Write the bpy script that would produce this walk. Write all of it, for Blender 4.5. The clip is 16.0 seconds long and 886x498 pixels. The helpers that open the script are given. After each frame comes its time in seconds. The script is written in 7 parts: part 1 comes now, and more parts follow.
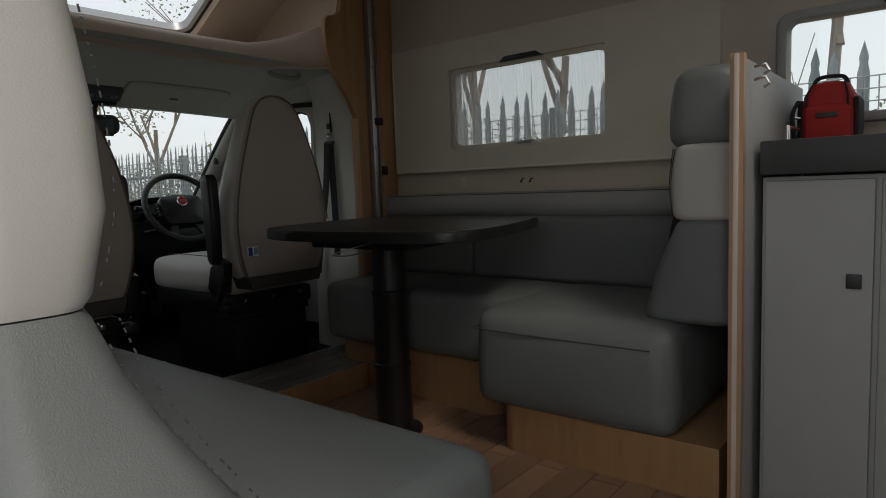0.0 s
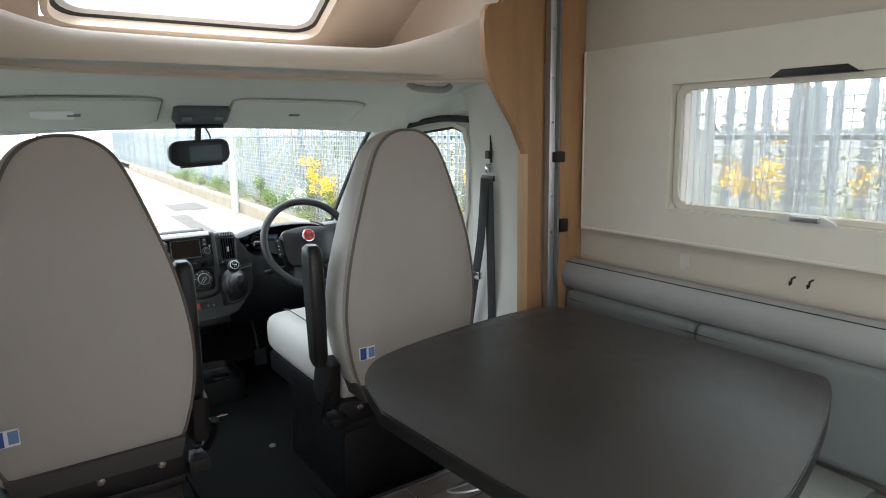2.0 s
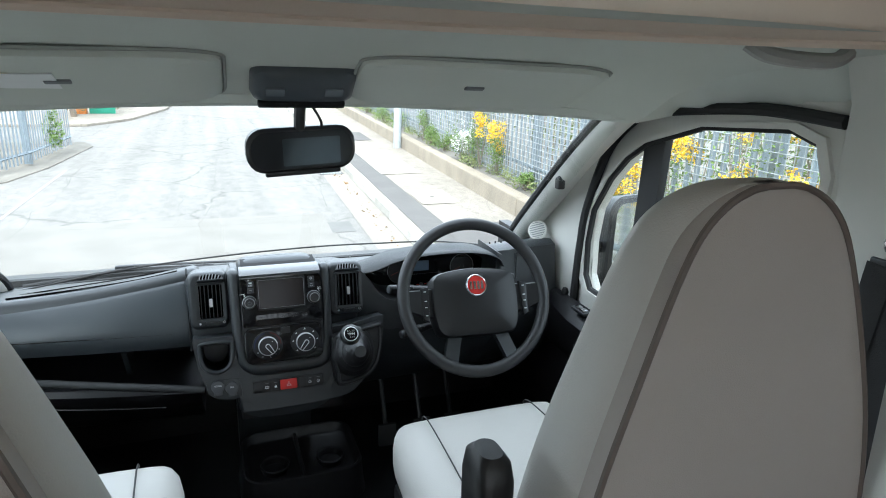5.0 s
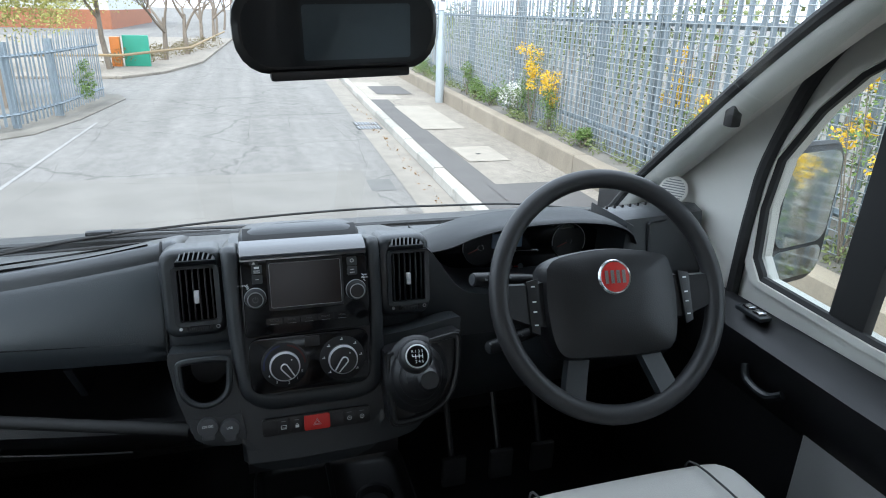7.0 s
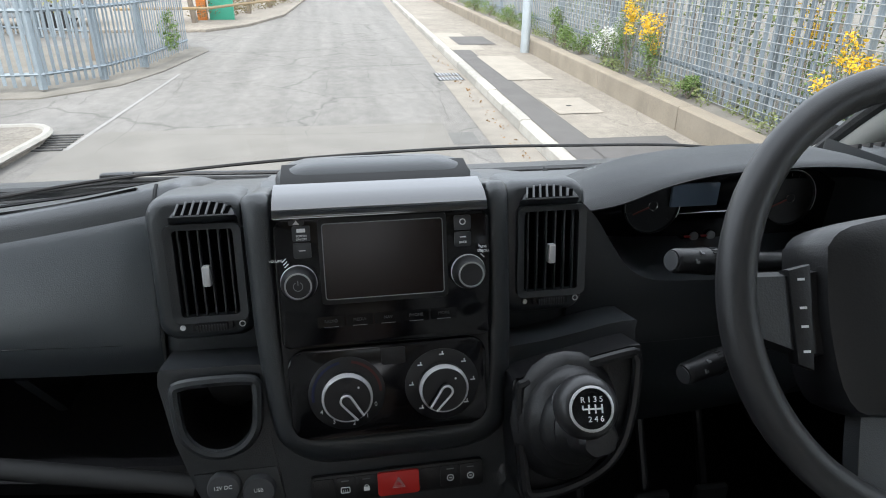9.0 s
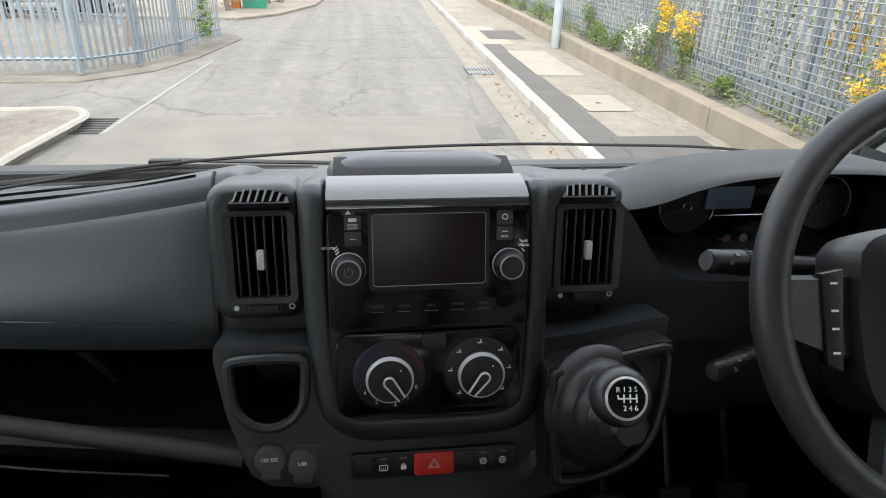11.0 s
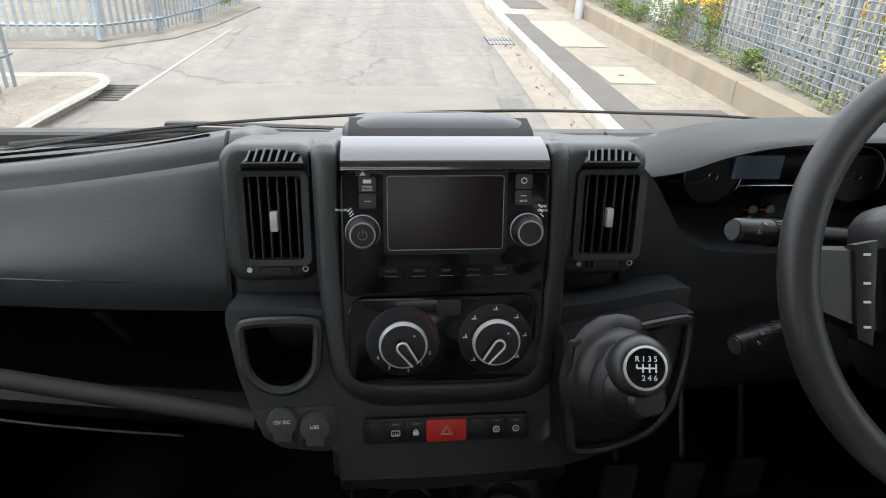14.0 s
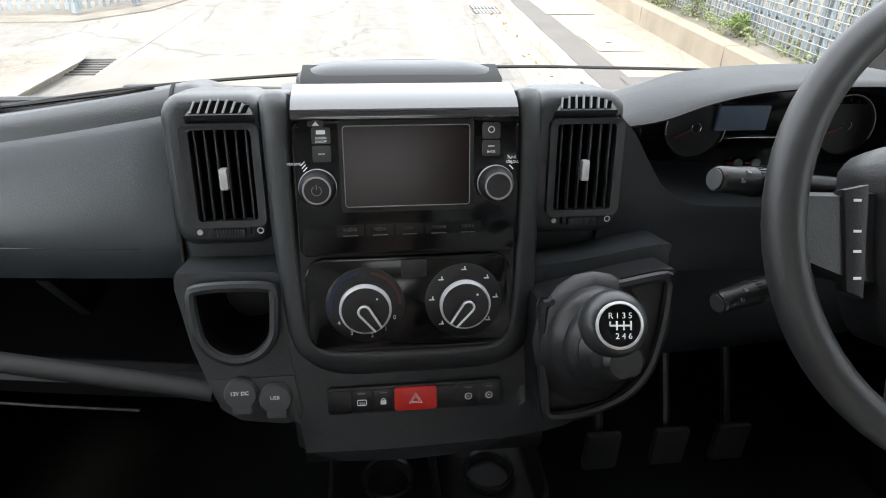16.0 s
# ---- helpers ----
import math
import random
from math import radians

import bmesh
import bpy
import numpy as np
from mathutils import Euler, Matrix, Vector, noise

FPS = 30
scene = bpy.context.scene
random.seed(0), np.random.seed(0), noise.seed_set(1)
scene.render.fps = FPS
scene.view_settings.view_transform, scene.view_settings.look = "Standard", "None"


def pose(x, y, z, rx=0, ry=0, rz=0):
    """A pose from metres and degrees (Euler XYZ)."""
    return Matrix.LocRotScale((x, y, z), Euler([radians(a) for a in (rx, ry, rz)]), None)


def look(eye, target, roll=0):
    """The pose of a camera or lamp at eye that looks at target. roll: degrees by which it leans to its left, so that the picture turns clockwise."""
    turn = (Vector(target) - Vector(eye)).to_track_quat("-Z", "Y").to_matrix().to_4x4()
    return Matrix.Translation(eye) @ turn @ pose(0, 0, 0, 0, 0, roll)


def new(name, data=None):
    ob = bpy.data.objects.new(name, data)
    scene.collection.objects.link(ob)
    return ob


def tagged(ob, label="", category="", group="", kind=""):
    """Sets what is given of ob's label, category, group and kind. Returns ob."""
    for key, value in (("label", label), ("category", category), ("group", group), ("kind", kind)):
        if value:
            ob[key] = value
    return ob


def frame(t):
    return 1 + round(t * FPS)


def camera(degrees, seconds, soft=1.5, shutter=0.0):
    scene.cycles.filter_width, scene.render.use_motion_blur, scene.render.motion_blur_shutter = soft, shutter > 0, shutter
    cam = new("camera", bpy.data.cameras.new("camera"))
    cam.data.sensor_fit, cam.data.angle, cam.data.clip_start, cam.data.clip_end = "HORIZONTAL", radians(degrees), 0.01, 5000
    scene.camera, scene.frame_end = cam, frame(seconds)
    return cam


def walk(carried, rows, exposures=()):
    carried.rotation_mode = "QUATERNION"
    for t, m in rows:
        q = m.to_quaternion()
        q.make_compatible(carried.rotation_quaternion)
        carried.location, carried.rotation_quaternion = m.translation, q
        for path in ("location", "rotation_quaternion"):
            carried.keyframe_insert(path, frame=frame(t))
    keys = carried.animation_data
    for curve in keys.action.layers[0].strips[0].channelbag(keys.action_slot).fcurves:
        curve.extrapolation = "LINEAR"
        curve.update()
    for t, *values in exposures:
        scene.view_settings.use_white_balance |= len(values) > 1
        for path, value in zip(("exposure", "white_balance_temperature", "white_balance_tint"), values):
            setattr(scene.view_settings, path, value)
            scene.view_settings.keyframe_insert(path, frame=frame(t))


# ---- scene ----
cam = camera(70.0, 16.0, soft=1.0)
PATH = [
    (0, (-1.332, -3.418, 0.869), (0.130, -2.250, 0.687), -2.1),
    (0.5, (-1.062, -3.251, 0.927), (0.378, -2.058, 0.738), -2.4),
    (1, (-0.659, -3.151, 1.083), (0.673, -1.848, 0.836), -4.6),
    (1.5, (-0.525, -3.145, 1.115), (0.637, -1.692, 0.840), -4.0),
    (2, (-0.595, -2.758, 1.291), (0.458, -1.240, 0.944), -1.0),
    (2.5, (-0.496, -2.660, 1.359), (0.359, -1.038, 0.943), 1.7),
    (3, (-0.393, -2.560, 1.418), (0.368, -0.899, 0.975), 2.7),
    (3.5, (-0.390, -2.324, 1.449), (0.346, -0.651, 1.004), 2.9),
    (4, (-0.320, -2.085, 1.466), (0.402, -0.290, 0.967), 2.7),
    (6.5, (-0.037, -1.087, 1.276), (0.559, 0.580, 0.640), 1.6),
    (7, (-0.069, -0.995, 1.244), (0.457, 0.687, 0.587), 1.9),
    (7.5, (-0.026, -0.767, 1.201), (0.412, 0.924, 0.507), 1.6),
    (8, (0.012, -0.612, 1.155), (0.368, 1.075, 0.407), 1.5),
    (8.5, (-0.022, -0.560, 1.091), (0.300, 1.127, 0.328), 0.6),
    (9, (-0.039, -0.570, 1.080), (0.262, 1.117, 0.306), 0.6),
    (11.5, (-0.066, -0.594, 1.092), (0.155, 1.095, 0.296), 1.8),
    (12, (-0.063, -0.592, 1.089), (0.146, 1.095, 0.287), 1.9),
    (12.5, (-0.063, -0.587, 1.085), (0.144, 1.095, 0.273), 2.2),
    (13, (-0.061, -0.586, 1.081), (0.134, 1.096, 0.261), 2.2),
    (13.5, (-0.062, -0.584, 1.077), (0.126, 1.092, 0.247), 2.3),
    (14, (-0.062, -0.584, 1.076), (0.122, 1.074, 0.211), 2.0),
    (14.5, (-0.062, -0.570, 1.045), (0.136, 1.074, 0.156), 1.7),
    (15, (-0.030, -0.558, 1.046), (0.177, 1.075, 0.138), 1.8),
    (15.5, (-0.032, -0.557, 1.042), (0.181, 1.067, 0.120), 1.6),
    (16, (-0.033, -0.557, 1.042), (0.177, 1.061, 0.111), 1.5),
]
EXPO = [(0, -0.35, 6900, 10), (0.5, 1.05, 6850, 10), (1.0, 1.4, 6800, 9), (1.5, 1.7, 6600, 8), (2.0, 2.15, 6400, 7), (3.0, 2.2, 6150, 6), (4.2, 2.25, 6100, 5),
        (6.3, 1.35, 5850, 7), (7.0, 1.35, 5950, 8), (8.0, 1.3, 6250, 10), (9.0, 1.3, 6450, 11), (12.0, 1.35, 6800, 12), (13.5, 1.4, 6800, 12), (14.5, 1.75, 6800, 12), (16, 2.05, 6800, 12)]
walk(cam, [(t, look(e, a, r)) for t, e, a, r in PATH], EXPO)

# ---- light ----
world = bpy.data.worlds.new("sky")
scene.world = world
world.use_nodes = True
wn = world.node_tree.nodes
sky = wn.new("ShaderNodeTexSky")
sky.sky_type, sky.sun_disc = "NISHITA", False
sky.sun_elevation, sky.sun_rotation = radians(48), radians(200)
sky.air_density, sky.dust_density = 1.0, 4.0
soft = wn.new("ShaderNodeMix")
soft.data_type = "RGBA"
soft.inputs["Factor"].default_value = 0.75
soft.inputs["B"].default_value = (8.7, 9.15, 9.9, 1)
world.node_tree.links.new(sky.outputs[0], soft.inputs["A"])
world.node_tree.links.new(soft.outputs["Result"], wn["Background"].inputs["Color"])
wn["Background"].inputs["Strength"].default_value = 0.15
sun = new("sun", bpy.data.lights.new("sun", "SUN"))
sun.data.energy, sun.data.angle, sun.data.color = 1.0, radians(14), (1, 0.96, 0.9)
sun.matrix_world = look((0, 0, 30), (8, 22, 0))
# fill lamp added in the open habitation door, on top of the sky's light
doorway = new("doorway_fill", bpy.data.lights.new("doorway_fill", "AREA"))
doorway.data.shape, doorway.data.size, doorway.data.size_y = "RECTANGLE", 0.98, 1.7
doorway.data.energy, doorway.data.color = 1.5, (0.92, 0.98, 1.0)
doorway.matrix_world = look((-1.185, -3.26, 0.92), (0.0, -3.10, 0.80))


# ---- materials ----
def mat(name, color, rough=0.5, metal=0.0, vary=0.12, scale=6.0, grain=0.0, grain_scale=300.0, spec=0.5, coat=0.0, piece=0.0, stretch=(1, 1, 1)):
    """A surface with broad uneven tone, fine grain relief and, for pieces, a tone of each one's own."""
    m = bpy.data.materials.new(name)
    m.use_nodes = True
    n, l = m.node_tree.nodes, m.node_tree.links
    b = n["Principled BSDF"]
    b.inputs["Metallic"].default_value = metal
    b.inputs["Specular IOR Level"].default_value = spec
    b.inputs["Coat Weight"].default_value = coat
    tc = n.new("ShaderNodeTexCoord")
    mp = n.new("ShaderNodeMapping")
    mp.inputs["Scale"].default_value = stretch
    l.new(tc.outputs["Object"], mp.inputs["Vector"])
    big = n.new("ShaderNodeTexNoise")
    big.inputs["Scale"].default_value, big.inputs["Detail"].default_value = scale, 6
    fine = n.new("ShaderNodeTexNoise")
    fine.inputs["Scale"].default_value, fine.inputs["Detail"].default_value = grain_scale, 3
    for t in (big, fine):
        l.new(mp.outputs[0], t.inputs["Vector"])
    lo = [c * (1 - vary) for c in color]
    hi = [min(1, c * (1 + vary)) for c in color]
    ramp = n.new("ShaderNodeMix")
    ramp.data_type = "RGBA"
    ramp.inputs["A"].default_value, ramp.inputs["B"].default_value = (*lo, 1), (*hi, 1)
    add = n.new("ShaderNodeMath")
    add.operation = "MULTIPLY_ADD"
    l.new(fine.outputs["Fac"], add.inputs[0])
    add.inputs[1].default_value = 0.4
    l.new(big.outputs["Fac"], add.inputs[2])
    sub = n.new("ShaderNodeMath")
    sub.operation = "SUBTRACT"
    sub.use_clamp = True
    l.new(add.outputs[0], sub.inputs[0])
    sub.inputs[1].default_value = 0.2
    l.new(sub.outputs[0], ramp.inputs["Factor"])
    out = ramp.outputs["Result"]
    if piece:
        info = n.new("ShaderNodeObjectInfo")
        hsv = n.new("ShaderNodeHueSaturation")
        mr = n.new("ShaderNodeMapRange")
        mr.inputs["To Min"].default_value, mr.inputs["To Max"].default_value = 1 - piece, 1 + piece
        l.new(info.outputs["Random"], mr.inputs["Value"])
        l.new(mr.outputs[0], hsv.inputs["Value"])
        l.new(out, hsv.inputs["Color"])
        out = hsv.outputs[0]
    l.new(out, b.inputs["Base Color"])
    rr_ = n.new("ShaderNodeMapRange")
    rr_.inputs["To Min"].default_value, rr_.inputs["To Max"].default_value = max(0.02, rough - 0.08), min(1, rough + 0.08)
    l.new(big.outputs["Fac"], rr_.inputs["Value"])
    l.new(rr_.outputs[0], b.inputs["Roughness"])
    if grain:
        bp = n.new("ShaderNodeBump")
        bp.inputs["Strength"].default_value, bp.inputs["Distance"].default_value = grain, 0.002
        l.new(fine.outputs["Fac"], bp.inputs["Height"])
        l.new(bp.outputs[0], b.inputs["Normal"])
    return m


def wood(name, dark, light, axis=2, rough=0.4, piece=0.0):
    """Wood with stretched grain along one axis."""
    s = [14, 14, 14]
    s[axis] = 1.2
    return mat(name, [(a + b) / 2 for a, b in zip(dark, light)], rough, vary=0.22, scale=2.4, grain=0.15, grain_scale=26, stretch=s, piece=piece)


def glow(name, color, strength):
    m = bpy.data.materials.new(name)
    m.use_nodes = True
    b = m.node_tree.nodes["Principled BSDF"]
    b.inputs["Base Color"].default_value = (*color, 1)
    b.inputs["Emission Color"].default_value = (*color, 1)
    b.inputs["Emission Strength"].default_value = strength
    return m


def clear(name, tint=(0.95, 0.98, 0.97)):
    """Thin clear glazing: mostly see-through, with a Fresnel gloss."""
    m = bpy.data.materials.new(name)
    m.use_nodes = True
    n, l = m.node_tree.nodes, m.node_tree.links
    n.remove(n["Principled BSDF"])
    tr, gl, fr, mx = n.new("ShaderNodeBsdfTransparent"), n.new("ShaderNodeBsdfGlossy"), n.new("ShaderNodeLayerWeight"), n.new("ShaderNodeMixShader")
    pw_ = n.new("ShaderNodeMath")
    pw_.operation = "POWER"
    pw_.inputs[1].default_value = 4.0
    sc_ = n.new("ShaderNodeMath")
    sc_.operation = "MULTIPLY_ADD"
    sc_.inputs[1].default_value, sc_.inputs[2].default_value = 0.5, 0.025
    tr.inputs["Color"].default_value = (*tint, 1)
    gl.inputs["Roughness"].default_value = 0.02
    fr.inputs["Blend"].default_value = 0.5
    l.new(fr.outputs["Facing"], pw_.inputs[0])
    l.new(pw_.outputs[0], sc_.inputs[0])
    l.new(sc_.outputs[0], mx.inputs["Fac"])
    l.new(tr.outputs[0], mx.inputs[1])
    l.new(gl.outputs[0], mx.inputs[2])
    l.new(mx.outputs[0], n["Material Output"].inputs["Surface"])
    return m


def sheer(name, alpha, color):
    """A thin net cloth that lets part of the view through."""
    m = mat(name, color, 0.9)
    m.node_tree.nodes["Principled BSDF"].inputs["Alpha"].default_value = alpha
    return m


M_GREY = mat("grey_leatherette", (0.150, 0.160, 0.156), 0.46, vary=0.06, scale=5, grain=0.45, grain_scale=420)
M_CREAM = mat("cream_leatherette", (0.49, 0.475, 0.445), 0.5, vary=0.06, scale=5, grain=0.3, grain_scale=420)
M_TAUPE = mat("taupe_seat_cloth", (0.385, 0.348, 0.317), 0.72, vary=0.05, scale=4, grain=0.3, grain_scale=700)
M_PIPE = mat("brown_piping", (0.13, 0.105, 0.09), 0.6)
M_STITCH = mat("dark_thread", (0.05, 0.05, 0.05), 0.8)
M_TABLE = mat("dark_brown_laminate", (0.022, 0.0205, 0.0195), 0.36, vary=0.08, scale=30, grain=0.25, grain_scale=900)
M_TABLE_EDGE = mat("black_table_edging", (0.014, 0.014, 0.014), 0.38)
M_WOOD = wood("warm_beech_laminate", (0.31, 0.165, 0.075), (0.44, 0.25, 0.125), 2)
M_WOOD_FLOOR = wood("plank_floor", (0.22, 0.125, 0.08), (0.34, 0.20, 0.13), 0, 0.3, piece=0.18)
M_JOINT = mat("pale_floor_joint", (0.45, 0.42, 0.38), 0.5)
M_WALL = mat("beige_wall_covering", (0.53, 0.47, 0.39), 0.75, vary=0.05, scale=9, grain=0.2, grain_scale=250)
M_PANEL = mat("cream_suede_panel", (0.645, 0.60, 0.515), 0.85, vary=0.05, scale=12, grain=0.2, grain_scale=350)
M_SHELF = mat("peach_beige_vinyl", (0.62, 0.52, 0.435), 0.55, vary=0.04, scale=6, grain=0.15, grain_scale=300)
M_HEAD = mat("pale_headliner", (0.56, 0.585, 0.54), 0.85, vary=0.04, scale=8, grain=0.3, grain_scale=600)
M_TRIM = mat("light_grey_plastic_trim", (0.58, 0.57, 0.525), 0.6, vary=0.04, scale=8, grain=0.2, grain_scale=500)
M_DASH = mat("charcoal_dash_plastic", (0.021, 0.024, 0.0265), 0.38, vary=0.10, scale=9, grain=0.22, grain_scale=800, spec=0.65)
M_BLACK = mat("black_plastic", (0.009, 0.009, 0.010), 0.42, vary=0.08, scale=14, grain=0.15, grain_scale=500)
M_RUBBER = mat("black_rubber", (0.012, 0.012, 0.012), 0.7)
M_GLOSS = mat("piano_black", (0.004, 0.004, 0.005), 0.12, vary=0.05, spec=0.3)
M_SILVER = mat("satin_silver_ring", (0.62, 0.62, 0.63), 0.38, 0.35, vary=0.04)
M_CHROME = mat("satin_chrome", (0.62, 0.62, 0.63), 0.2, 1.0, vary=0.04)
M_ALU = mat("brushed_aluminium", (0.42, 0.43, 0.44), 0.38, 0.9, vary=0.08, scale=20, stretch=(8, 8, 0.5))
M_SCREEN = mat("dark_display", (0.010, 0.006, 0.005), 0.18, vary=0.1, spec=0.2)
M_LCD = mat("blue_grey_lcd", (0.18, 0.24, 0.33), 0.2, vary=0.04)
M_RED = mat("red_plastic", (0.55, 0.025, 0.02), 0.4, vary=0.05)
M_REDCLOTH = mat("red_nylon", (0.42, 0.02, 0.015), 0.75, vary=0.15, scale=14, grain=0.4, grain_scale=500)
M_BLACKCLOTH = mat("black_nylon", (0.014, 0.014, 0.015), 0.8, vary=0.15, scale=14, grain=0.4, grain_scale=500)
M_WHITE = mat("white_print", (0.75, 0.76, 0.76), 0.5, vary=0.02)
M_DIM = mat("grey_print", (0.16, 0.165, 0.17), 0.5, vary=0.02)
M_BLUE = mat("blue_print", (0.03, 0.07, 0.30), 0.5, vary=0.04)
M_ORANGE = mat("orange_print", (0.65, 0.12, 0.03), 0.5, vary=0.04)
M_YELLOW = mat("yellow_print", (0.75, 0.55, 0.05), 0.5, vary=0.04)
M_CARPET = mat("black_carpet", (0.012, 0.013, 0.013), 0.95, vary=0.3, scale=60, grain=1.0, grain_scale=900, spec=0.1)
M_CAB = mat("grey_cabinet_laminate", (0.33, 0.33, 0.325), 0.5, vary=0.05, scale=20, grain=0.1, grain_scale=700)
M_WORK = mat("dark_worktop", (0.035, 0.035, 0.036), 0.45, vary=0.15, scale=60, grain=0.15, grain_scale=500)
M_GLASS = clear("window_glass")
M_NET = sheer("white_net_blind", 0.48, (0.84, 0.84, 0.86))
M_VEIL = sheer("white_net_curtain", 0.62, (0.82, 0.81, 0.80))
M_MIRROR = mat("mirror_silver", (0.88, 0.90, 0.90), 0.01, 1.0, vary=0.0)
M_DARKMIRROR = mat("dark_mirror_glass", (0.03, 0.032, 0.035), 0.05, 0.0, vary=0.0, spec=0.4)


def asphalt(name, base, streak, crack):
    """Worn paving: streaks along the way, stains, aggregate speckle and fine cracks."""
    m = mat(name, base, 0.92, vary=0.16, scale=1.3, grain=1.0, grain_scale=70, spec=0.15)
    n, l = m.node_tree.nodes, m.node_tree.links
    b = n["Principled BSDF"]
    col = b.inputs["Base Color"].links[0].from_socket
    tc = [k for k in n if k.type == "TEX_COORD"][0]

    def layer(scale, stretch, detail, lo, hi, dark, light, src):
        mp = n.new("ShaderNodeMapping")
        mp.inputs["Scale"].default_value = stretch
        l.new(tc.outputs["Object"], mp.inputs["Vector"])
        t = n.new("ShaderNodeTexNoise")
        t.inputs["Scale"].default_value, t.inputs["Detail"].default_value = scale, detail
        l.new(mp.outputs[0], t.inputs["Vector"])
        r = n.new("ShaderNodeMapRange")
        r.inputs["From Min"].default_value, r.inputs["From Max"].default_value = lo, hi
        r.inputs["To Min"].default_value, r.inputs["To Max"].default_value = dark, light
        l.new(t.outputs["Fac"], r.inputs["Value"])
        h = n.new("ShaderNodeHueSaturation")
        l.new(r.outputs[0], h.inputs["Value"])
        l.new(src, h.inputs["Color"])
        return h.outputs[0]

    col = layer(1.0, streak, 6, 0.35, 0.65, 0.90, 1.08, col)
    col = layer(9.0, (1, 0.6, 1), 8, 0.3, 0.7, 0.88, 1.10, col)
    col = layer(60.0, (1, 1, 1), 2, 0.3, 0.7, 0.80, 1.20, col)
    v = n.new("ShaderNodeTexVoronoi")
    v.feature = "DISTANCE_TO_EDGE"
    v.inputs["Scale"].default_value = crack
    wob = n.new("ShaderNodeTexNoise")
    wob.inputs["Scale"].default_value, wob.inputs["Detail"].default_value = 3.0, 6
    add = n.new("ShaderNodeVectorMath")
    add.operation = "MULTIPLY_ADD"
    l.new(tc.outputs["Object"], wob.inputs["Vector"])
    l.new(wob.outputs["Color"], add.inputs[0])
    add.inputs[1].default_value = (0.5, 0.5, 0.0)
    l.new(tc.outputs["Object"], add.inputs[2])
    l.new(add.outputs[0], v.inputs["Vector"])
    r = n.new("ShaderNodeMapRange")
    r.inputs["From Max"].default_value = 0.012
    r.inputs["To Min"].default_value = 0.7
    l.new(v.outputs["Distance"], r.inputs["Value"])
    h = n.new("ShaderNodeHueSaturation")
    l.new(r.outputs[0], h.inputs["Value"])
    l.new(col, h.inputs["Color"])
    l.new(h.outputs[0], b.inputs["Base Color"])
    return m


M_ROAD = asphalt("worn_asphalt", (0.205, 0.194, 0.178), (2.6, 0.12, 1), 0.42)
M_PAVE = asphalt("concrete_pavement", (0.275, 0.245, 0.205), (0.8, 0.5, 1), 0.9)
M_PATCHD = mat("dark_tarmac_strip", (0.13, 0.122, 0.115), 0.95, vary=0.2, scale=3, grain=0.6, grain_scale=80, spec=0.2)
M_PATCHL = mat("new_concrete_patch", (0.34, 0.305, 0.255), 0.9, vary=0.22, scale=5, grain=0.4, grain_scale=80, spec=0.2)
M_KERB = mat("pale_kerb_stone", (0.36, 0.34, 0.30), 0.85, vary=0.3, scale=6, grain=0.4, grain_scale=50, piece=0.15)
M_WALLC = mat("weathered_concrete", (0.29, 0.245, 0.185), 0.9, vary=0.4, scale=2.5, grain=0.5, grain_scale=40, piece=0.08)
M_FENCE = mat("galvanised_steel_pales", (0.235, 0.275, 0.30), 0.6, 0.3, vary=0.2, scale=5, piece=0.15)
M_MESH = mat("galvanised_mesh", (0.33, 0.35, 0.35), 0.5, 0.3, vary=0.1)
M_POLE = mat("grey_lamp_pole", (0.36, 0.40, 0.42), 0.6, 0.2, vary=0.15, scale=3)
M_SOIL = mat("dry_verge_soil", (0.20, 0.185, 0.16), 0.95, vary=0.4, scale=2, grain=0.8, grain_scale=30, spec=0.1)
M_LEAF = mat("green_leaf", (0.13, 0.20, 0.05), 0.6, vary=0.45, scale=3)
M_LEAFP = mat("pale_leaf", (0.20, 0.23, 0.09), 0.6, vary=0.3, scale=3)
M_WILLOW = mat("yellow_willow_leaf", (0.36, 0.35, 0.10), 0.6, vary=0.25, scale=3)
M_FLOWER = mat("yellow_gorse_flower", (0.80, 0.52, 0.03), 0.6, vary=0.15, scale=5)
M_BLOSSOM = mat("white_blossom", (0.72, 0.72, 0.68), 0.6, vary=0.1, scale=5)
M_BARK = mat("grey_brown_bark", (0.20, 0.165, 0.13), 0.9, vary=0.3, scale=6, grain=0.6, grain_scale=40)
M_DRAIN = mat("cast_iron", (0.06, 0.058, 0.055), 0.7, 0.3, vary=0.2)


# ---- mesh tools ----
def to_mesh(name, bm, material, smooth=True):
    bmesh.ops.recalc_face_normals(bm, faces=bm.faces)
    me = bpy.data.meshes.new(name)
    if smooth:
        for f in bm.faces:
            f.smooth = True
        for e in bm.edges:
            if len(e.link_faces) == 2 and e.calc_face_angle(0) > 0.7:
                e.smooth = False
    bm.to_mesh(me)
    bm.free()
    me.materials.append(material)
    return me


def thing(name, at, label, category, group="", kind=""):
    ob = new(name)
    ob.empty_display_size = 0.05
    ob.location = at
    return tagged(ob, label, category, group, kind)


def part(name, bm, material, parent=None, label="", smooth=True):
    ob = new(name, to_mesh(name, bm, material, smooth))
    if parent is not None:
        ob.parent = parent
        if parent.type == "EMPTY":
            ob.matrix_parent_inverse = Matrix.Translation(parent.location).inverted()
    return tagged(ob, label)


def single(name, bm, material, label, category, group="", kind="", smooth=True):
    return tagged(part(name, bm, material, None, "", smooth), label, category, group, kind)


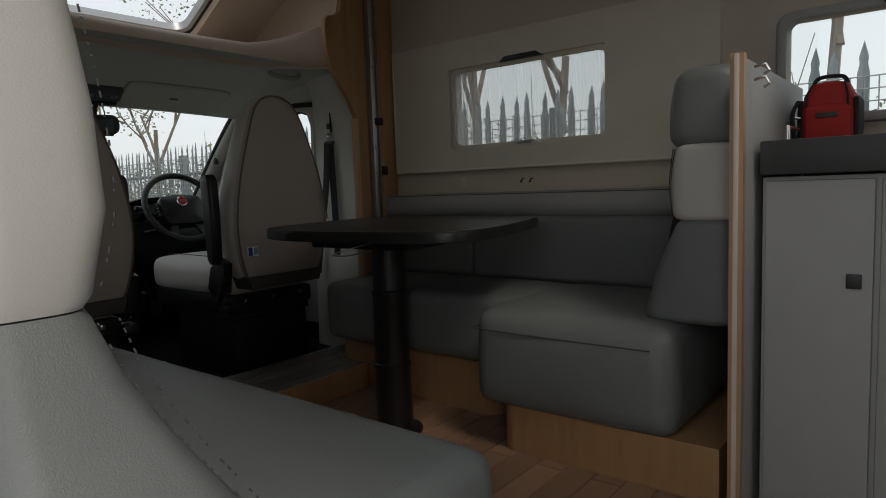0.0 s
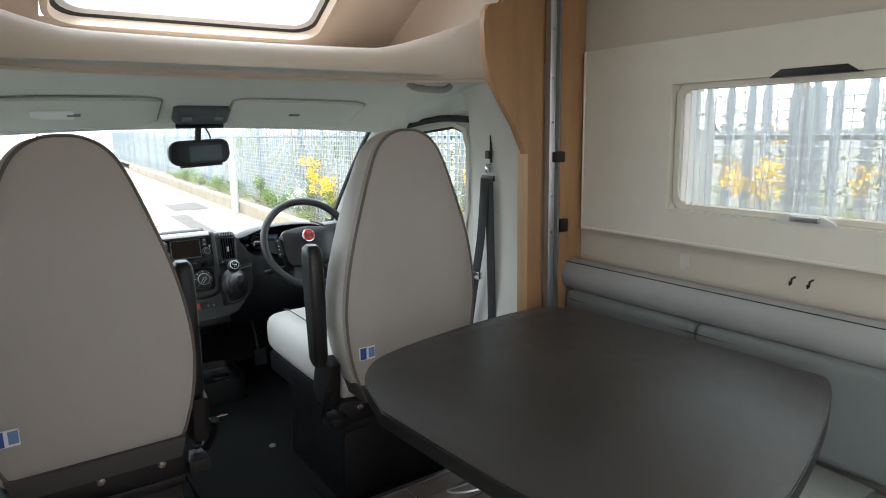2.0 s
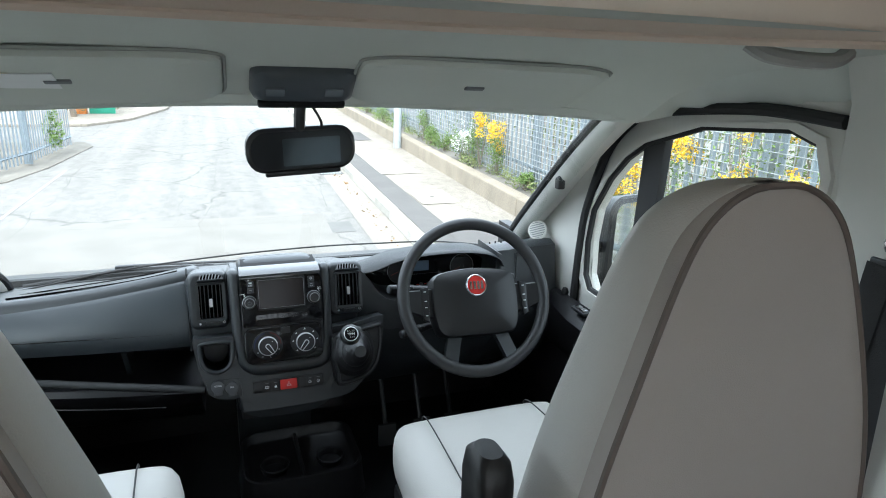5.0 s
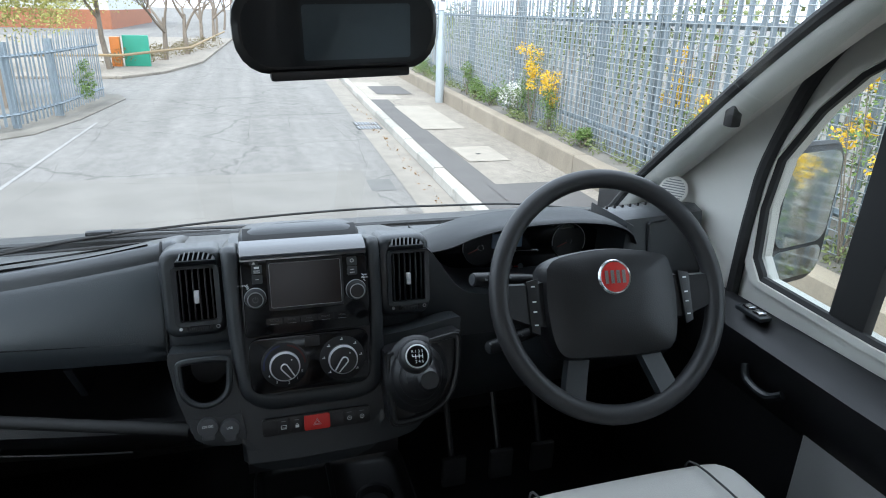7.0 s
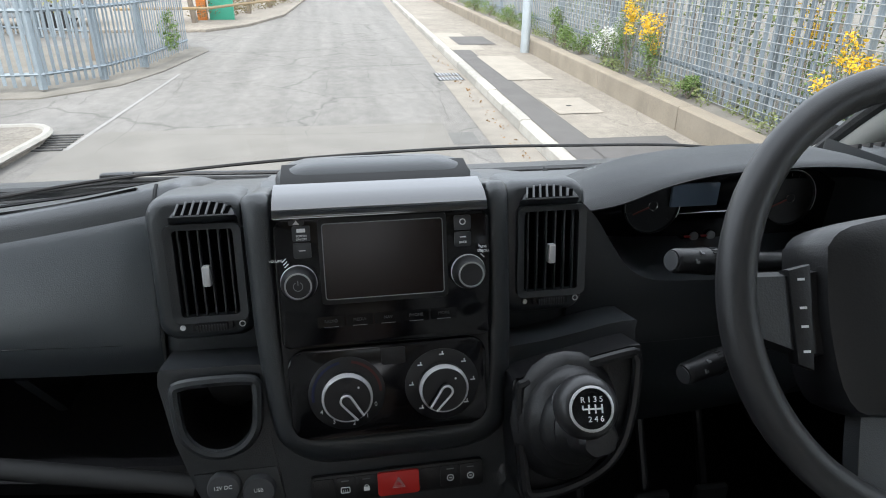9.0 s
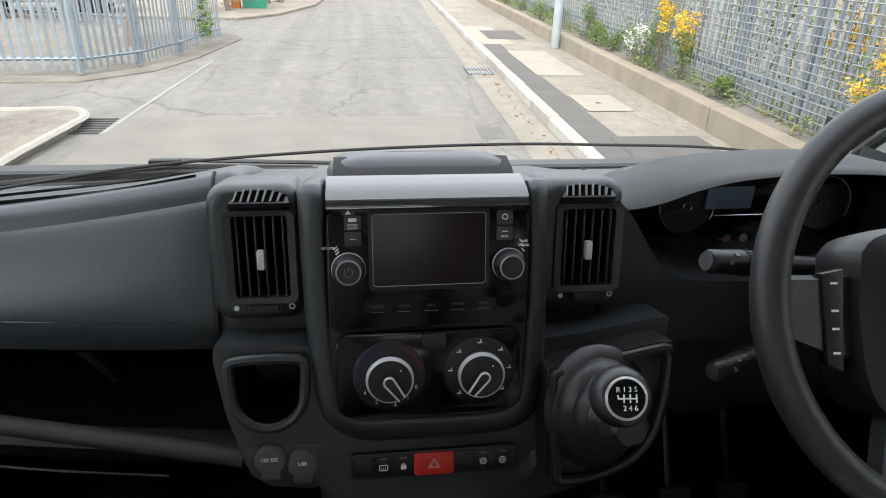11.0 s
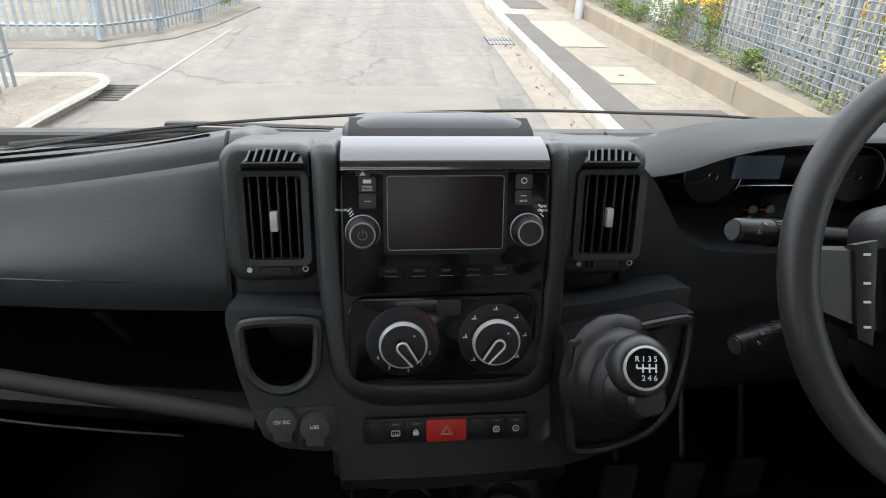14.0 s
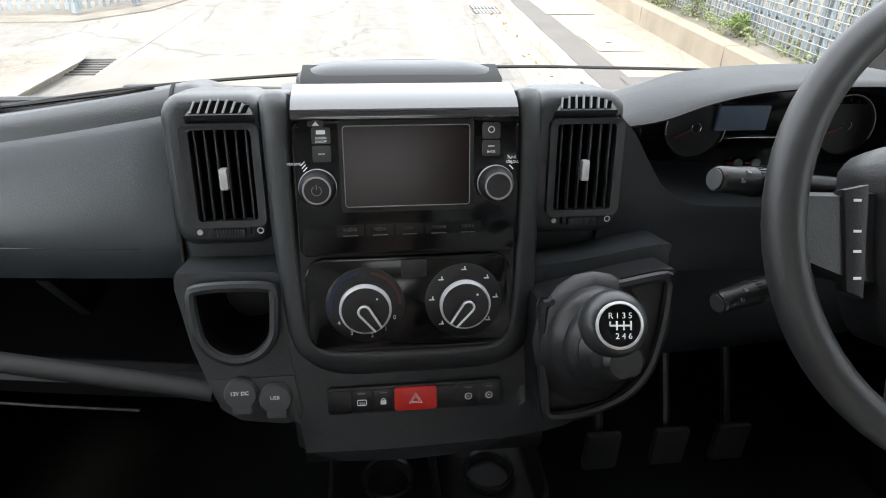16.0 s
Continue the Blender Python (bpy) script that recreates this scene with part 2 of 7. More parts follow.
def piece(name, me, m, parent):
    """One of many alike pieces on shared mesh data."""
    ob = new(name, me)
    ob.parent = parent
    if parent.type == "EMPTY":
        ob.matrix_parent_inverse = Matrix.Translation(parent.location).inverted()
    ob.matrix_basis = m
    return ob


def box(x0, x1, y0, y1, z0, z1, bev=0.0, seg=2, bm=None, m=None):
    own = bmesh.new()
    bmesh.ops.create_cube(own, size=1, matrix=Matrix.LocRotScale(((x0 + x1) / 2, (y0 + y1) / 2, (z0 + z1) / 2), None, (abs(x1 - x0), abs(y1 - y0), abs(z1 - z0))))
    if bev:
        bmesh.ops.bevel(own, geom=own.edges[:], offset=bev, segments=seg, profile=0.6, affect="EDGES", clamp_overlap=True)
    return merge(own, bm, m)


def merge(own, bm=None, m=None):
    if m is not None:
        bmesh.ops.transform(own, matrix=m, verts=own.verts)
    if bm is None:
        return own
    me = bpy.data.meshes.new("tmp")
    own.to_mesh(me)
    own.free()
    bm.from_mesh(me)
    bpy.data.meshes.remove(me)
    return bm


def rrect(w, h, r, n=5):
    """The outline of a rounded rectangle about 0."""
    r = min(r, w / 2 - 1e-4, h / 2 - 1e-4)
    out = []
    for cx, cy, a0 in ((w / 2 - r, h / 2 - r, 0), (-w / 2 + r, h / 2 - r, 90), (-w / 2 + r, -h / 2 + r, 180), (w / 2 - r, -h / 2 + r, 270)):
        for i in range(n + 1):
            a = radians(a0 + 90 * i / n)
            out.append((cx + r * math.cos(a), cy + r * math.sin(a)))
    return out


def prism(pts, axis, a, b, bev=0.0, bm=None, m=None, seg=2):
    """A flat outline pushed along an axis from a to b. pts: (y, z), (x, z) or (x, y)."""
    own = bmesh.new()
    put = {"x": lambda p, c: (c, p[0], p[1]), "y": lambda p, c: (p[0], c, p[1]), "z": lambda p, c: (p[0], p[1], c)}[axis]
    lo = [own.verts.new(put(p, a)) for p in pts]
    hi = [own.verts.new(put(p, b)) for p in pts]
    n = len(pts)
    f0, f1 = own.faces.new(lo), own.faces.new(hi)
    for i in range(n):
        own.faces.new((lo[i], lo[(i + 1) % n], hi[(i + 1) % n], hi[i]))
    if bev:
        bmesh.ops.bevel(own, geom=list(f0.edges) + list(f1.edges), offset=bev, segments=seg, profile=0.6, affect="EDGES", clamp_overlap=True)
    return merge(own, bm, m)


def loft(rings, close=True, caps=True, bm=None, m=None):
    own = bmesh.new()
    vs = [[own.verts.new(p) for p in ring] for ring in rings]
    n = len(rings[0])
    for a, b in zip(vs, vs[1:]):
        for i in range(n if close else n - 1):
            own.faces.new((a[i], a[(i + 1) % n], b[(i + 1) % n], b[i]))
    if caps and close:
        own.faces.new(vs[0])
        own.faces.new(vs[-1][::-1])
    return merge(own, bm, m)


def lathe(profile, n=24, bm=None, m=None):
    """A turned shape about z from (radius, height) pairs."""
    hs = [h for r, h in profile]
    hoop = profile[-1][0] > 0.82 * profile[0][0] and max(hs) - min(hs) < 0.02
    if hoop:
        profile = list(profile) + [profile[0]]
    return loft([[(r * math.cos(2 * math.pi * i / n), r * math.sin(2 * math.pi * i / n), h) for i in range(n)] for r, h in profile], caps=not hoop, bm=bm, m=m)


def tube(pts, r, n=8, closed=False, bm=None, m=None, flat=1.0):
    """A round or flattened cord along points."""
    pts = [Vector(p) for p in pts]
    rings = []
    up = None
    for i, p in enumerate(pts):
        a = pts[i - 1] if i or closed else p
        b = pts[(i + 1) % len(pts)] if i + 1 < len(pts) or closed else p
        d = (b - a).normalized()
        if up is None:
            up = Vector((0, 0, 1)) if abs(d.z) < 0.9 else Vector((1, 0, 0))
        s = d.cross(up).normalized()
        up = s.cross(d).normalized()
        rr = r[i] if isinstance(r, (list, tuple)) else r
        rings.append([p + rr * math.cos(2 * math.pi * k / n) * s + flat * rr * math.sin(2 * math.pi * k / n) * up for k in range(n)])
    if closed:
        rings.append(rings[0])
    return loft(rings, caps=not closed, bm=bm, m=m)


def smooth_path(pts, n=8):
    """Points along a Catmull-Rom curve."""
    pts = [Vector(p) for p in pts]
    out = []
    for i in range(len(pts) - 1):
        p0, p1, p2, p3 = pts[max(i - 1, 0)], pts[i], pts[i + 1], pts[min(i + 2, len(pts) - 1)]
        for k in range(n):
            t = k / n
            out.append(0.5 * (2 * p1 + (p2 - p0) * t + (2 * p0 - 5 * p1 + 4 * p2 - p3) * t * t + (3 * p1 - p0 - 3 * p2 + p3) * t ** 3))
    out.append(pts[-1])
    return out


def cushion(x0, x1, y0, y1, z0, z1, r=0.05, puff=0.012, bm=None, m=None):
    """A soft block with round edges and a slightly domed skin."""
    own = box(x0, x1, y0, y1, z0, z1, r, 4)
    c = Vector(((x0 + x1) / 2, (y0 + y1) / 2, (z0 + z1) / 2))
    h = Vector(((x1 - x0) / 2, (y1 - y0) / 2, (z1 - z0) / 2))
    bmesh.ops.subdivide_edges(own, edges=[e for e in own.edges if e.calc_length() > 0.12], cuts=4, use_grid_fill=True)
    for v in own.verts:
        q = Vector(((v.co[i] - c[i]) / h[i] for i in range(3)))
        for i in range(3):
            j, k = (i + 1) % 3, (i + 2) % 3
            v.co[i] += q[i] * puff * (1 - q[j] ** 2) * (1 - q[k] ** 2)
        v.co += 0.0025 * noise.noise_vector(v.co * 7)
    return merge(own, bm, m)


def stitches(pts, parent, step=0.012, r=0.0012):
    """A row of short raised threads along a line."""
    bm = bmesh.new()
    pts = smooth_path(pts, 12)
    left = 0.0
    for a, b in zip(pts, pts[1:]):
        d = (b - a).length
        while left < d and d > 1e-6:
            u = (b - a) / d
            tube([a + u * left, a + u * min(left + step * 0.62, d)], r, 5, bm=bm)
            left += step
        left -= d
    return part("stitching", bm, M_STITCH, parent)


def words(text, size, m, material, parent, name="lettering", depth=0.0004):
    """Raised lettering in the built-in font."""
    cu = bpy.data.curves.new(name, "FONT")
    cu.body, cu.size, cu.extrude, cu.align_x, cu.align_y = text, size, depth, "CENTER", "CENTER"
    tmp = bpy.data.objects.new("tmp_text", cu)
    scene.collection.objects.link(tmp)
    me = bpy.data.meshes.new_from_object(tmp.evaluated_get(bpy.context.evaluated_depsgraph_get()))
    bpy.data.objects.remove(tmp)
    me.transform(m)
    me.materials.clear()
    me.materials.append(material)
    ob = new(name, me)
    if parent is not None:
        ob.parent = parent
        if parent.type == "EMPTY":
            ob.matrix_parent_inverse = Matrix.Translation(parent.location).inverted()
    return ob

# ---- structure: motorhome body ----
def wall_x(name, x0, x1, y0, y1, z0, z1, holes, material):
    """An upright wall along y with rectangular openings (y0, y1, z0, z1)."""
    bm = bmesh.new()
    ys = sorted({y0, y1, *[h[0] for h in holes], *[h[1] for h in holes]})
    for a, b in zip(ys, ys[1:]):
        zs = [z0]
        for h in sorted(holes, key=lambda h: h[2]):
            if h[0] <= a and h[1] >= b:
                zs += [h[2], h[3]]
        zs.append(z1)
        for c, d in zip(zs[::2], zs[1::2]):
            if d - c > 1e-4:
                box(x0, x1, a, b, c, d, bm=bm)
    return tagged(part(name, bm, material, None, "", False), kind="structure")


WIN = (-2.345, -1.60, 1.055, 1.40)
KWIN = (-3.75, -2.99, 1.06, 1.37)
wall_x("wall_right", 1.09, 1.13, -5.0, -1.17, -0.05, 2.05, [WIN, KWIN], M_WALL)
wall_x("wall_left", -1.20, -1.17, -5.0, -1.17, -0.05, 2.05, [(-3.78, -2.74, -0.04, 1.85)], M_WALL)
# unseen rear wall, left open in the middle to let sky light in
bm = bmesh.new()
for x0, x1, z0, z1 in ((-1.20, 1.13, -0.05, 1.05), (-1.20, 1.13, 1.6, 2.05), (-1.20, -0.6, 1.05, 1.6), (0.6, 1.13, 1.05, 1.6)):
    box(x0, x1, -5.04, -5.0, z0, z1, bm=bm)
tagged(part("wall_rear", bm, M_WALL, None, "", False), kind="structure")
bm = bmesh.new()
for x0, x1, y0, y1 in ((-1.20, -0.40, -5.04, -1.05), (0.40, 1.13, -5.04, -1.05), (-0.40, 0.40, -5.04, -3.95), (-0.40, 0.40, -3.15, -1.05)):
    box(x0, x1, y0, y1, 2.0, 2.04, bm=bm)
tagged(part("ceiling", bm, M_PANEL, None, "", False), kind="structure")
# unseen hatch, added so that sky light reaches the living area
hatch = thing("added_roof_hatch", (0, -3.55, 2.0), "unseen clear roof hatch added to light the living area", "roof hatch", kind="structure")
g = part("pane", box(-0.42, 0.42, -3.97, -3.13, 2.045, 2.05), M_GLASS, hatch, smooth=False)
g.visible_shadow = False
part("frame", loft([[(px, py, z) for px, py in rrect(w, w, 0.05)] for z, w in ((2.0, 0.88), (1.985, 0.86), (1.985, 0.80), (2.03, 0.79))], caps=False, m=Matrix.Translation((0, -3.55, 0))), M_TRIM, hatch)
floor = tagged(part("floor", box(-1.20, 1.13, -5.0, -1.41, -0.05, -0.004), M_JOINT, None, "", False), kind="structure")
step = tagged(part("platform_floor", box(-1.17, 1.09, -1.41, -1.06, -0.05, 0.094), M_JOINT, None, "", False), kind="structure")
cabfloor = tagged(part("cab_floor", box(-0.97, 0.97, -1.06, 0.64, -0.05, 0.06), M_CARPET, None, "", False), kind="structure")
tagged(part("trim", box(-0.58, 0.60, -1.426, -1.41, -0.004, 0.104, 0.004), M_WOOD, None), kind="structure")
tagged(part("trim", box(-0.88, 0.88, -1.072, -1.048, 0.06, 0.104, 0.004), M_ALU, None), kind="structure")

# bulkheads closing the body round the cab opening
for s, nm in ((1, "bulkhead_right"), (-1, "bulkhead_left")):
    bm = prism([(s * 0.90, -0.05), (s * 1.2, -0.05), (s * 1.2, 2.05), (s * 0.90, 2.05)], "y", -1.17, -1.13)
    tagged(part(nm, bm, M_WOOD, None, "", False), kind="structure")

# ---- wooden pillar with the bed rail ----
def pillar(s):
    p = thing("wooden_pillar", (s * 0.9, -1.2, 0.0), "warm beech laminate pillar with a scalloped bracket", "pillar", "pillars beside the cab")
    prof = [(s * (x - 0.055), z) for x, z in ((0.872, 0.0), (0.872, 1.22), (0.83, 1.30), (0.77, 1.375), (0.725, 1.44), (0.705, 1.52), (0.70, 1.60), (0.705, 1.64), (0.725, 1.662), (0.77, 1.665), (0.80, 1.69), (0.815, 1.76), (0.815, 2.0), (0.95, 2.0), (0.95, 0.0))]
    part("panel", prism(prof, "y", -1.205, -1.18, 0.004), M_WOOD, p)
    part("edge_strip", prism([(s * 0.807, 0.0), (s * 0.807, 1.21), (s * 0.823, 1.21), (s * 0.823, 0.0)], "y", -1.21, -1.175, 0.003), mat("pale_beech_edging", (0.52, 0.34, 0.2), 0.45), p)
    part("side_panel", box(s * 0.945, s * 1.075, -1.215, -1.178, 0.0, 2.0, 0.003), M_WOOD, p)
    r = thing("bed_rail", (s * 0.97, -1.23, 0.0), "brushed aluminium vertical bed rail with black clips", "rail", "bed rails")
    part("channel", prism([(s * 0.893, -1.212), (s * 0.893, -1.235), (s * 0.903, -1.242), (s * 0.933, -1.242), (s * 0.943, -1.235), (s * 0.943, -1.212)], "z", 0.0, 2.0, 0.002), M_ALU, r)
    part("groove", box(s * 0.911, s * 0.925, -1.244, -1.240, 0.0, 2.0), mat("rail_shadow_gap", (0.16, 0.165, 0.17), 0.5, 0.6), r)
    part("clip", box(s * 0.90, s * 0.94, -1.262, -1.24, 1.18, 1.215, 0.004), M_BLACK, r)
    for z in (0.95, 1.07, 1.31, 1.45, 1.6):
        part("screw", lathe([(0.004, 0), (0.004, 0.002), (0.001, 0.003)], 8, m=pose(s * 0.898, -1.2425, z, 90)), M_CHROME, r)
    part("socket", box(s * 0.955, s * 0.99, -1.232, -1.214, 0.94, 0.985, 0.003), M_BLACK, p, "small black socket plate")


pillar(1)
pillar(-1)

# ---- dinette window with its raised cream panel ----
board = thing("window_surround", (1.085, -1.97, 1.2), "raised cream suede panel round the dinette window", "panel")
bm = bmesh.new()
for a, b, c, d in ((-2.78, WIN[0] - 0.005, 0.945, 1.54), (WIN[1] + 0.03, -1.225, 0.945, 1.54), (WIN[0] - 0.005, WIN[1] + 0.03, 0.945, WIN[2] - 0.012), (WIN[0] - 0.005, WIN[1] + 0.03, WIN[3] + 0.012, 1.54)):
    box(1.062, 1.092, a, b, c, d, bm=bm)
bmesh.ops.remove_doubles(bm, verts=bm.verts, dist=0.0005)
part("panel", bm, M_PANEL, board, smooth=False)
part("edge_roll", tube([(1.064, -2.78, 0.947), (1.064, -1.227, 0.947), (1.064, -1.227, 1.54)], 0.006, 8, bm=None), M_PANEL, board)
part("recess", loft([[(1.066, y, z) for y, z in rrect(0.80, 0.38, 0.03)], [(1.10, y, z) for y, z in rrect(0.765, 0.35, 0.03)]], caps=False, m=Matrix.Translation((0, -1.96, 1.2275))), M_PANEL, board)
win = thing("window_1", (1.11, -1.97, 1.2), "hinged acrylic window with a pleated white net blind", "window", kind="structure")
part("window_frame", loft([[(x, y, z) for y, z in rrect(w, h, 0.04)] for x, w, h in ((1.085, 0.80, 0.375), (1.078, 0.79, 0.365), (1.078, 0.755, 0.335), (1.095, 0.75, 0.33))], caps=False, m=Matrix.Translation((0, -1.972, 1.2275))), M_PANEL, win)
pane = part("pane", box(1.115, 1.12, WIN[0], WIN[1], WIN[2], WIN[3]), M_GLASS, win, smooth=False)
pane.visible_shadow = False
# pleated net
pts = []
for i in range(121):
    y = -2.335 + 0.66 * i / 120
    pts.append((1.100 + 0.004 * math.sin(i * 2.1) * (0.5 + 0.5 * math.sin(i * 0.37)), y))
part("net_blind", loft([[(x, y, z) for x, y in pts] for z in (1.06, 1.395)], close=False), M_NET, win)
pts = [(1.086 + 0.008 * math.sin(i * 0.9), -1.70 + 0.115 * i / 40) for i in range(41)]
part("net_curtain", loft([[(x, y, z) for x, y in pts] for z in (1.045, 1.40)], close=False), M_VEIL, win)
part("handle", prism([(-2.06, 1.037), (-1.90, 1.037), (-1.915, 1.052), (-1.94, 1.062), (-2.02, 1.062), (-2.045, 1.052)], "x", 1.06, 1.085, 0.003), M_TRIM, win, "clear plastic pull tab")
part("latch", box(1.05, 1.066, -2.015, -1.945, 1.046, 1.060, 0.003), M_ALU, win)
part("blind_grip", prism([(-2.075, 1.408), (-1.86, 1.408), (-1.89, 1.428), (-2.045, 1.428)], "x", 1.055, 1.085, 0.003), M_BLACK, win, "black blind grip")
for y in (-2.0, -1.955):
    h = single("coat_hook", tube([(1.088, y, 0.895), (1.07, y, 0.893), (1.068, y, 0.880), (1.062, y, 0.878), (1.06, y, 0.887)], 0.003, 6), M_BLACK, "small black metal hook on the beige wall", "hook", "hooks under the window")
single("wall_clip", box(1.078, 1.091, -1.64, -1.615, 0.86, 0.91, 0.003), M_TRIM, "small pale plastic clip on the beige wall", "clip")

# ---- kitchen window ----
kw = thing("window_2", (1.11, -3.37, 1.2), "kitchen window in a grey frame with rounded corners", "window", kind="structure")
part("window_frame", loft([[(x, y, z) for y, z in rrect(w, h, 0.045)] for x, w, h in ((1.09, 0.84, 0.38), (1.06, 0.82, 0.37), (1.055, 0.80, 0.35), (1.06, 0.765, 0.315), (1.10, 0.76, 0.31))], caps=False, m=Matrix.Translation((0, -3.37, 1.215))), M_CAB, kw)
pane = part("pane", box(1.115, 1.12, KWIN[0], KWIN[1], KWIN[2], KWIN[3]), M_GLASS, kw, smooth=False)
pane.visible_shadow = False
part("blind_grip", box(1.04, 1.065, -3.5, -3.25, 1.375, 1.392, 0.006), M_BLACK, kw)
part("latch", box(1.04, 1.065, -3.42, -3.32, 1.045, 1.062, 0.005), M_CAB, kw)

# ---- L-shaped dinette seating ----
base = thing("bench_plinth", (0.7, -2.0, 0.0), "beech laminate seat base with a rounded front", "plinth")
ang = [radians(a) for a in range(180, 271, 10)]
out = [(1.085, -1.26), (0.62, -1.26)] + [(0.66 + 0.08 * math.cos(a), -2.05 + 0.08 * math.sin(a)) for a in ang] + [(1.085, -2.13)]
part("front", prism(out, "z", 0.0, 0.215, 0.003), M_WOOD, base)
part("rear_box", prism([(1.085, -2.28), (0.42, -2.28)] + [(0.42 + 0.06 * math.cos(a), -2.34 + 0.06 * math.sin(a)) for a in [radians(q) for q in range(90, 181, 15)]] + [(0.36, -2.97), (1.085, -2.97)], "z", 0.0, 0.155, 0.003), M_WOOD, base)
part("corner_post", box(0.66, 0.69, -2.24, -2.21, 0.0, 0.215, 0.003), M_WOOD, base)
single("side_seat_cushion", cushion(0.53, 0.995, -1.72, -1.24, 0.215, 0.465, 0.045), M_GREY, "grey leatherette seat cushion under the window", "cushion", "dinette cushions")
single("side_seat_cushion", cushion(0.53, 0.995, -2.25, -1.725, 0.215, 0.465, 0.045), M_GREY, "grey leatherette seat cushion under the window", "cushion", "dinette cushions")
fc = single("bench_seat_cushion", cushion(0.33, 0.995, -2.86, -2.2, 0.150, 0.468, 0.07, 0.014), M_GREY, "thick grey leatherette bench cushion with rounded front", "cushion", "dinette cushions")
part("piping", tube(smooth_path([(0.324, -2.80, 0.405), (0.324, -2.27, 0.405), (0.38, -2.2, 0.405), (0.8, -2.194, 0.405)], 6), 0.002, 6), M_STITCH, fc)
sbk = thing("wall_back_cushion", (1.03, -2.0, 0.46), "low grey leatherette back cushion along the window wall", "cushion")
for a, b_ in ((-2.86, -1.735), (-1.73, -1.22)):
    part("pad", cushion(0.985, 1.075, a, b_, 0.46, 0.735, 0.03, 0.006), M_GREY, sbk)
part("welt", tube([(0.985, -2.82, 0.705), (0.985, -1.25, 0.705)], 0.002, 6), M_STITCH, sbk)
b = thing("bolster", (1.0, -1.95, 0.73), "long round grey leatherette bolster above the backrest", "bolster")
bl = lambda y, r: [(1.03 + r * 0.95 * math.cos(2 * math.pi * i / 20), y, 0.785 + r * math.sin(2 * math.pi * i / 20)) for i in range(20)]
part("roll", loft([bl(-2.80, 0.03), bl(-2.79, 0.05), bl(-2.76, 0.056), bl(-1.14, 0.056), bl(-1.11, 0.05), bl(-1.10, 0.03)]), mat("pale_grey_leatherette", (0.30, 0.295, 0.285), 0.5, vary=0.05, grain=0.25, grain_scale=420), b)
part("seam", tube([(1.0, -2.78, 0.832), (1.0, -1.13, 0.832)], 0.0018, 6), M_STITCH, b)

# ---- forward-facing belted bench back ----
bb = thing("bench_back_cushion", (0.62, -2.93, 0.5), "tall two-tone grey and cream leatherette backrest with headrest", "backrest")
def slab(z0, z1, d0, d1, r, x0=0.44, x1=0.985):
    """A padded block between heights whose front swells from depth d0 to d1."""
    steps = [(z0 + r * (1 - math.cos(radians(q))), r * (1 - math.sin(radians(q)))) for q in range(0, 91, 18)]
    steps += [(z0 + r + (z1 - z0 - 2 * r) * q, 0.0) for q in (0.25, 0.5, 0.75)]
    steps += [(z1 - r * (1 - math.cos(radians(q))), r * (1 - math.sin(radians(q)))) for q in range(90, -1, -18)]
    rings = []
    for z, ins in steps:
        t = (z - z0) / (z1 - z0)
        d = d0 + (d1 - d0) * t + 0.012 * math.sin(math.pi * t)
        rings.append([(x0 + (x1 - x0) / 2 + px, -2.985 + d / 2 + py, z) for px, py in rrect(x1 - x0 - 2 * ins, d - 2 * ins, 0.05 - 0.4 * ins)])
    return loft(rings)
part("lower_pad", slab(0.462, 0.762, 0.262, 0.155, 0.025), M_GREY, bb)
part("middle_pad", slab(0.752, 0.962, 0.172, 0.165, 0.018), M_CREAM, bb)
part("headrest", slab(0.948, 1.172, 0.185, 0.165, 0.042, 0.452), M_GREY, bb)
for dx in (0.035, 0.05):
    part("seam", tube(smooth_path([(0.44 + dx, -2.812, 0.760), (0.44 + dx - 0.012, -2.806, 0.85), (0.44 + dx, -2.812, 0.952)], 6), 0.0015, 6), M_STITCH, bb)
for k, (x, a) in enumerate(((0.95, 0.0), (0.93, 0.05))):
    bt = thing("seat_belt", (x, -2.75, 0.53), "black lap and shoulder seat belt hanging down the backrest", "seat belt", "dinette seat belts")
    part("strap", tube(smooth_path([(x, -2.80, 1.10), (x + 0.01, -2.76, 0.95), (x - 0.02 - a, -2.70, 0.75), (x - 0.05 - a, -2.68, 0.57)], 8), 0.013, 8, flat=0.2), M_BLACKCLOTH, bt)
part("buckle", box(0.83, 0.87, -2.70, -2.68, 0.515, 0.60, 0.006), M_BLACK, bt)
part("release_button", box(0.835, 0.865, -2.695, -2.685, 0.60, 0.612, 0.003), M_ORANGE, bt)

# ---- partition with bullnose edge ----
pt_ = thing("partition", (0.6, -3.02, 0.0), "tall partition panel with a striped beech edge", "partition")
part("panel", box(0.325, 1.085, -3.034, -3.006, 0.0, 1.15, 0.003), M_CAB, pt_)
edge = lambda x0, x1, w, m, nm: part(nm, prism([(x0, -3.02 - w), (x1, -3.02 - w), (x1, -3.02 + w), (x0, -3.02 + w)], "z", 0.0, 1.160, 0.003), m, pt_)
edge(0.302, 0.326, 0.0155, mat("pale_beech_edge", (0.40, 0.25, 0.15), 0.45, vary=0.1), "edge_band")
part("edge_inlay", box(0.297, 0.302, -3.026, -3.014, 0.0, 1.158, 0.002), mat("satin_cream_strip", (0.62, 0.52, 0.44), 0.35), pt_, "cream inlay strip")
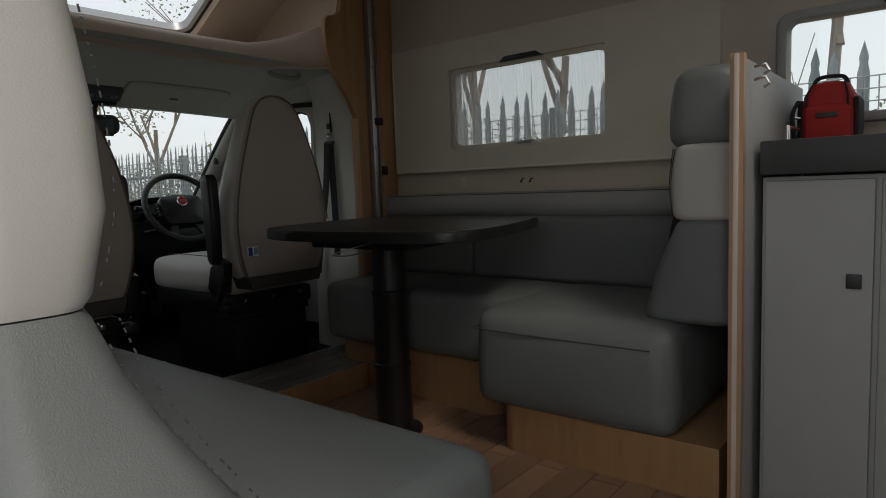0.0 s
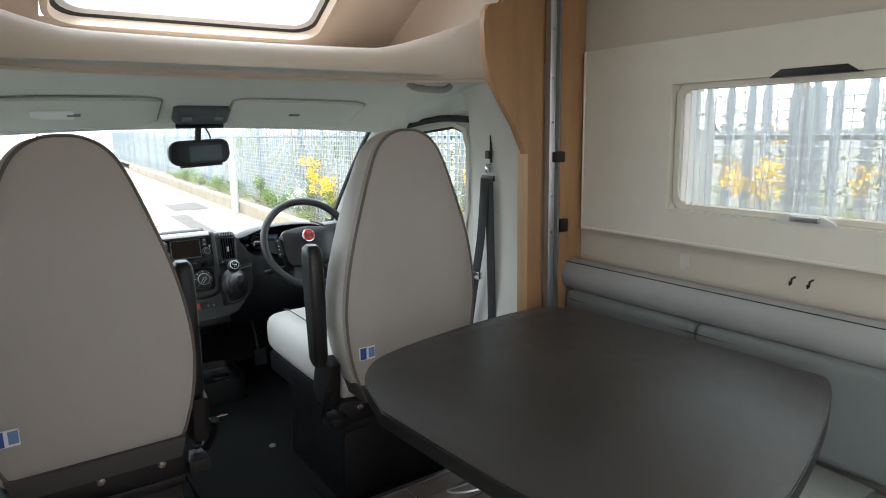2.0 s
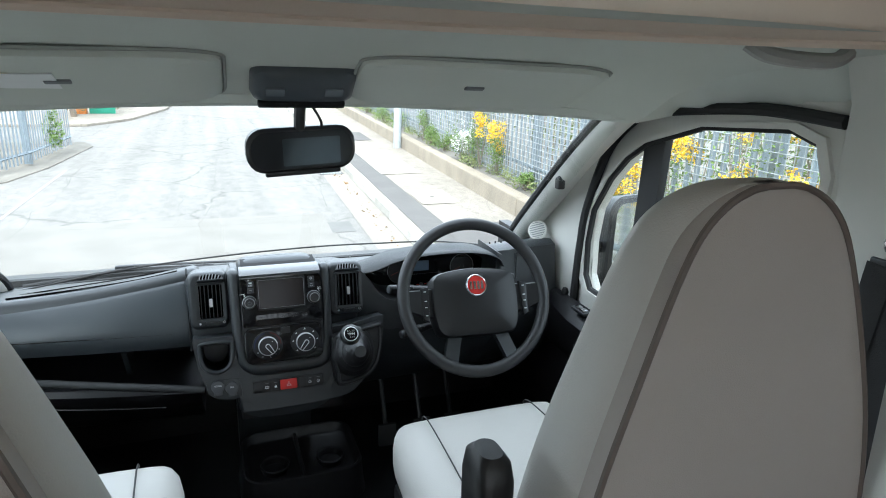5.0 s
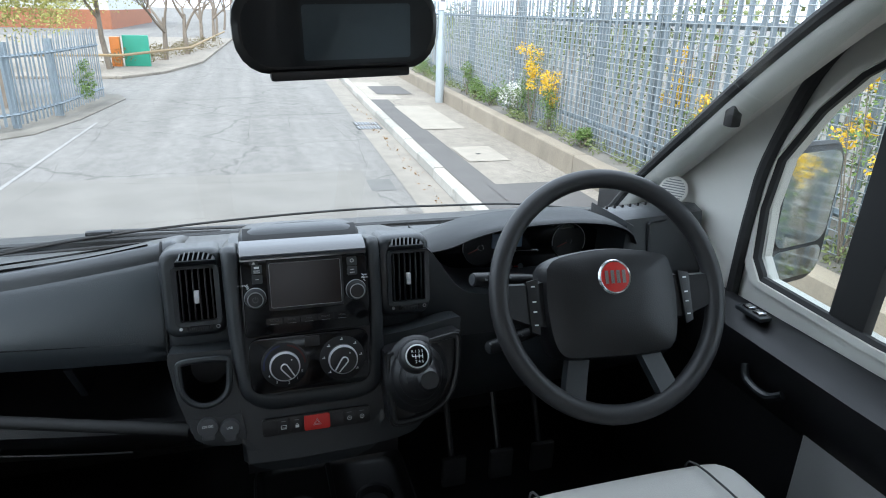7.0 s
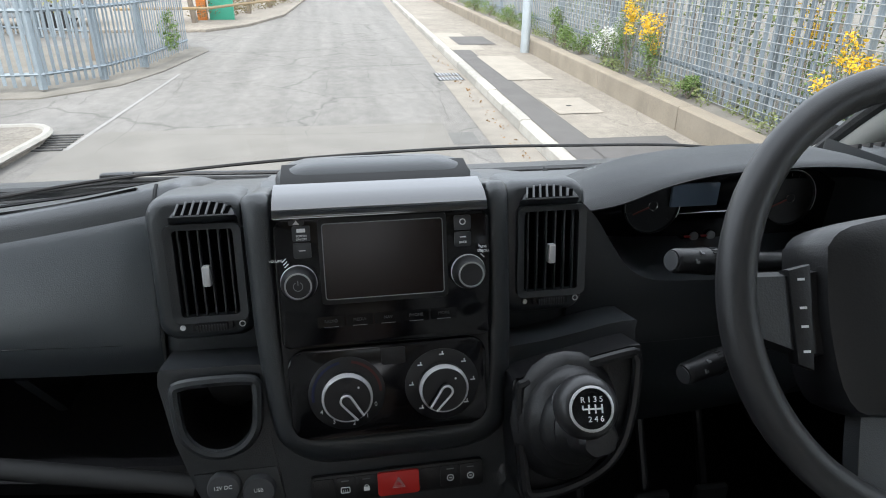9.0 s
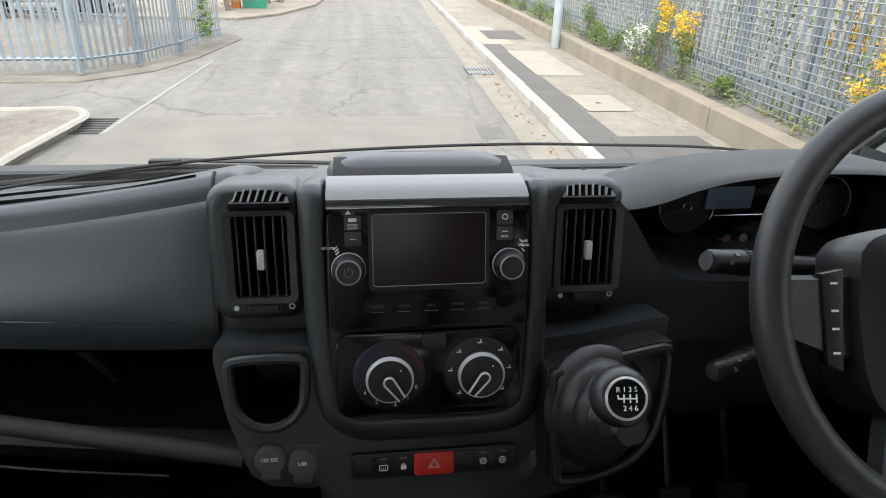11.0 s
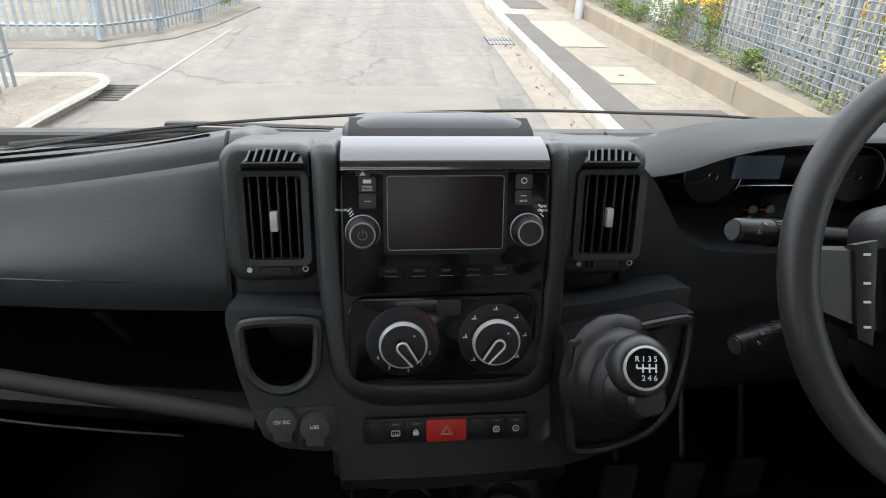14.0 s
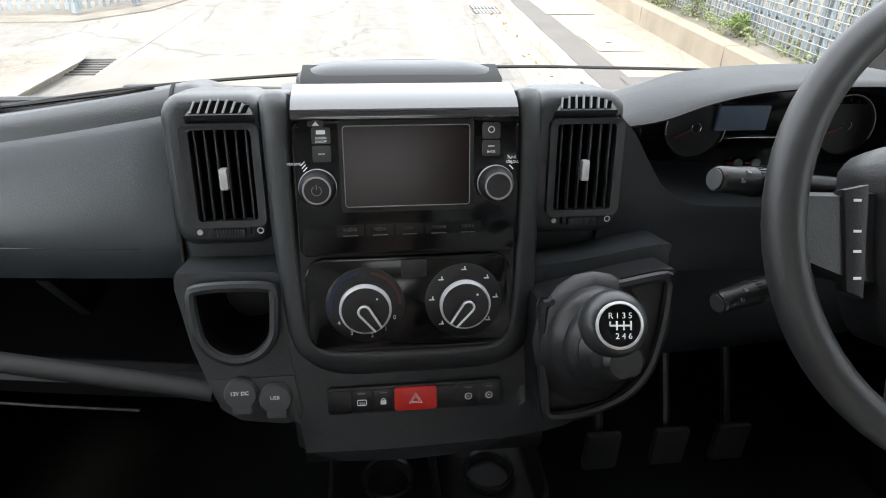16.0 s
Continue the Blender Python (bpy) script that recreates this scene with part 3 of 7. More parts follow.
for z in (1.13, 1.10):
    part("hook", tube([(0.36, -3.045, z), (0.36, -3.07, z + 0.004), (0.36, -3.078, z - 0.012), (0.36, -3.066, z - 0.02)], 0.004, 6), M_CHROME, pt_, "chrome hook")

# ---- kitchen unit ----
ku = thing("kitchen_cabinet", (0.7, -3.5, 0.0), "grey laminate kitchen cabinet with flush door", "cabinet")
part("body", box(0.44, 1.085, -4.6, -3.05, 0.0, 0.865, 0.004), M_CAB, ku)
dr = part("door", box(0.424, 0.442, -3.29, -3.06, 0.03, 0.855, 0.006), M_CAB, ku)
part("push_lock", box(0.418, 0.426, -3.268, -3.236, 0.595, 0.63, 0.003), M_BLACK, dr, "square black push lock")
dr2 = part("door", box(0.424, 0.442, -4.2, -3.302, 0.03, 0.855, 0.006), M_CAB, ku)
single("worktop", box(0.41, 1.085, -4.6, -3.048, 0.87, 0.955, 0.006), M_WORK, "dark laminate kitchen worktop on the grey cabinet", "worktop")
tap = thing("rail", (0.5, -3.09, 0.955), "short chrome rail standing on the dark worktop", "rail")
part("post", tube([(0.47, -3.10, 0.955), (0.47, -3.10, 0.99)], 0.006, 10), M_CHROME, tap)
part("bar", tube([(0.47, -3.10, 0.988), (0.60, -3.10, 0.988)], 0.005, 10), M_CHROME, tap)

bag = thing("tool_bag", (0.74, -3.25, 0.985), "small red and black nylon bag standing on the worktop", "bag")
rings = [[(0.74 + px, -3.26 + py, 0.985 + h) for px, py in rrect(w, d, 0.04)] for h, w, d in ((0, 0.20, 0.17), (0.01, 0.22, 0.19), (0.12, 0.22, 0.19), (0.19, 0.21, 0.17), (0.235, 0.17, 0.13), (0.245, 0.12, 0.08))]
part("body", loft(rings), M_REDCLOTH, bag)
part("front_pocket", cushion(0.615, 0.645, -3.335, -3.185, 0.99, 1.13, 0.013, 0.01), M_REDCLOTH, bag)
part("side_panel", cushion(0.65, 0.83, -3.175, -3.155, 0.99, 1.16, 0.009, 0.008), M_BLACKCLOTH, bag, "black side panel")
part("side_panel", cushion(0.65, 0.83, -3.365, -3.345, 0.99, 1.16, 0.009, 0.008), M_BLACKCLOTH, bag, "black side panel")
for y in (-3.19, -3.33):
    part("piping", tube(smooth_path([(0.628, y, 0.99), (0.626, y, 1.15), (0.65, y + (0.01 if y < -3.2 else -0.01), 1.205), (0.69, y + (0.02 if y < -3.26 else -0.02), 1.225)], 6), 0.004, 6), M_BLACKCLOTH, bag)
part("label_patch", box(0.609, 0.617, -3.30, -3.225, 1.085, 1.105, 0.002), M_BLACK, bag, "black rubber patch")
part("handle", tube(smooth_path([(0.72, -3.32, 1.215), (0.72, -3.30, 1.25), (0.72, -3.22, 1.25), (0.72, -3.20, 1.215)], 6), 0.008, 8), M_BLACKCLOTH, bag)
part("strap", tube(smooth_path([(0.64, -3.16, 1.16), (0.58, -3.15, 1.10), (0.57, -3.16, 1.02), (0.6, -3.18, 0.99)], 6), 0.009, 8, flat=0.3), M_BLACKCLOTH, bag)
part("zip_pull", tube([(0.625, -3.17, 1.09), (0.61, -3.14, 1.095)], 0.006, 8), M_CHROME, bag)
bag.location = (0.90, -3.13, 0.955)
bag.scale = (0.74, 0.74, 0.74)

# ---- table ----
tb = thing("dining_table", (0.38, -1.85, 0.0), "dark brown laminate table with rounded corners on a black column", "table")
TZ = 0.745
def tabletop(z0, z1, ins, bev):
    c = [(-0.03, -1.72), (0.02, -2.22), (0.20, -2.36), (0.77, -2.20), (0.835, -2.05), (0.80, -1.46), (0.64, -1.36), (0.20, -1.42), (0.04, -1.52)]
    mid = (0.42, -1.85)
    pts = smooth_path([(p[0], p[1], 0) for p in c + [c[0]]], 8)[:-1]
    pts = [(p.x + (mid[0] - p.x) * ins, p.y + (mid[1] - p.y) * ins) for p in pts]
    return prism(pts, "z", z0, z1, bev)
part("tabletop", tabletop(TZ - 0.004, TZ, 0.004, 0.0015), M_TABLE, tb)
part("edging", tabletop(TZ - 0.034, TZ - 0.004, 0.0, 0.003), M_TABLE_EDGE, tb)
part("slide_plate", prism([(0.16, -1.62), (0.16, -2.08), (0.62, -2.02), (0.62, -1.66)], "z", TZ - 0.075, TZ - 0.045, 0.006), M_BLACK, tb)
part("mount", box(0.18, 0.45, -1.98, -1.76, TZ - 0.075, TZ - 0.034, 0.008), M_BLACK, tb)
part("leg", lathe([(0.10, 0), (0.10, 0.012), (0.066, 0.02), (0.064, 0.24), (0.067, 0.245), (0.067, 0.255), (0.062, 0.26), (0.060, 0.50), (0.064, 0.505), (0.064, 0.515), (0.058, 0.52), (0.056, 0.675)], 28, m=Matrix.Translation((0.28, -1.88, 0.0))), M_BLACK, tb)
part("release_cable", tube(smooth_path([(0.10, -2.02, 0.708), (0.0, -1.98, 0.69), (-0.02, -1.93, 0.672), (0.06, -1.92, 0.662), (0.22, -1.93, 0.675)], 8), 0.0018, 6), M_ALU, tb, "thin pale release wire")

# ---- side bench beside the habitation door ----
sb = thing("side_bench", (-0.82, -2.2, 0.0), "side bench with grey seat pad and cream-topped backrest", "bench")
part("box", box(-1.165, -0.66, -2.80, -1.5, 0.0, 0.29, 0.006), M_WOOD, sb)
part("seat_pad", cushion(-1.165, -0.605, -2.93, -1.46, 0.29, 0.50, 0.05, 0.01), M_GREY, sb)
def backend(rows_):
    """The backrest in plan slices: height, inner face, end nearest the door."""
    return loft([[((-1.165 + xi) / 2 + px, (ye - 1.48) / 2 + py, z) for px, py in rrect(xi + 1.165, -1.48 - ye, 0.04)] for z, xi, ye in rows_])
part("backrest_lower", backend([(0.47, -0.93, -2.86), (0.52, -0.94, -2.84), (0.60, -0.985, -2.79), (0.68, -1.025, -2.755), (0.745, -1.045, -2.735), (0.755, -1.05, -2.73)]), M_GREY, sb)
part("backrest_upper", backend([(0.757, -1.05, -2.73), (0.77, -1.042, -2.735), (0.86, -1.025, -2.745), (0.97, -1.03, -2.745), (1.10, -1.045, -2.735), (1.19, -1.055, -2.725), (1.205, -1.07, -2.70)]), M_CREAM, sb)
stitches([(-1.066, -2.738, 1.19), (-1.055, -2.747, 1.09), (-1.04, -2.758, 0.97), (-1.036, -2.758, 0.86), (-1.056, -2.746, 0.765)], sb)
stitches([(-1.058, -2.748, 0.745), (-1.036, -2.768, 0.68), (-0.995, -2.803, 0.60), (-0.95, -2.853, 0.52)], sb)
stitches([(-1.033, -2.74, 0.745), (-1.012, -2.752, 0.68), (-0.972, -2.78, 0.60), (-0.928, -2.82, 0.52)], sb)
part("seam", tube([(-0.603, -2.85, 0.47), (-0.603, -1.55, 0.47)], 0.002, 6), M_STITCH, sb)

# ---- cab shell ----
DW = [(-0.035, 0.745), (-0.004, 0.785), (0.003, 0.89), (-0.013, 0.996), (-0.080, 1.102), (-0.148, 1.172), (-0.225, 1.222), (-0.42, 1.285), (-0.66, 1.305), (-0.725, 1.285), (-0.75, 1.22), (-0.745, 1.0), (-0.70, 0.78), (-0.66, 0.745), (-0.3, 0.735)]


def around(outline, grow):
    cy, cz = sum(p[0] for p in outline) / len(outline), sum(p[1] for p in outline) / len(outline)
    return [(cy + (y - cy) * grow, cz + (z - cz) * grow) for y, z in outline]


def ring_plate(inner, outer, s, x0, x1):
    """A plate between two outlines in (y, z), pushed along x."""
    return loft([[(s * x0, *p) for p in inner], [(s * x0, *p) for p in outer], [(s * x1, *p) for p in outer], [(s * x1, *p) for p in inner], [(s * x0, *p) for p in inner]], caps=False)


def far_outline(pts, y0, y1, z0, z1):
    """The rectangle's border met by rays from the outline's middle through its points."""
    cy, cz = sum(p[0] for p in pts) / len(pts), sum(p[1] for p in pts) / len(pts)
    out = []
    for y, z in pts:
        dy, dz = y - cy, z - cz
        k = min(((y1 if dy > 0 else y0) - cy) / dy if abs(dy) > 1e-6 else 99, ((z1 if dz > 0 else z0) - cz) / dz if abs(dz) > 1e-6 else 99)
        out.append((cy + dy * k, cz + dz * k))
    return out


dense = []
for i in range(len(DW)):
    a, b = DW[i], DW[(i + 1) % len(DW)]
    dense += [(a[0] + (b[0] - a[0]) * k / 4, a[1] + (b[1] - a[1]) * k / 4) for k in range(4)]

for s, nm in ((1, "door_1"), (-1, "door_2")):
    d = thing(nm, (s * 0.95, -0.4, 0.1), "cab door with pale upper trim, black armrest and clear window", "door", kind="structure")
    part("upper_trim", ring_plate(dense, [(y, min(z, 1.395 - (y + 0.33) * 0.74) if y > -0.33 else z) for y, z in far_outline(dense, -1.13, 0.62, 0.60, 1.52)], s, 0.925, 0.97), M_TRIM, d, smooth=False)
    part("window_frame", ring_plate(dense, around(dense, 1.05), s, 0.915, 0.945), M_TRIM, d)
    part("rubber_seal", tube(smooth_path([(s * 0.912, *p) for p in ((0.025, 0.66), (0.022, 0.80), (0.016, 0.889), (0.001, 0.994), (-0.067, 1.164), (-0.146, 1.252), (-0.239, 1.298), (-0.40, 1.322), (-0.60, 1.338), (-0.78, 1.33))], 5), 0.013, 8), M_RUBBER, d)
    part("inner_seal", tube([(s * 0.93, *p) for p in dense], 0.010, 6, closed=True), M_RUBBER, d)
    part("divider", prism([(-0.268, 0.735), (-0.195, 0.735), (-0.210, 1.21), (-0.290, 1.245)], "x", s * 0.93, s * 0.955, 0.003), M_RUBBER, d, "black quarter-light divider")
    g = part("pane", prism(dense, "x", s * 0.947, s * 0.951), M_GLASS, d, smooth=False)
    g.visible_shadow = False
    part("lower_panel", box(s * 0.90, s * 0.97, -0.78, 0.35, 0.0, 0.60, 0.015), M_BLACK, d, "black lower door panel")
    part("insert", box(s * 0.892, s * 0.902, -0.77, -0.24, 0.16, 0.56, 0.02, 3), M_CAB, d, "grey cloth insert")
    part("armrest", loft([[(s * (0.905 - o), y, z) for o, z in ((0.0, 0.50), (0.02, 0.53), (0.055 + w, 0.60), (0.06 + w, 0.66), (0.02, 0.695), (0.0, 0.70))] for y, w in ((-0.78, -0.02), (-0.70, 0.0), (-0.35, 0.005), (-0.05, 0.0), (0.12, -0.03), (0.2, -0.05))]), M_BLACK, d, "black moulded armrest")
    part("grab_cup", tube(smooth_path([(s * 0.842, -0.12, 0.61), (s * 0.835, -0.14, 0.585), (s * 0.835, -0.19, 0.58), (s * 0.842, -0.22, 0.60)], 5), 0.008, 8), M_DASH, d)
    part("window_switch", box(s * 0.855, s * 0.885, -0.12, -0.05, 0.697, 0.706, 0.003), M_DASH, d)
    for y in (-0.1, -0.072):
        part("switch_key", box(s * 0.860, s * 0.880, y - 0.010, y + 0.010, 0.705, 0.712, 0.003), M_CHROME, d)
    part("lock_pin", lathe([(0.012, 0), (0.013, 0.006), (0.008, 0.02), (0.003, 0.022)], 12, m=Matrix.Translation((s * 0.90, 0.06, 0.70))), M_BLACK, d)
    part("speaker_grille", lathe([(0.034, 0), (0.034, 0.004), (0.030, 0.006), (0.0005, 0.006)], 24, m=Matrix.Translation((s * 0.882, 0.235, 0.868)) @ Euler((radians(70), 0, radians(s * -55))).to_matrix().to_4x4()), M_TRIM, d)
    for k in range(-4, 5):
        w = math.sqrt(max(0.0, 0.028 ** 2 - (k * 0.006) ** 2))
        part("grille_slot", box(-w, w, k * 0.006 - 0.0012, k * 0.006 + 0.0012, 0.0055, 0.0072, m=Matrix.Translation((s * 0.882, 0.235, 0.868)) @ Euler((radians(70), 0, radians(s * -55))).to_matrix().to_4x4()), M_DIM, d)
    # wing mirror outside
    wm = thing("wing_mirror", (s * 1.22, 0.2, 0.75), "black wing mirror with large and small glasses", "mirror", "wing mirrors")
    mm = Matrix.Translation((s * 1.24, 0.22, 0.795)) @ Euler((0, 0, radians(s * 12))).to_matrix().to_4x4()
    part("housing", loft([[(px, y, pz) for px, pz in rrect(w, h, 0.06)] for y, w, h in ((-0.028, 0.235, 0.36), (-0.02, 0.25, 0.375), (0.04, 0.23, 0.35), (0.08, 0.15, 0.26))], m=mm), M_BLACK, wm)
    part("main_glass", prism([(px, pz + 0.045) for px, pz in rrect(0.208, 0.24, 0.04)], "y", -0.033, -0.029, m=mm), M_MIRROR, wm)
    part("wide_glass", prism([(px, pz - 0.125) for px, pz in rrect(0.208, 0.08, 0.03)], "y", -0.033, -0.029, m=mm), M_MIRROR, wm)
    for z in (0.66, 0.80):
        part("arm", box(s * 0.96, s * 1.14, 0.2, 0.25, z - 0.022, z + 0.022, 0.012), M_BLACK, wm)
    # A-pillar
    ap = thing("windscreen_pillar", (s * 0.88, 0.4, 0.85), "pale trimmed windscreen pillar with black seal", "pillar", "windscreen pillars", kind="structure")
    k_ = 0.0 if s > 0 else 0.14
    sweep = [(s * (0.95 - k_), 0.60, 0.64), (s * (0.925 - k_), 0.48, 0.74), (s * (0.90 - k_ * 0.6), 0.33, 0.872), (s * 0.862, 0.10, 1.045), (s * 0.842, -0.06, 1.168), (s * 0.822, -0.21, 1.272), (s * 0.80, -0.33, 1.335)]
    part("trim", tube(smooth_path(sweep, 6), 0.046, 12, flat=0.7), M_TRIM, ap)
    edge_ = smooth_path(sweep, 6)
    part("web", loft([[tuple(q) for q in edge_], [(s * 0.922, q[1] + 0.015, q[2] + 0.03) for q in edge_]], close=False), M_TRIM, ap)
    part("seal", tube(smooth_path([(x - s * 0.042, y + 0.018, z - 0.002) for x, y, z in sweep], 6), 0.012, 8), M_RUBBER, ap)
    part("clip", box(s * 0.812, s * 0.835, 0.008, 0.032, 1.055, 1.10, 0.005), M_BLACK, ap, "small black clip")
    # B-pillar trim and belt
    bp_ = thing("belt_pillar", (s * 0.9, -0.95, 0.1), "pale plastic pillar trim behind the cab door", "pillar", "belt pillars", kind="structure")
    part("cover", loft([[(s * (0.94 - o), y, z) for o, y in ((0, -0.76), (0.03 + w, -0.80), (0.045 + w, -0.92), (0.05 + w, -1.05), (0.05 + w, -1.178), (0, -1.178))] for z, w in ((0.0, 0.06), (0.40, 0.05), (0.62, 0.02), (0.8, 0.0), (1.20, 0.0), (1.36, 0.02), (1.50, 0.08))]), M_TRIM, bp_)
    part("slot", box(s * 0.884, s * 0.892, -0.942, -0.936, 1.17, 1.27), M_RUBBER, bp_)
    sbt = thing("seat_belt", (s * 0.87, -0.95, 0.4), "black cab seat belt hanging from its pillar anchor", "seat belt", "cab seat belts")
    part("anchor", lathe([(0.018, 0), (0.018, 0.01), (0.010, 0.016), (0.001, 0.017)], 16, m=Matrix.Translation((s * 0.885, -0.935, 1.15)) @ Euler((0, radians(-90 * s), 0)).to_matrix().to_4x4()), M_CHROME, sbt)
    part("slider", box(s * 0.872, s * 0.888, -0.948, -0.922, 1.185, 1.215, 0.004), M_BLACK, sbt)
    part("loop", box(s * 0.868, s * 0.878, -0.975, -0.905, 1.105, 1.125, 0.004), M_BLACK, sbt)
    part("strap", tube(smooth_path([(s * 0.873, -0.945, 1.115), (s * 0.870, -0.955, 0.9), (s * 0.868, -0.965, 0.62), (s * 0.86, -0.97, 0.545)], 6), 0.024, 8, flat=0.09), M_BLACKCLOTH, sbt)
    part("strap", tube(smooth_path([(s * 0.869, -0.925, 1.115), (s * 0.862, -0.91, 0.9), (s * 0.85, -0.88, 0.70), (s * 0.83, -0.85, 0.45)], 6), 0.024, 8, flat=0.09), M_BLACKCLOTH, sbt)
    part("tongue", box(s * 0.845, s * 0.862, -0.915, -0.885, 0.73, 0.76, 0.004), M_CHROME, sbt)

# windscreen
def screen_pt(u, v):
    """u across -1..1, v from the bottom 0 to the top 1."""
    w = 0.92 + (0.795 - 0.92) * v
    y = 0.62 + (-0.24 - 0.62) * v - 0.10 * u * u * (1 - 0.3 * v)
    z = 0.69 + (1.335 - 0.69) * v - 0.03 * u * u * v
    return (u * w, y, z)
ws = thing("windscreen", (0, 0.3, 0.8), "large raked clear windscreen", "windscreen", kind="structure")
g = part("pane", loft([[screen_pt(-1 + 2 * i / 16, j / 8) for i in range(17)] for j in range(9)], close=False), M_GLASS, ws)
g.visible_shadow = False
part("lower_seal", tube([screen_pt(-1 + 2 * i / 16, 0.0) for i in range(17)], 0.007, 8), M_RUBBER, ws)
part("edge_line", tube(smooth_path([(-0.84, 0.44, 0.700), (-0.62, 0.50, 0.722), (-0.40, 0.50, 0.753), (-0.11, 0.50, 0.774), (0.18, 0.50, 0.783), (0.39, 0.50, 0.780), (0.61, 0.50, 0.772), (0.80, 0.46, 0.755)], 6), 0.0028, 6), M_RUBBER, ws, "thin black glass edge")
part("header_trim", tube([tuple(Vector(screen_pt(-1 + 2 * i / 16, 1.0)) + Vector((0, -0.015, 0.0))) for i in range(17)], 0.022, 8), M_HEAD, ws)
for x0, y0, x1, y1 in ((-0.72, 0.50, -0.16, 0.585),):
    wp = thing("wiper", (x0, y0, 0.83), "black windscreen wiper parked along the glass", "wiper", "wipers")
    part("blade", tube([(x0, y0 + 0.075, 0.695), ((x0 + x1) / 2, (y0 + y1) / 2 + 0.10, 0.705), (x1, y1 + 0.08, 0.69)], 0.006, 8), M_RUBBER, wp)
    part("arm", tube([((x0 + x1) / 2, (y0 + y1) / 2 + 0.11, 0.715), (x1 + 0.1, y1 + 0.11, 0.69)], 0.007, 8, flat=0.6), M_BLACK, wp)
    part("joint", box((x0 + x1) / 2 - 0.03, (x0 + x1) / 2 + 0.03, (y0 + y1) / 2 + 0.095, (y0 + y1) / 2 + 0.115, 0.705, 0.719, 0.006), M_BLACK, wp)

# headliner between windscreen and overhead tray
def liner(u, v):
    w = 0.80 + 0.14 * v
    y = -0.26 - 0.78 * v - 0.08 * u * u * (1 - v)
    z = 1.325 + 0.142 * (1 - math.exp(-4.6 * v)) - 0.04 * u ** 4 * (1 - 0.5 * v)
    return (u * w, y, z)
hl = thing("headliner", (0, -0.6, 1.4), "pale moulded cab headliner", "headliner", kind="structure")
part("shell", loft([[liner(-1 + i / 10, j / 8) for i in range(21)] for j in range(9)], close=False), M_HEAD, hl)
tagged(part("cab_roof", box(-0.97, 0.97, -0.88, -0.2, 1.515, 1.53), M_HEAD, None, "", False), kind="structure")
for s in (-1, 1):
    part("side_fill", loft([[liner(s, j / 8) for j in range(9)], [(s * 0.955, -0.2 - 0.95 * j / 8, 1.30 + 0.05 * j / 8) for j in range(9)]], close=False), M_HEAD, hl)
    vz = thing("sun_visor", (s * 0.38, -0.35, 1.38), "pale folded sun visor under the headliner", "visor", "sun visors")
    # the pad lies folded against the curve of the headliner
    lo_u, hi_u = (-0.78, -0.145) if s < 0 else (0.155, 0.76)
    def on_liner(a, b, drop):
        p = liner(lo_u + (hi_u - lo_u) * (a + 0.5), 0.015 + 0.215 * (b + 0.5))
        return (p[0], p[1] - drop * 0.5, p[2] - drop)
    rows_ = [[on_liner(px * k, py * k, d) for px, py in rrect(1.0, 1.0, 0.16, 6)] for k, d in ((1.0, 0.0), (1.0, 0.010), (0.97, 0.015), (0.7, 0.016), (0.3, 0.016))]
    part("pad", loft(rows_), M_HEAD, vz)
    # grey cord drawn as the shadow line round the folded pad
    part("shadow_line", tube([on_liner(px * 1.02, py * 1.03, 0.003) for px, py in rrect(1.0, 1.0, 0.16, 6)], 0.0035, 6, closed=True), mat("visor_shadow_grey", (0.32, 0.33, 0.31), 0.8), vz)
    mid = Vector(on_liner(0.0, -0.1, 0.0155))
    ea = (Vector(on_liner(0.05, -0.1, 0.0155)) - mid).normalized()
    eb = (Vector(on_liner(0.0, 0.1, 0.0155)) - mid).normalized()
    ez = ea.cross(eb).normalized()
    m_v = Matrix.Translation(mid) @ Matrix((ea, eb, ez)).transposed().to_4x4() @ pose(0, 0, 0.0175 if ez.z > 0 else 0.0225)
    part("clip", box(-0.02, 0.02, -0.006, 0.006, -0.026, -0.017, 0.002, m=m_v), M_DIM, vz)
    if s < 0:
        part("warning_label", box(-0.12, 0.0, -0.035, 0.03, -0.0205, -0.0185, m=m_v), M_WHITE, vz, "white warning label", smooth=False)
        part("label_stripe", box(-0.12, -0.06, 0.012, 0.03, -0.0215, -0.0203, m=m_v), M_YELLOW, vz, smooth=False)
        part("label_mark", tube([(-0.085 + 0.016 * math.cos(a * 0.5236), -0.01 + 0.016 * math.sin(a * 0.5236), -0.021) for a in range(12)], 0.002, 5, closed=True, m=m_v), M_RED, vz)
    gh = thing("grab_handle", (s * 0.72, -0.85, 1.44), "pale recessed grab handle on the headliner", "handle", "grab handles")
    part("grip", tube(smooth_path([(s * 0.60, -0.84, 1.452), (s * 0.63, -0.86, 1.435), (s * 0.72, -0.88, 1.43), (s * 0.75, -0.885, 1.445)], 6), 0.012, 8), mat("grey_handle_plastic", (0.35, 0.35, 0.33), 0.6), gh)

mc = thing("map_light_console", (0.03, -0.36, 1.37), "dark grey overhead map light console", "lamp")
m_c = Matrix.Translation((0.03, -0.335, 1.366)) @ Euler((radians(-40), 0, 0)).to_matrix().to_4x4()
part("body", loft([[(px, py, h) for px, py in rrect(w, d, 0.02)] for h, w, d in ((0.0, 0.20, 0.09), (-0.015, 0.19, 0.085), (-0.024, 0.165, 0.065))], m=m_c), mat("slate_plastic", (0.055, 0.065, 0.075), 0.4), mc)
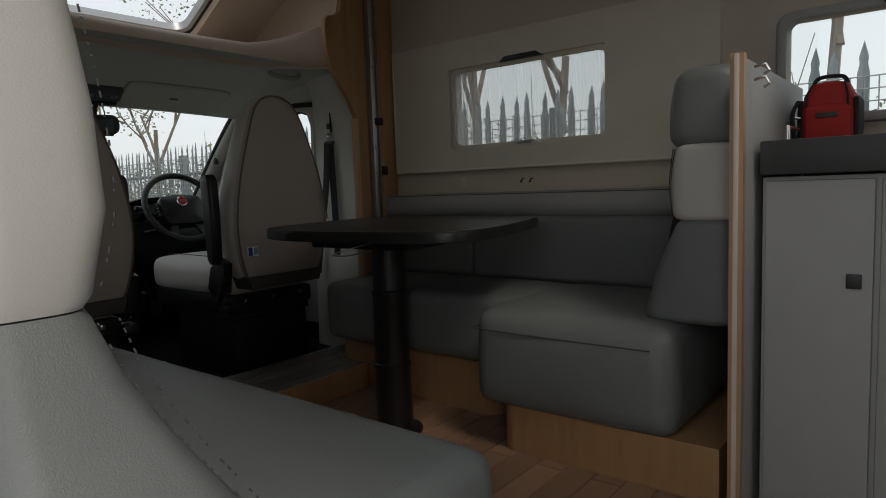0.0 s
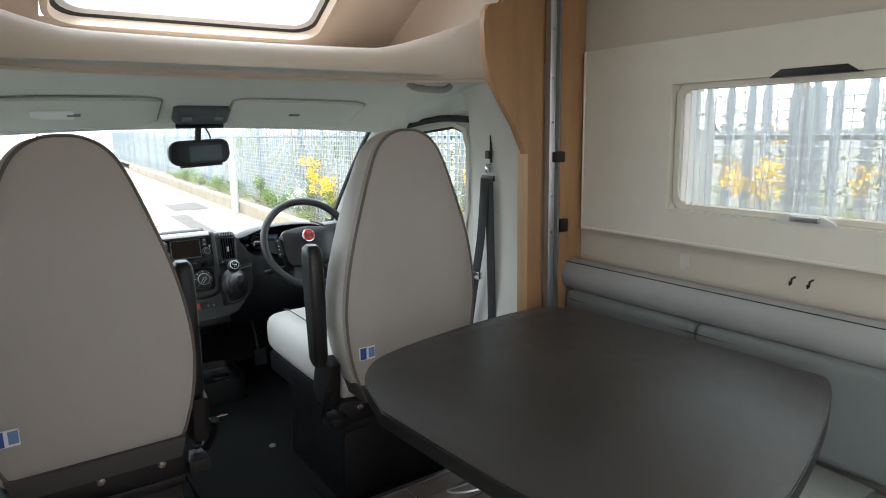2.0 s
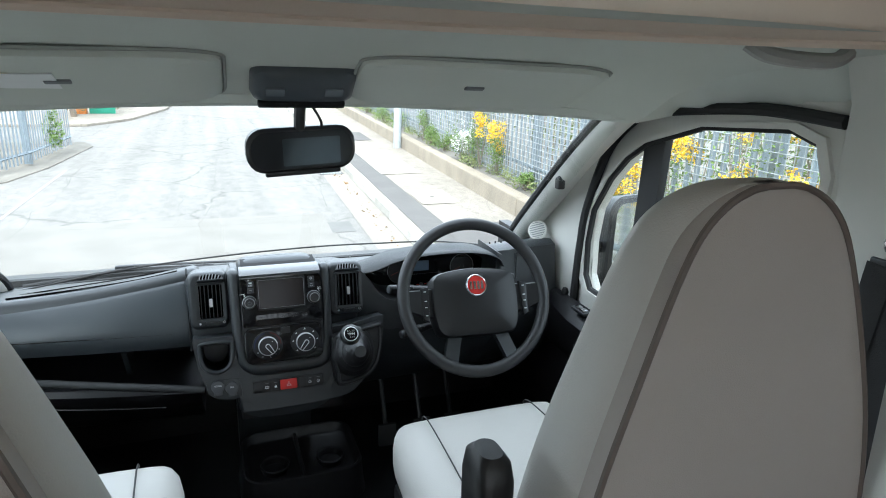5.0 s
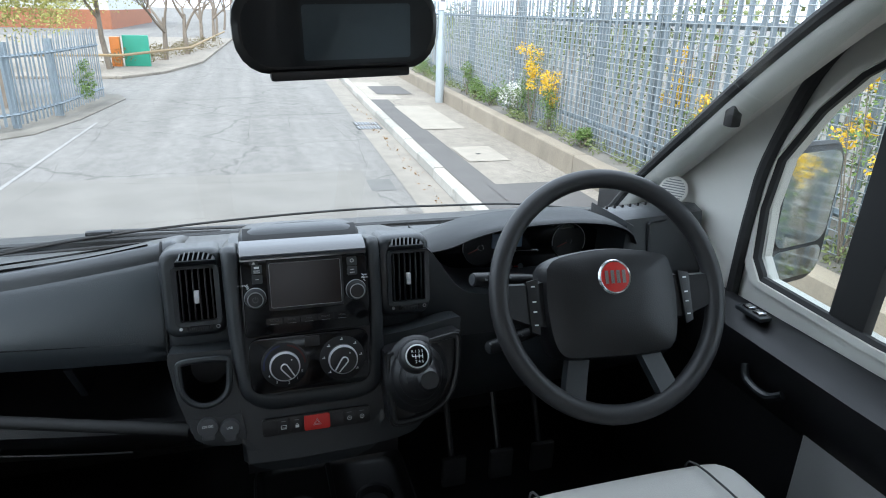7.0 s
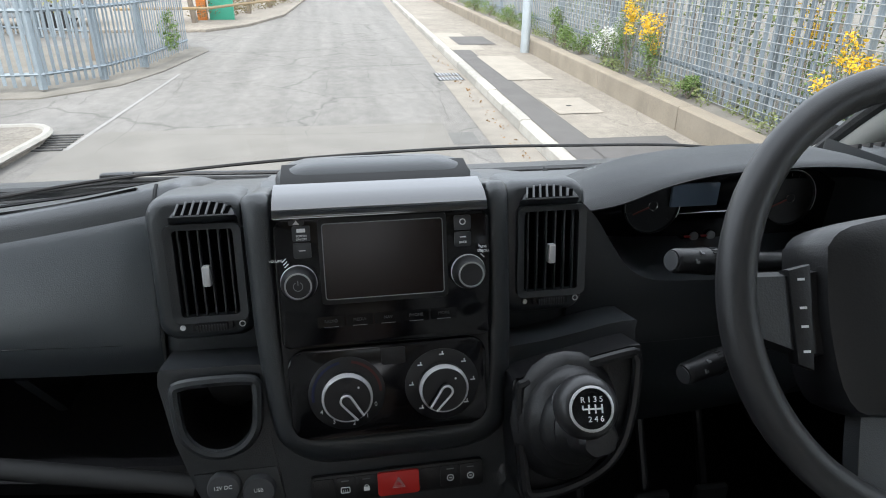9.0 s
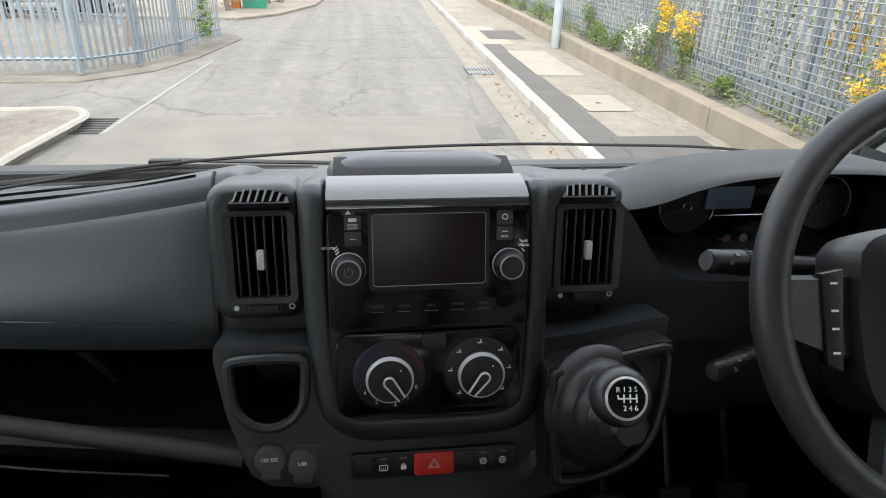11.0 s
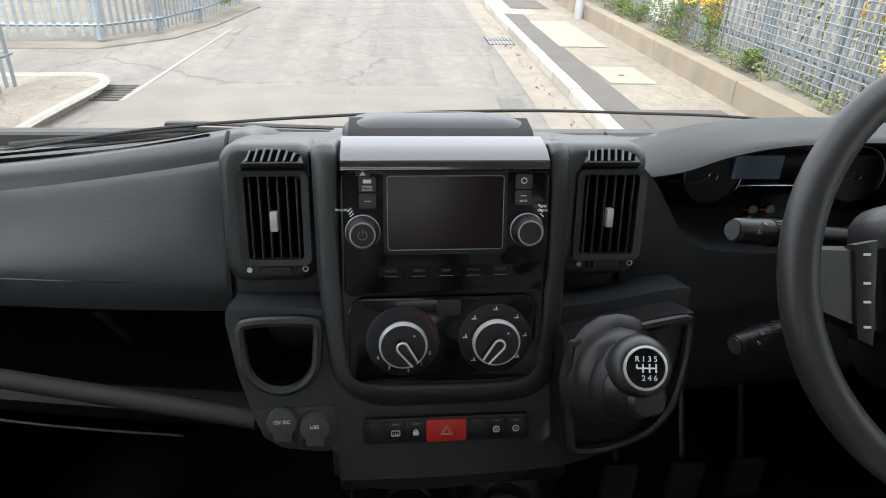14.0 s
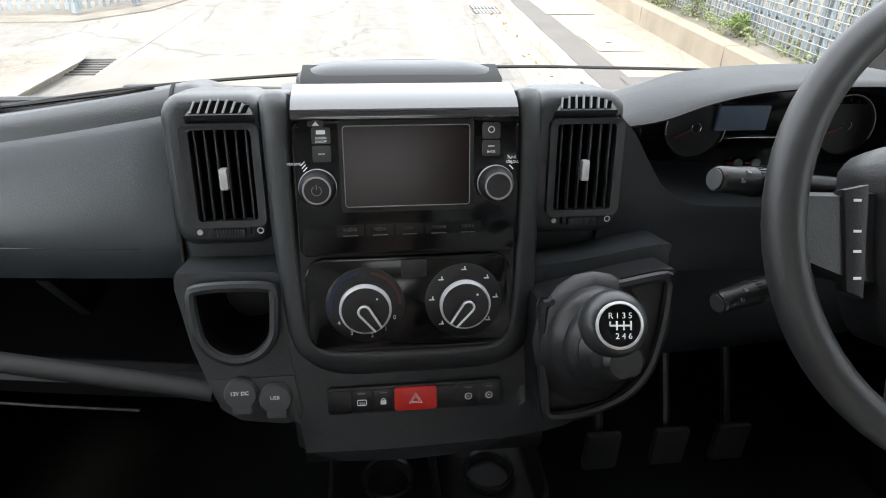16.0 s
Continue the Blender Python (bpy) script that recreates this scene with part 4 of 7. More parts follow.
for s in (-1, 1):
    part("lens", box(s * 0.055 - 0.018, s * 0.055 + 0.018, -0.008, 0.014, -0.028, -0.022, 0.003, m=m_c), mat("smoked_lens", (0.18, 0.20, 0.22), 0.15), mc)
part("front_lip", box(-0.085, 0.085, 0.045, 0.062, -0.02, -0.006, 0.005, m=m_c), M_BLACK, mc)
rm = thing("rear_view_mirror", (0.03, -0.24, 1.2), "black rear view mirror with built-in screen", "mirror")
m_m = Matrix.Translation((0.034, -0.25, 1.2255)) @ Euler((radians(4), radians(-2.5), radians(4))).to_matrix().to_4x4() @ Matrix.Scale(0.93, 4)
part("housing", loft([[(px, y, pz) for px, pz in rrect(w, h, 0.04)] for y, w, h in ((-0.012, 0.232, 0.088), (-0.006, 0.244, 0.1), (0.012, 0.244, 0.1), (0.03, 0.19, 0.07))], m=m_m), M_BLACK, rm)
part("glass", prism(rrect(0.226, 0.082, 0.034), "y", -0.0145, -0.012, m=m_m), M_DARKMIRROR, rm)
part("screen", prism([(px + 0.02, pz - 0.004) for px, pz in rrect(0.13, 0.062, 0.004)], "y", -0.0152, -0.0142, m=m_m), mat("mirror_screen", (0.12, 0.15, 0.17), 0.05, 0.6, vary=0.02), rm)
part("lower_lip", box(-0.085, 0.085, -0.014, 0.0, -0.058, -0.046, 0.004, m=m_m), M_BLACK, rm)
part("stem", tube([(0.03, -0.25, 1.25), (0.03, -0.265, 1.30), (0.03, -0.30, 1.345)], 0.012, 8), M_BLACK, rm)
part("cable", tube(smooth_path([(0.05, -0.25, 1.255), (0.075, -0.26, 1.275), (0.05, -0.29, 1.32), (0.04, -0.31, 1.345)], 6), 0.003, 6), M_BLACK, rm)

# ---- overhead tray and roof pod with skylight ----
tr = thing("overhead_tray", (0, -0.95, 1.5), "peach beige padded tray edge over the cab", "shelf")
path = smooth_path([(-0.80, -1.17, 0), (-0.69, -1.06, 0), (-0.52, -0.97, 0), (-0.2, -0.93, 0), (0.2, -0.93, 0), (0.5, -0.97, 0), (0.66, -1.06, 0), (0.78, -1.17, 0)], 6)
rings = []
for p in path:
    lift = 0.10 * min(1, max(0, (abs(p.x) - 0.40) / 0.32)) ** 1.5
    n_ = Vector((p.x * 0.7, 1.0, 0)).normalized()
    rings.append([tuple(p + n_ * o + Vector((0, 0, z))) for o, z in ((0.02, 1.448), (-0.008, 1.453), (-0.024, 1.472), (-0.028, 1.495 + lift * 0.4), (-0.02, 1.522 + lift * 0.8), (-0.004, 1.540 + lift), (0.016, 1.547 + lift), (0.04, 1.540 + lift), (0.045, 1.46))])
part("padded_edge", loft(rings), M_SHELF, tr)
part("edge_bead", tube([tuple(p + Vector((0, 0.004, 1.448))) for p in path], 0.006, 6), M_SHELF, tr)
part("tray_floor", prism([(p.x, p.y + 0.02) for p in path] + [(0.80, -0.30), (-0.80, -0.30)], "z", 1.535, 1.55), M_SHELF, tr)
SK = lambda x, v: (x, -0.40 - 0.66 * v, 1.655 + 0.36 * v)
bm = bmesh.new()
for x0, x1, v0, v1 in ((-0.85, -0.44, -0.3, 1.2), (0.46, 0.85, -0.3, 1.2), (-0.44, 0.46, -0.3, 0.0), (-0.44, 0.46, 0.98, 1.2)):
    loft([[SK(x0, v0), SK(x1, v0)], [SK(x0, v1), SK(x1, v1)]], close=False, bm=bm)
tagged(part("roof_pod", bm, M_SHELF, None, "", False), kind="structure")
bm = bmesh.new()
for s in (-1, 1):
    loft([[(s * 0.80, -0.2, 1.53), (s * 0.80, -1.18, 1.53)], [(s * 0.80, -0.2, 2.06), (s * 0.80, -1.18, 2.06)]], close=False, bm=bm)
tagged(part("roof_pod_sides", bm, M_SHELF, None, "", False), kind="structure")
tagged(part("roof_pod_front", box(-0.85, 0.85, -0.31, -0.29, 1.5, 1.64), M_SHELF, None, "", False), kind="structure")
tagged(part("roof_pod_top", box(-1.13, 1.13, -1.2, -1.0, 2.04, 2.07), M_SHELF, None, "", False), kind="structure")
sk = thing("window_3", (0, -0.7, 1.85), "panoramic roof skylight in a grey frame", "skylight", kind="structure")
def frame_ring(g, off, r):
    return [tuple(Vector(SK(0.01 + px, 0.49 + pz)) + Vector((0, -0.48, -0.88)) * -off) for px, pz in rrect(0.90 + g, 0.98 + g * 1.33, r)]
part("outer_frame", loft([frame_ring(0.0, 0.0, 0.09), frame_ring(0.0, -0.03, 0.09), frame_ring(-0.035, -0.038, 0.085), frame_ring(-0.05, -0.01, 0.08)], caps=False), M_SHELF, sk)
part("blind_track", loft([frame_ring(-0.05, -0.012, 0.08), frame_ring(-0.075, -0.006, 0.08), frame_ring(-0.075, 0.02, 0.08)], caps=False), M_RUBBER, sk, "black seal")
part("grey_frame", loft([frame_ring(-0.075, -0.008, 0.08), frame_ring(-0.11, -0.004, 0.07), frame_ring(-0.12, 0.03, 0.07)], caps=False), M_ALU, sk, "grey aluminium frame")
g = part("pane", loft([[SK(-0.43, 0.02), SK(0.45, 0.02)], [SK(-0.43, 0.96), SK(0.45, 0.96)]], close=False), M_GLASS, sk)
g.location = (0, 0.02, 0.035)
g.visible_shadow = False

# ---- cab seats ----
def cab_seat(name_label, cx, inner):
    st = thing("captain_chair", (cx, -0.85, 0.06), name_label, "chair", "cab seats")
    prof = [(0.505, 0.375, 0.10), (0.53, 0.405, 0.13), (0.62, 0.452, 0.15), (0.74, 0.475, 0.155), (0.86, 0.455, 0.15), (0.98, 0.405, 0.14), (1.08, 0.345, 0.13), (1.17, 0.285, 0.12), (1.225, 0.240, 0.11), (1.256, 0.200, 0.095), (1.278, 0.150, 0.075), (1.290, 0.095, 0.055), (1.294, 0.040, 0.03)]
    yb = lambda z: -1.085 - 0.02 * math.sin((z - 0.5) * 4)
    prof = [(q.x, q.y * 1.05, q.z) for q in smooth_path(prof, 3)]
    rings = [[(cx + px, yb(z) + 0.012 + d / 2 + py, z) for px, py in rrect(w, d, min(0.05, d * 0.45), 6)] for z, w, d in prof]
    part("backrest", loft(rings), M_CREAM, st)
    # rear cover panel, slightly proud of the shell
    def cover(ins, out):
        L = [(cx - w / 2 + min(0.012, w * 0.1), z) for z, w, d in prof]
        R = [(cx + w / 2 - min(0.012, w * 0.1), z) for z, w, d in prof]
        ring = R + L[::-1]
        return [(cx + (x - cx) * (1 - ins * 5), yb(z) - out, 0.86 + (z - 0.86) * (1 - ins * 3)) for x, z in ring]
    o0, o1, o2 = cover(0.0, -0.03), cover(0.0, -0.002), cover(0.01, 0.006)
    part("rear_cover", loft([o0, o1, o2, cover(0.04, 0.011), cover(0.10, 0.014)]), M_TAUPE, st, "taupe cloth rear cover")
    part("piping", tube(cover(0.0, 0.0), 0.0044, 6, closed=True), M_PIPE, st, "dark brown piping")
    part("hem", prism([(cx - 0.185, 0.46), (cx + 0.185, 0.46), (cx + 0.20, 0.515), (cx - 0.20, 0.515)], "y", -1.105, -0.96, 0.01), mat("dark_taupe_hem", (0.055, 0.05, 0.046), 0.75), st, "dark lower hem")
    # maker's tag near the lower left of the cover
    tx = cx - 0.185
    part("fabric_tag", box(tx - 0.022, tx + 0.030, -1.117, -1.113, 0.608, 0.648), M_WHITE, st, "white and blue woven tag", smooth=False)
    part("tag_print", box(tx - 0.020, tx + 0.0, -1.1185, -1.1168, 0.610, 0.646), M_BLUE, st, smooth=False)
    part("tag_print", box(tx + 0.008, tx + 0.028, -1.1185, -1.1168, 0.614, 0.644), mat("pale_blue_print", (0.16, 0.25, 0.5), 0.6), st, smooth=False)
    part("cushion", cushion(cx - 0.22, cx + 0.22, -0.98, -0.30, 0.42, 0.575, 0.055, 0.02), M_CREAM, st)
    for dx in (-0.15, 0.15):
        part("seam", tube(smooth_path([(cx + dx, -0.95, 0.582), (cx + dx, -0.7, 0.588), (cx + dx * 0.93, -0.35, 0.585), (cx + dx * 0.93, -0.30, 0.55)], 6), 0.0018, 6), M_STITCH, st)
    part("pan", box(cx - 0.225, cx + 0.225, -0.99, -0.34, 0.345, 0.43, 0.02), M_BLACK, st)
    part("swivel_plate", box(cx - 0.21, cx + 0.21, -0.98, -0.5, 0.315, 0.345, 0.006), M_BLACK, st)
    part("pedestal", prism([(cx - 0.215, 0.06), (cx + 0.215, 0.06), (cx + 0.20, 0.315), (cx - 0.20, 0.315)], "y", -0.97, -0.5, 0.02), M_BLACK, st)
    for dx in (-0.15, 0.0, 0.15):
        part("bolt", lathe([(0.011, 0), (0.011, 0.008), (0.005, 0.010)], 10, m=pose(cx + dx, -0.985, 0.40, 90)), M_CHROME, st)
    # recliner housing and raised armrest on the inner side
    ix = cx + inner * 0.255
    part("recliner", prism([(-1.02, 0.45), (-0.93, 0.43), (-0.90, 0.47), (-0.93, 0.56), (-0.99, 0.60), (-1.04, 0.58)], "x", ix - 0.022, ix + 0.022, 0.01), M_BLACK, st)
    part("recline_spring", tube([(ix + 0.012 * math.cos(k * 0.9), -0.965 + 0.012 * math.sin(k * 0.9), 0.40 + k * 0.0022) for k in range(46)], 0.003, 5), M_BLACK, st, "black coil spring")
    part("lever", tube([(ix + inner * 0.02, -0.97, 0.40), (ix + inner * 0.03, -1.02, 0.46), (ix + inner * 0.03, -1.05, 0.515)], 0.012, 8), M_BLACK, st)
    ax = cx + inner * (0.290 if inner < 0 else 0.250)
    arm = part("armrest", loft([[(ax + px, -1.0 + py + off, z) for px, py in rrect(w, d, 0.018, 5)] for z, w, d, off in ((0.58, 0.035, 0.05, 0), (0.60, 0.046, 0.066, 0), (0.78, 0.05, 0.075, 0.004), (0.925, 0.05, 0.075, 0.008), (0.948, 0.045, 0.066, 0.01), (0.958, 0.03, 0.045, 0.01))]), M_BLACK, st, "raised black armrest")
    part("pivot", lathe([(0.03, 0), (0.03, 0.012), (0.024, 0.016), (0.002, 0.016)], 18, m=Matrix.Translation((ax, -1.0, 0.635)) @ Euler((0, radians(90 * inner), 0)).to_matrix().to_4x4()), M_BLACK, arm)
    part("slide_handle", box(cx + inner * 0.21, cx + inner * 0.27, -1.03, -0.95, 0.36, 0.40, 0.01), M_BLACK, st)
    return st


cab_seat("taupe-backed driver's seat with cream leatherette and raised black armrest", 0.438, -1)
cab_seat("taupe-backed passenger seat with cream leatherette and raised black armrest", -0.474, 1)

# ---- dashboard ----
yf = lambda z: 0.02 - (0.90 - z) * 0.25
def face(x, z, off=0.0, spin=0.0):
    """A pose on the sloping centre face: local x to the right, y up the face, z out of it."""
    return pose(x, yf(z), z, 76) @ pose(0, 0, off, 0, 0, spin)


def disc(profile, x, z, off=0.0, n=32):
    return lathe(profile, n, m=face(x, z, off))


def plate(w, h, r, x, z, t0, t1, bev=0.0, shift=(0, 0)):
    return prism([(a + shift[0], b + shift[1]) for a, b in rrect(w, h, r)], "z", t0, t1, bev, m=face(x, z))


db = thing("dashboard", (0, 0.2, 0.4), "charcoal moulded plastic dashboard", "dashboard")
# passenger and driver sides: swept body
def dash_top(x):
    """Rise of the passenger-side top edge towards the centre."""
    d = max(0.0, abs(x) - 0.2)
    return 0.022 - 0.2 * d + 0.1 * d * d


def dash_ring(x):
    bow = 0.10 * (abs(x) / 0.9) ** 2
    h = dash_top(x)
    k = 0.024 + 0.06 * max(0.0, abs(x) - 0.2)
    ring = ((0.62, 0.68), (0.45, 0.745 + h * 0.4), (0.28, 0.80 + h * 0.8), (0.17, 0.832 + h), (0.115, 0.843 + h), (0.10, 0.843 + h), (0.090, 0.836 + h), (0.084, 0.826 + h), (0.068, 0.755 + h * 0.5), (0.066, 0.672), (0.075, 0.660), (0.32, 0.655), (0.33, 0.50 + k), (0.035, 0.50 + k), (0.018, 0.545 + k), (0.004, 0.545 + k), (-0.004, 0.53 + k), (0.005, 0.505 + k), (0.06, 0.46 + k), (0.22, 0.36), (0.62, 0.30))
    return [(x, y + (bow if y < 0.4 else 0), z) for y, z in ring]
xs = [-0.90 + 0.0375 * i for i in range(18)] + [-0.24, -0.212]
part("passenger_side", loft([dash_ring(x)[:10] for x in xs] + [[(x, y, z - q) for _, y, z in dash_ring(-0.212)[:10]] for x, q in ((-0.204, 0.003), (-0.197, 0.011), (-0.192, 0.024), (-0.190, 0.05))], close=False), M_DASH, db)
# same dash moulding, coloured black to stand in for shade under the lid
part("shelf", loft([dash_ring(x)[9:] + dash_ring(x)[:1] for x in xs], close=False), M_BLACK, db, "open shelf under the glovebox, blackened for its shade")
def dash_ring_r(x, low):
    bow = 0.06 * (max(0, x - 0.1) / 0.8) ** 2
    upper = ((0.30, 0.735), (0.20, 0.735), (0.10, 0.735), (0.06, 0.727), (0.052, 0.70)) if low else ((0.30, 0.80), (0.20, 0.835), (0.12, 0.852), (0.09, 0.842), (0.075, 0.76))
    return [(x, y + (bow if y < 0.4 else 0), z) for y, z in ((0.62, 0.68), (0.45, 0.745), *upper, (0.05, 0.65), (0.06, 0.56), (0.14, 0.44), (0.3, 0.36), (0.62, 0.30))]
part("driver_knee_panel", loft([dash_ring_r(0.20 + 0.0767 * i, True) for i in range(7)]), M_DASH, db)
part("driver_side", loft([dash_ring_r(0.662 + 0.06 * i, False) for i in range(5)]), M_DASH, db)
part("centre_body", loft([[(x, y, z + (0.035 * (abs(x) / 0.12) ** 4 if 0.42 < z < 0.55 else 0)) for y, z in ((0.60, 0.69), (0.40, 0.77), (0.22, 0.835), (yf(0.9) + 0.09, 0.862), (yf(0.86) + 0.014, 0.858), (yf(0.70) + 0.012, 0.70), (yf(0.60) + 0.012, 0.60), (yf(0.53) + 0.006, 0.53), (yf(0.49) + 0.02, 0.49), (0.05, 0.43), (0.36, 0.34), (0.42, 0.06), (0.6, 0.06))] for x in (-0.118, -0.11, -0.095, -0.07, 0.0, 0.07, 0.1, 0.115, 0.123)]), M_DASH, db)
part("lower_console", loft([[(x, y, z) for y, z in ((0.3, 0.70), (yf(0.70) + 0.03, 0.70), (yf(0.60) + 0.02, 0.60), (yf(0.53) + 0.012, 0.53), (yf(0.49) + 0.025, 0.49), (0.05, 0.43), (0.22, 0.37), (0.3, 0.36))] for x in (-0.112, -0.105, -0.1, 0.1, 0.14, 0.15)]), M_BLACK, db)
part("vent_bridge", loft([[(x, y + q, z - q * 0.8) for y, z in ((0.35, 0.79), (0.2, 0.832), (0.10, 0.855), (0.062, 0.856), (0.046, 0.846), (0.03, 0.70), (0.08, 0.66), (0.35, 0.66))] for x, q in ((-0.233, 0.030), (-0.229, 0.016), (-0.222, 0.005), (-0.212, 0.0), (0.0, 0.0), (0.198, 0.0), (0.210, 0.006), (0.219, 0.018), (0.224, 0.034))]), M_DASH, db)
# glovebox lid and shelf lip
def lid_ring(x, ins=0.0):
    bow = 0.10 * (abs(x) / 0.9) ** 2
    h = dash_top(x)
    ring = ((0.115, 0.822 + h), (0.098, 0.829 + h - ins), (0.088, 0.827 + h - ins), (0.076, 0.814 + h - ins), (0.050, 0.775 + h * 0.6), (0.035, 0.735 + h * 0.3), (0.031, 0.712 + h * 0.1), (0.036, 0.685 + ins), (0.046, 0.667 + ins), (0.062, 0.661 + ins))
    return [(x, y + bow + ins * 0.3, z) for y, z in ring]
part("glovebox_lid", loft([lid_ring(-0.70, 0.006), lid_ring(-0.696)] + [lid_ring(-0.69 + 0.457 * i / 12) for i in range(13)] + [lid_ring(-0.2295, 0.003), lid_ring(-0.2280, 0.007)]), mat("soft_charcoal_lid", (0.044, 0.051, 0.057), 0.32, vary=0.05, scale=6, grain=0.22, grain_scale=800, spec=0.65), db)
part("lid_gap", tube(smooth_path([(-0.2275, y + 0.002, z) for y, z in ((0.112, 0.862), (0.098, 0.856), (0.082, 0.838), (0.056, 0.776), (0.036, 0.718), (0.026, 0.665))], 4), 0.0022, 6), M_RUBBER, db)
part("lid_groove", tube([(x, 0.0325 + 0.10 * (abs(x) / 0.9) ** 2, 0.712) for x in [-0.66 + 0.39 * i / 10 for i in range(11)]], 0.0016, 5), M_GLOSS, db)
part("shelf_lip", tube(smooth_path([(-0.86, 0.10, 0.648), (-0.6, 0.035, 0.625), (-0.4, 0.0, 0.602), (-0.25, -0.025, 0.585), (-0.20, -0.035, 0.580)], 6), 0.012, 12, flat=0.8), M_RUBBER, db)
part("lower_groove", tube(smooth_path([(-0.8, 0.088, 0.560), (-0.5, 0.028, 0.538), (-0.3, 0.008, 0.522)], 6), 0.002, 5), M_BLACK, db)
part("shelf_divider", prism([(0.07, 0.66), (0.2, 0.66), (0.2, 0.565), (0.14, 0.565)], "x", -0.40, -0.385, 0.004), M_DASH, db)
part("top_tray_groove", tube(smooth_path([(-0.66, 0.19, 0.792), (-0.5, 0.152, 0.815), (-0.35, 0.13, 0.836), (-0.25, 0.122, 0.855)], 6), 0.003, 5), M_GLOSS, db)
part("top_tray_groove", tube(smooth_path([(-0.66, 0.27, 0.772), (-0.42, 0.20, 0.817), (-0.25, 0.18, 0.842)], 6), 0.002, 5), M_GLOSS, db)

# ---- centre stack ----
cs = thing("centre_console", (0, 0.0, 0.5), "black centre console with radio and heater controls", "console")
part("surround", plate(0.205, 0.226, 0.02, 0.002, 0.748, 0.0, 0.012, 0.003), M_BLACK, cs)
part("facia", plate(0.203, 0.124, 0.006, 0.003, 0.7965, 0.012, 0.02, 0.003), M_GLOSS, cs, "piano black radio facia")
part("heater_facia", plate(0.196, 0.092, 0.016, 0.002, 0.6885, 0.012, 0.0195, 0.003), M_GLOSS, cs, "piano black heater facia")
# glossy brow and lidded storage on top
bw = lambda x0, x1: [[(x, y, z - 0.005) for y, z in ((-0.004, 0.867), (-0.0125, 0.8675), (-0.0145, 0.870), (-0.0136, 0.874), (-0.0095, 0.8785), (-0.001, 0.883), (0.012, 0.886), (0.032, 0.888), (0.032, 0.87), (0.02, 0.86))] for x in (x0, x0 + 0.01, (x0 + x1) / 2, x1 - 0.01, x1)]
part("brow", loft(bw(-0.099, 0.103)), mat("grey_gloss_brow", (0.02, 0.022, 0.026), 0.07, spec=0.9, coat=1.0), cs, "glossy grey brow over the radio")
part("lid_recess", loft([[(x, y, z) for y, z in ((0.031, 0.868), (0.034, 0.880), (0.044, 0.8855), (0.075, 0.890), (0.075, 0.868))] for x in (-0.093, -0.088, 0.092, 0.097)]), M_RUBBER, cs, "dark recess before the lid")
part("storage_lid", loft([[(0.002 + px, 0.125 + py, h) for px, py in rrect(w, d, 0.03)] for h, w, d in ((-0.05, 0.205, 0.15), (-0.012, 0.205, 0.15), (-0.007, 0.201, 0.144), (-0.002, 0.192, 0.132), (0.002, 0.176, 0.112), (0.005, 0.15, 0.085), (0.0065, 0.09, 0.04))], m=pose(0, 0, 0.907, -14)), M_DASH, cs, "domed lidded tray on top")
part("lid_seam", tube(smooth_path([(-0.06, 0.073, 0.8905), (-0.045, 0.094, 0.8880), (-0.02, 0.098, 0.8878), (0.03, 0.098, 0.8878), (0.05, 0.094, 0.8880), (0.065, 0.073, 0.8905)], 5), 0.0015, 5), M_GLOSS, cs)
rd = thing("radio", (0.002, 0.0, 0.81), "touch-screen radio with two chrome-ringed knobs", "radio")
part("bezel", plate(0.122, 0.083, 0.004, 0.002, 0.817, 0.019, 0.0215, 0.001), M_BLACK, rd)
part("screen", plate(0.113, 0.072, 0.002, 0.002, 0.817, 0.0215, 0.0222), M_SCREEN, rd, "dark blank display", smooth=False)
part("screen_rim", tube([tuple(face(0.002, 0.817, 0.0222) @ Vector((a, b, 0))) for a, b in rrect(0.114, 0.073, 0.003, 3)], 0.0005, 5, closed=True), mat("dull_screen_edge", (0.22, 0.22, 0.22), 0.45), rd)
part("disc_slot", plate(0.122, 0.0014, 0.0005, 0.006, 0.8602, 0.0195, 0.0207), M_ALU, rd)
for x, tag in ((-0.079, "l"), (0.083, "r")):
    kn = part("knob", disc([(0.0165, 0), (0.0165, 0.008), (0.0148, 0.011), (0.0128, 0.0185), (0.0118, 0.0195), (0.0005, 0.0195)], x, 0.80, 0.0195), M_BLACK, rd)
    part("ring", disc([(0.0168, 0.002), (0.0172, 0.004), (0.0166, 0.006), (0.0158, 0.005)], x, 0.80, 0.0195), M_SILVER, kn, "chrome ring")
    part("cap_ring", disc([(0.0122, 0.0186), (0.0126, 0.0197), (0.0112, 0.02), (0.0108, 0.0192)], x, 0.80, 0.0195), M_ALU, kn)
    for k in range(3):
        part("tick", box(-0.004 + k * 0.0014, 0.001 + k * 0.0014, 0.0, 0.001, 0, 0.0004, m=face(x + (-0.011 if tag == "l" else 0.014), 0.8215 - k * 0.0035, 0.0202, 45 if tag == "l" else -45)), M_WHITE, rd)
part("power_mark", tube([tuple(face(-0.079, 0.80, 0.0395) @ Vector((0.0042 * math.cos(radians(a)), 0.0042 * math.sin(radians(a)), 0))) for a in range(120, 421, 20)], 0.0004, 5), M_DIM, rd)
part("power_mark", box(-0.0004, 0.0004, 0.001, 0.0055, 0.0195 + 0.0195, 0.0199 + 0.0195, m=face(-0.079, 0.80)), M_DIM, rd)
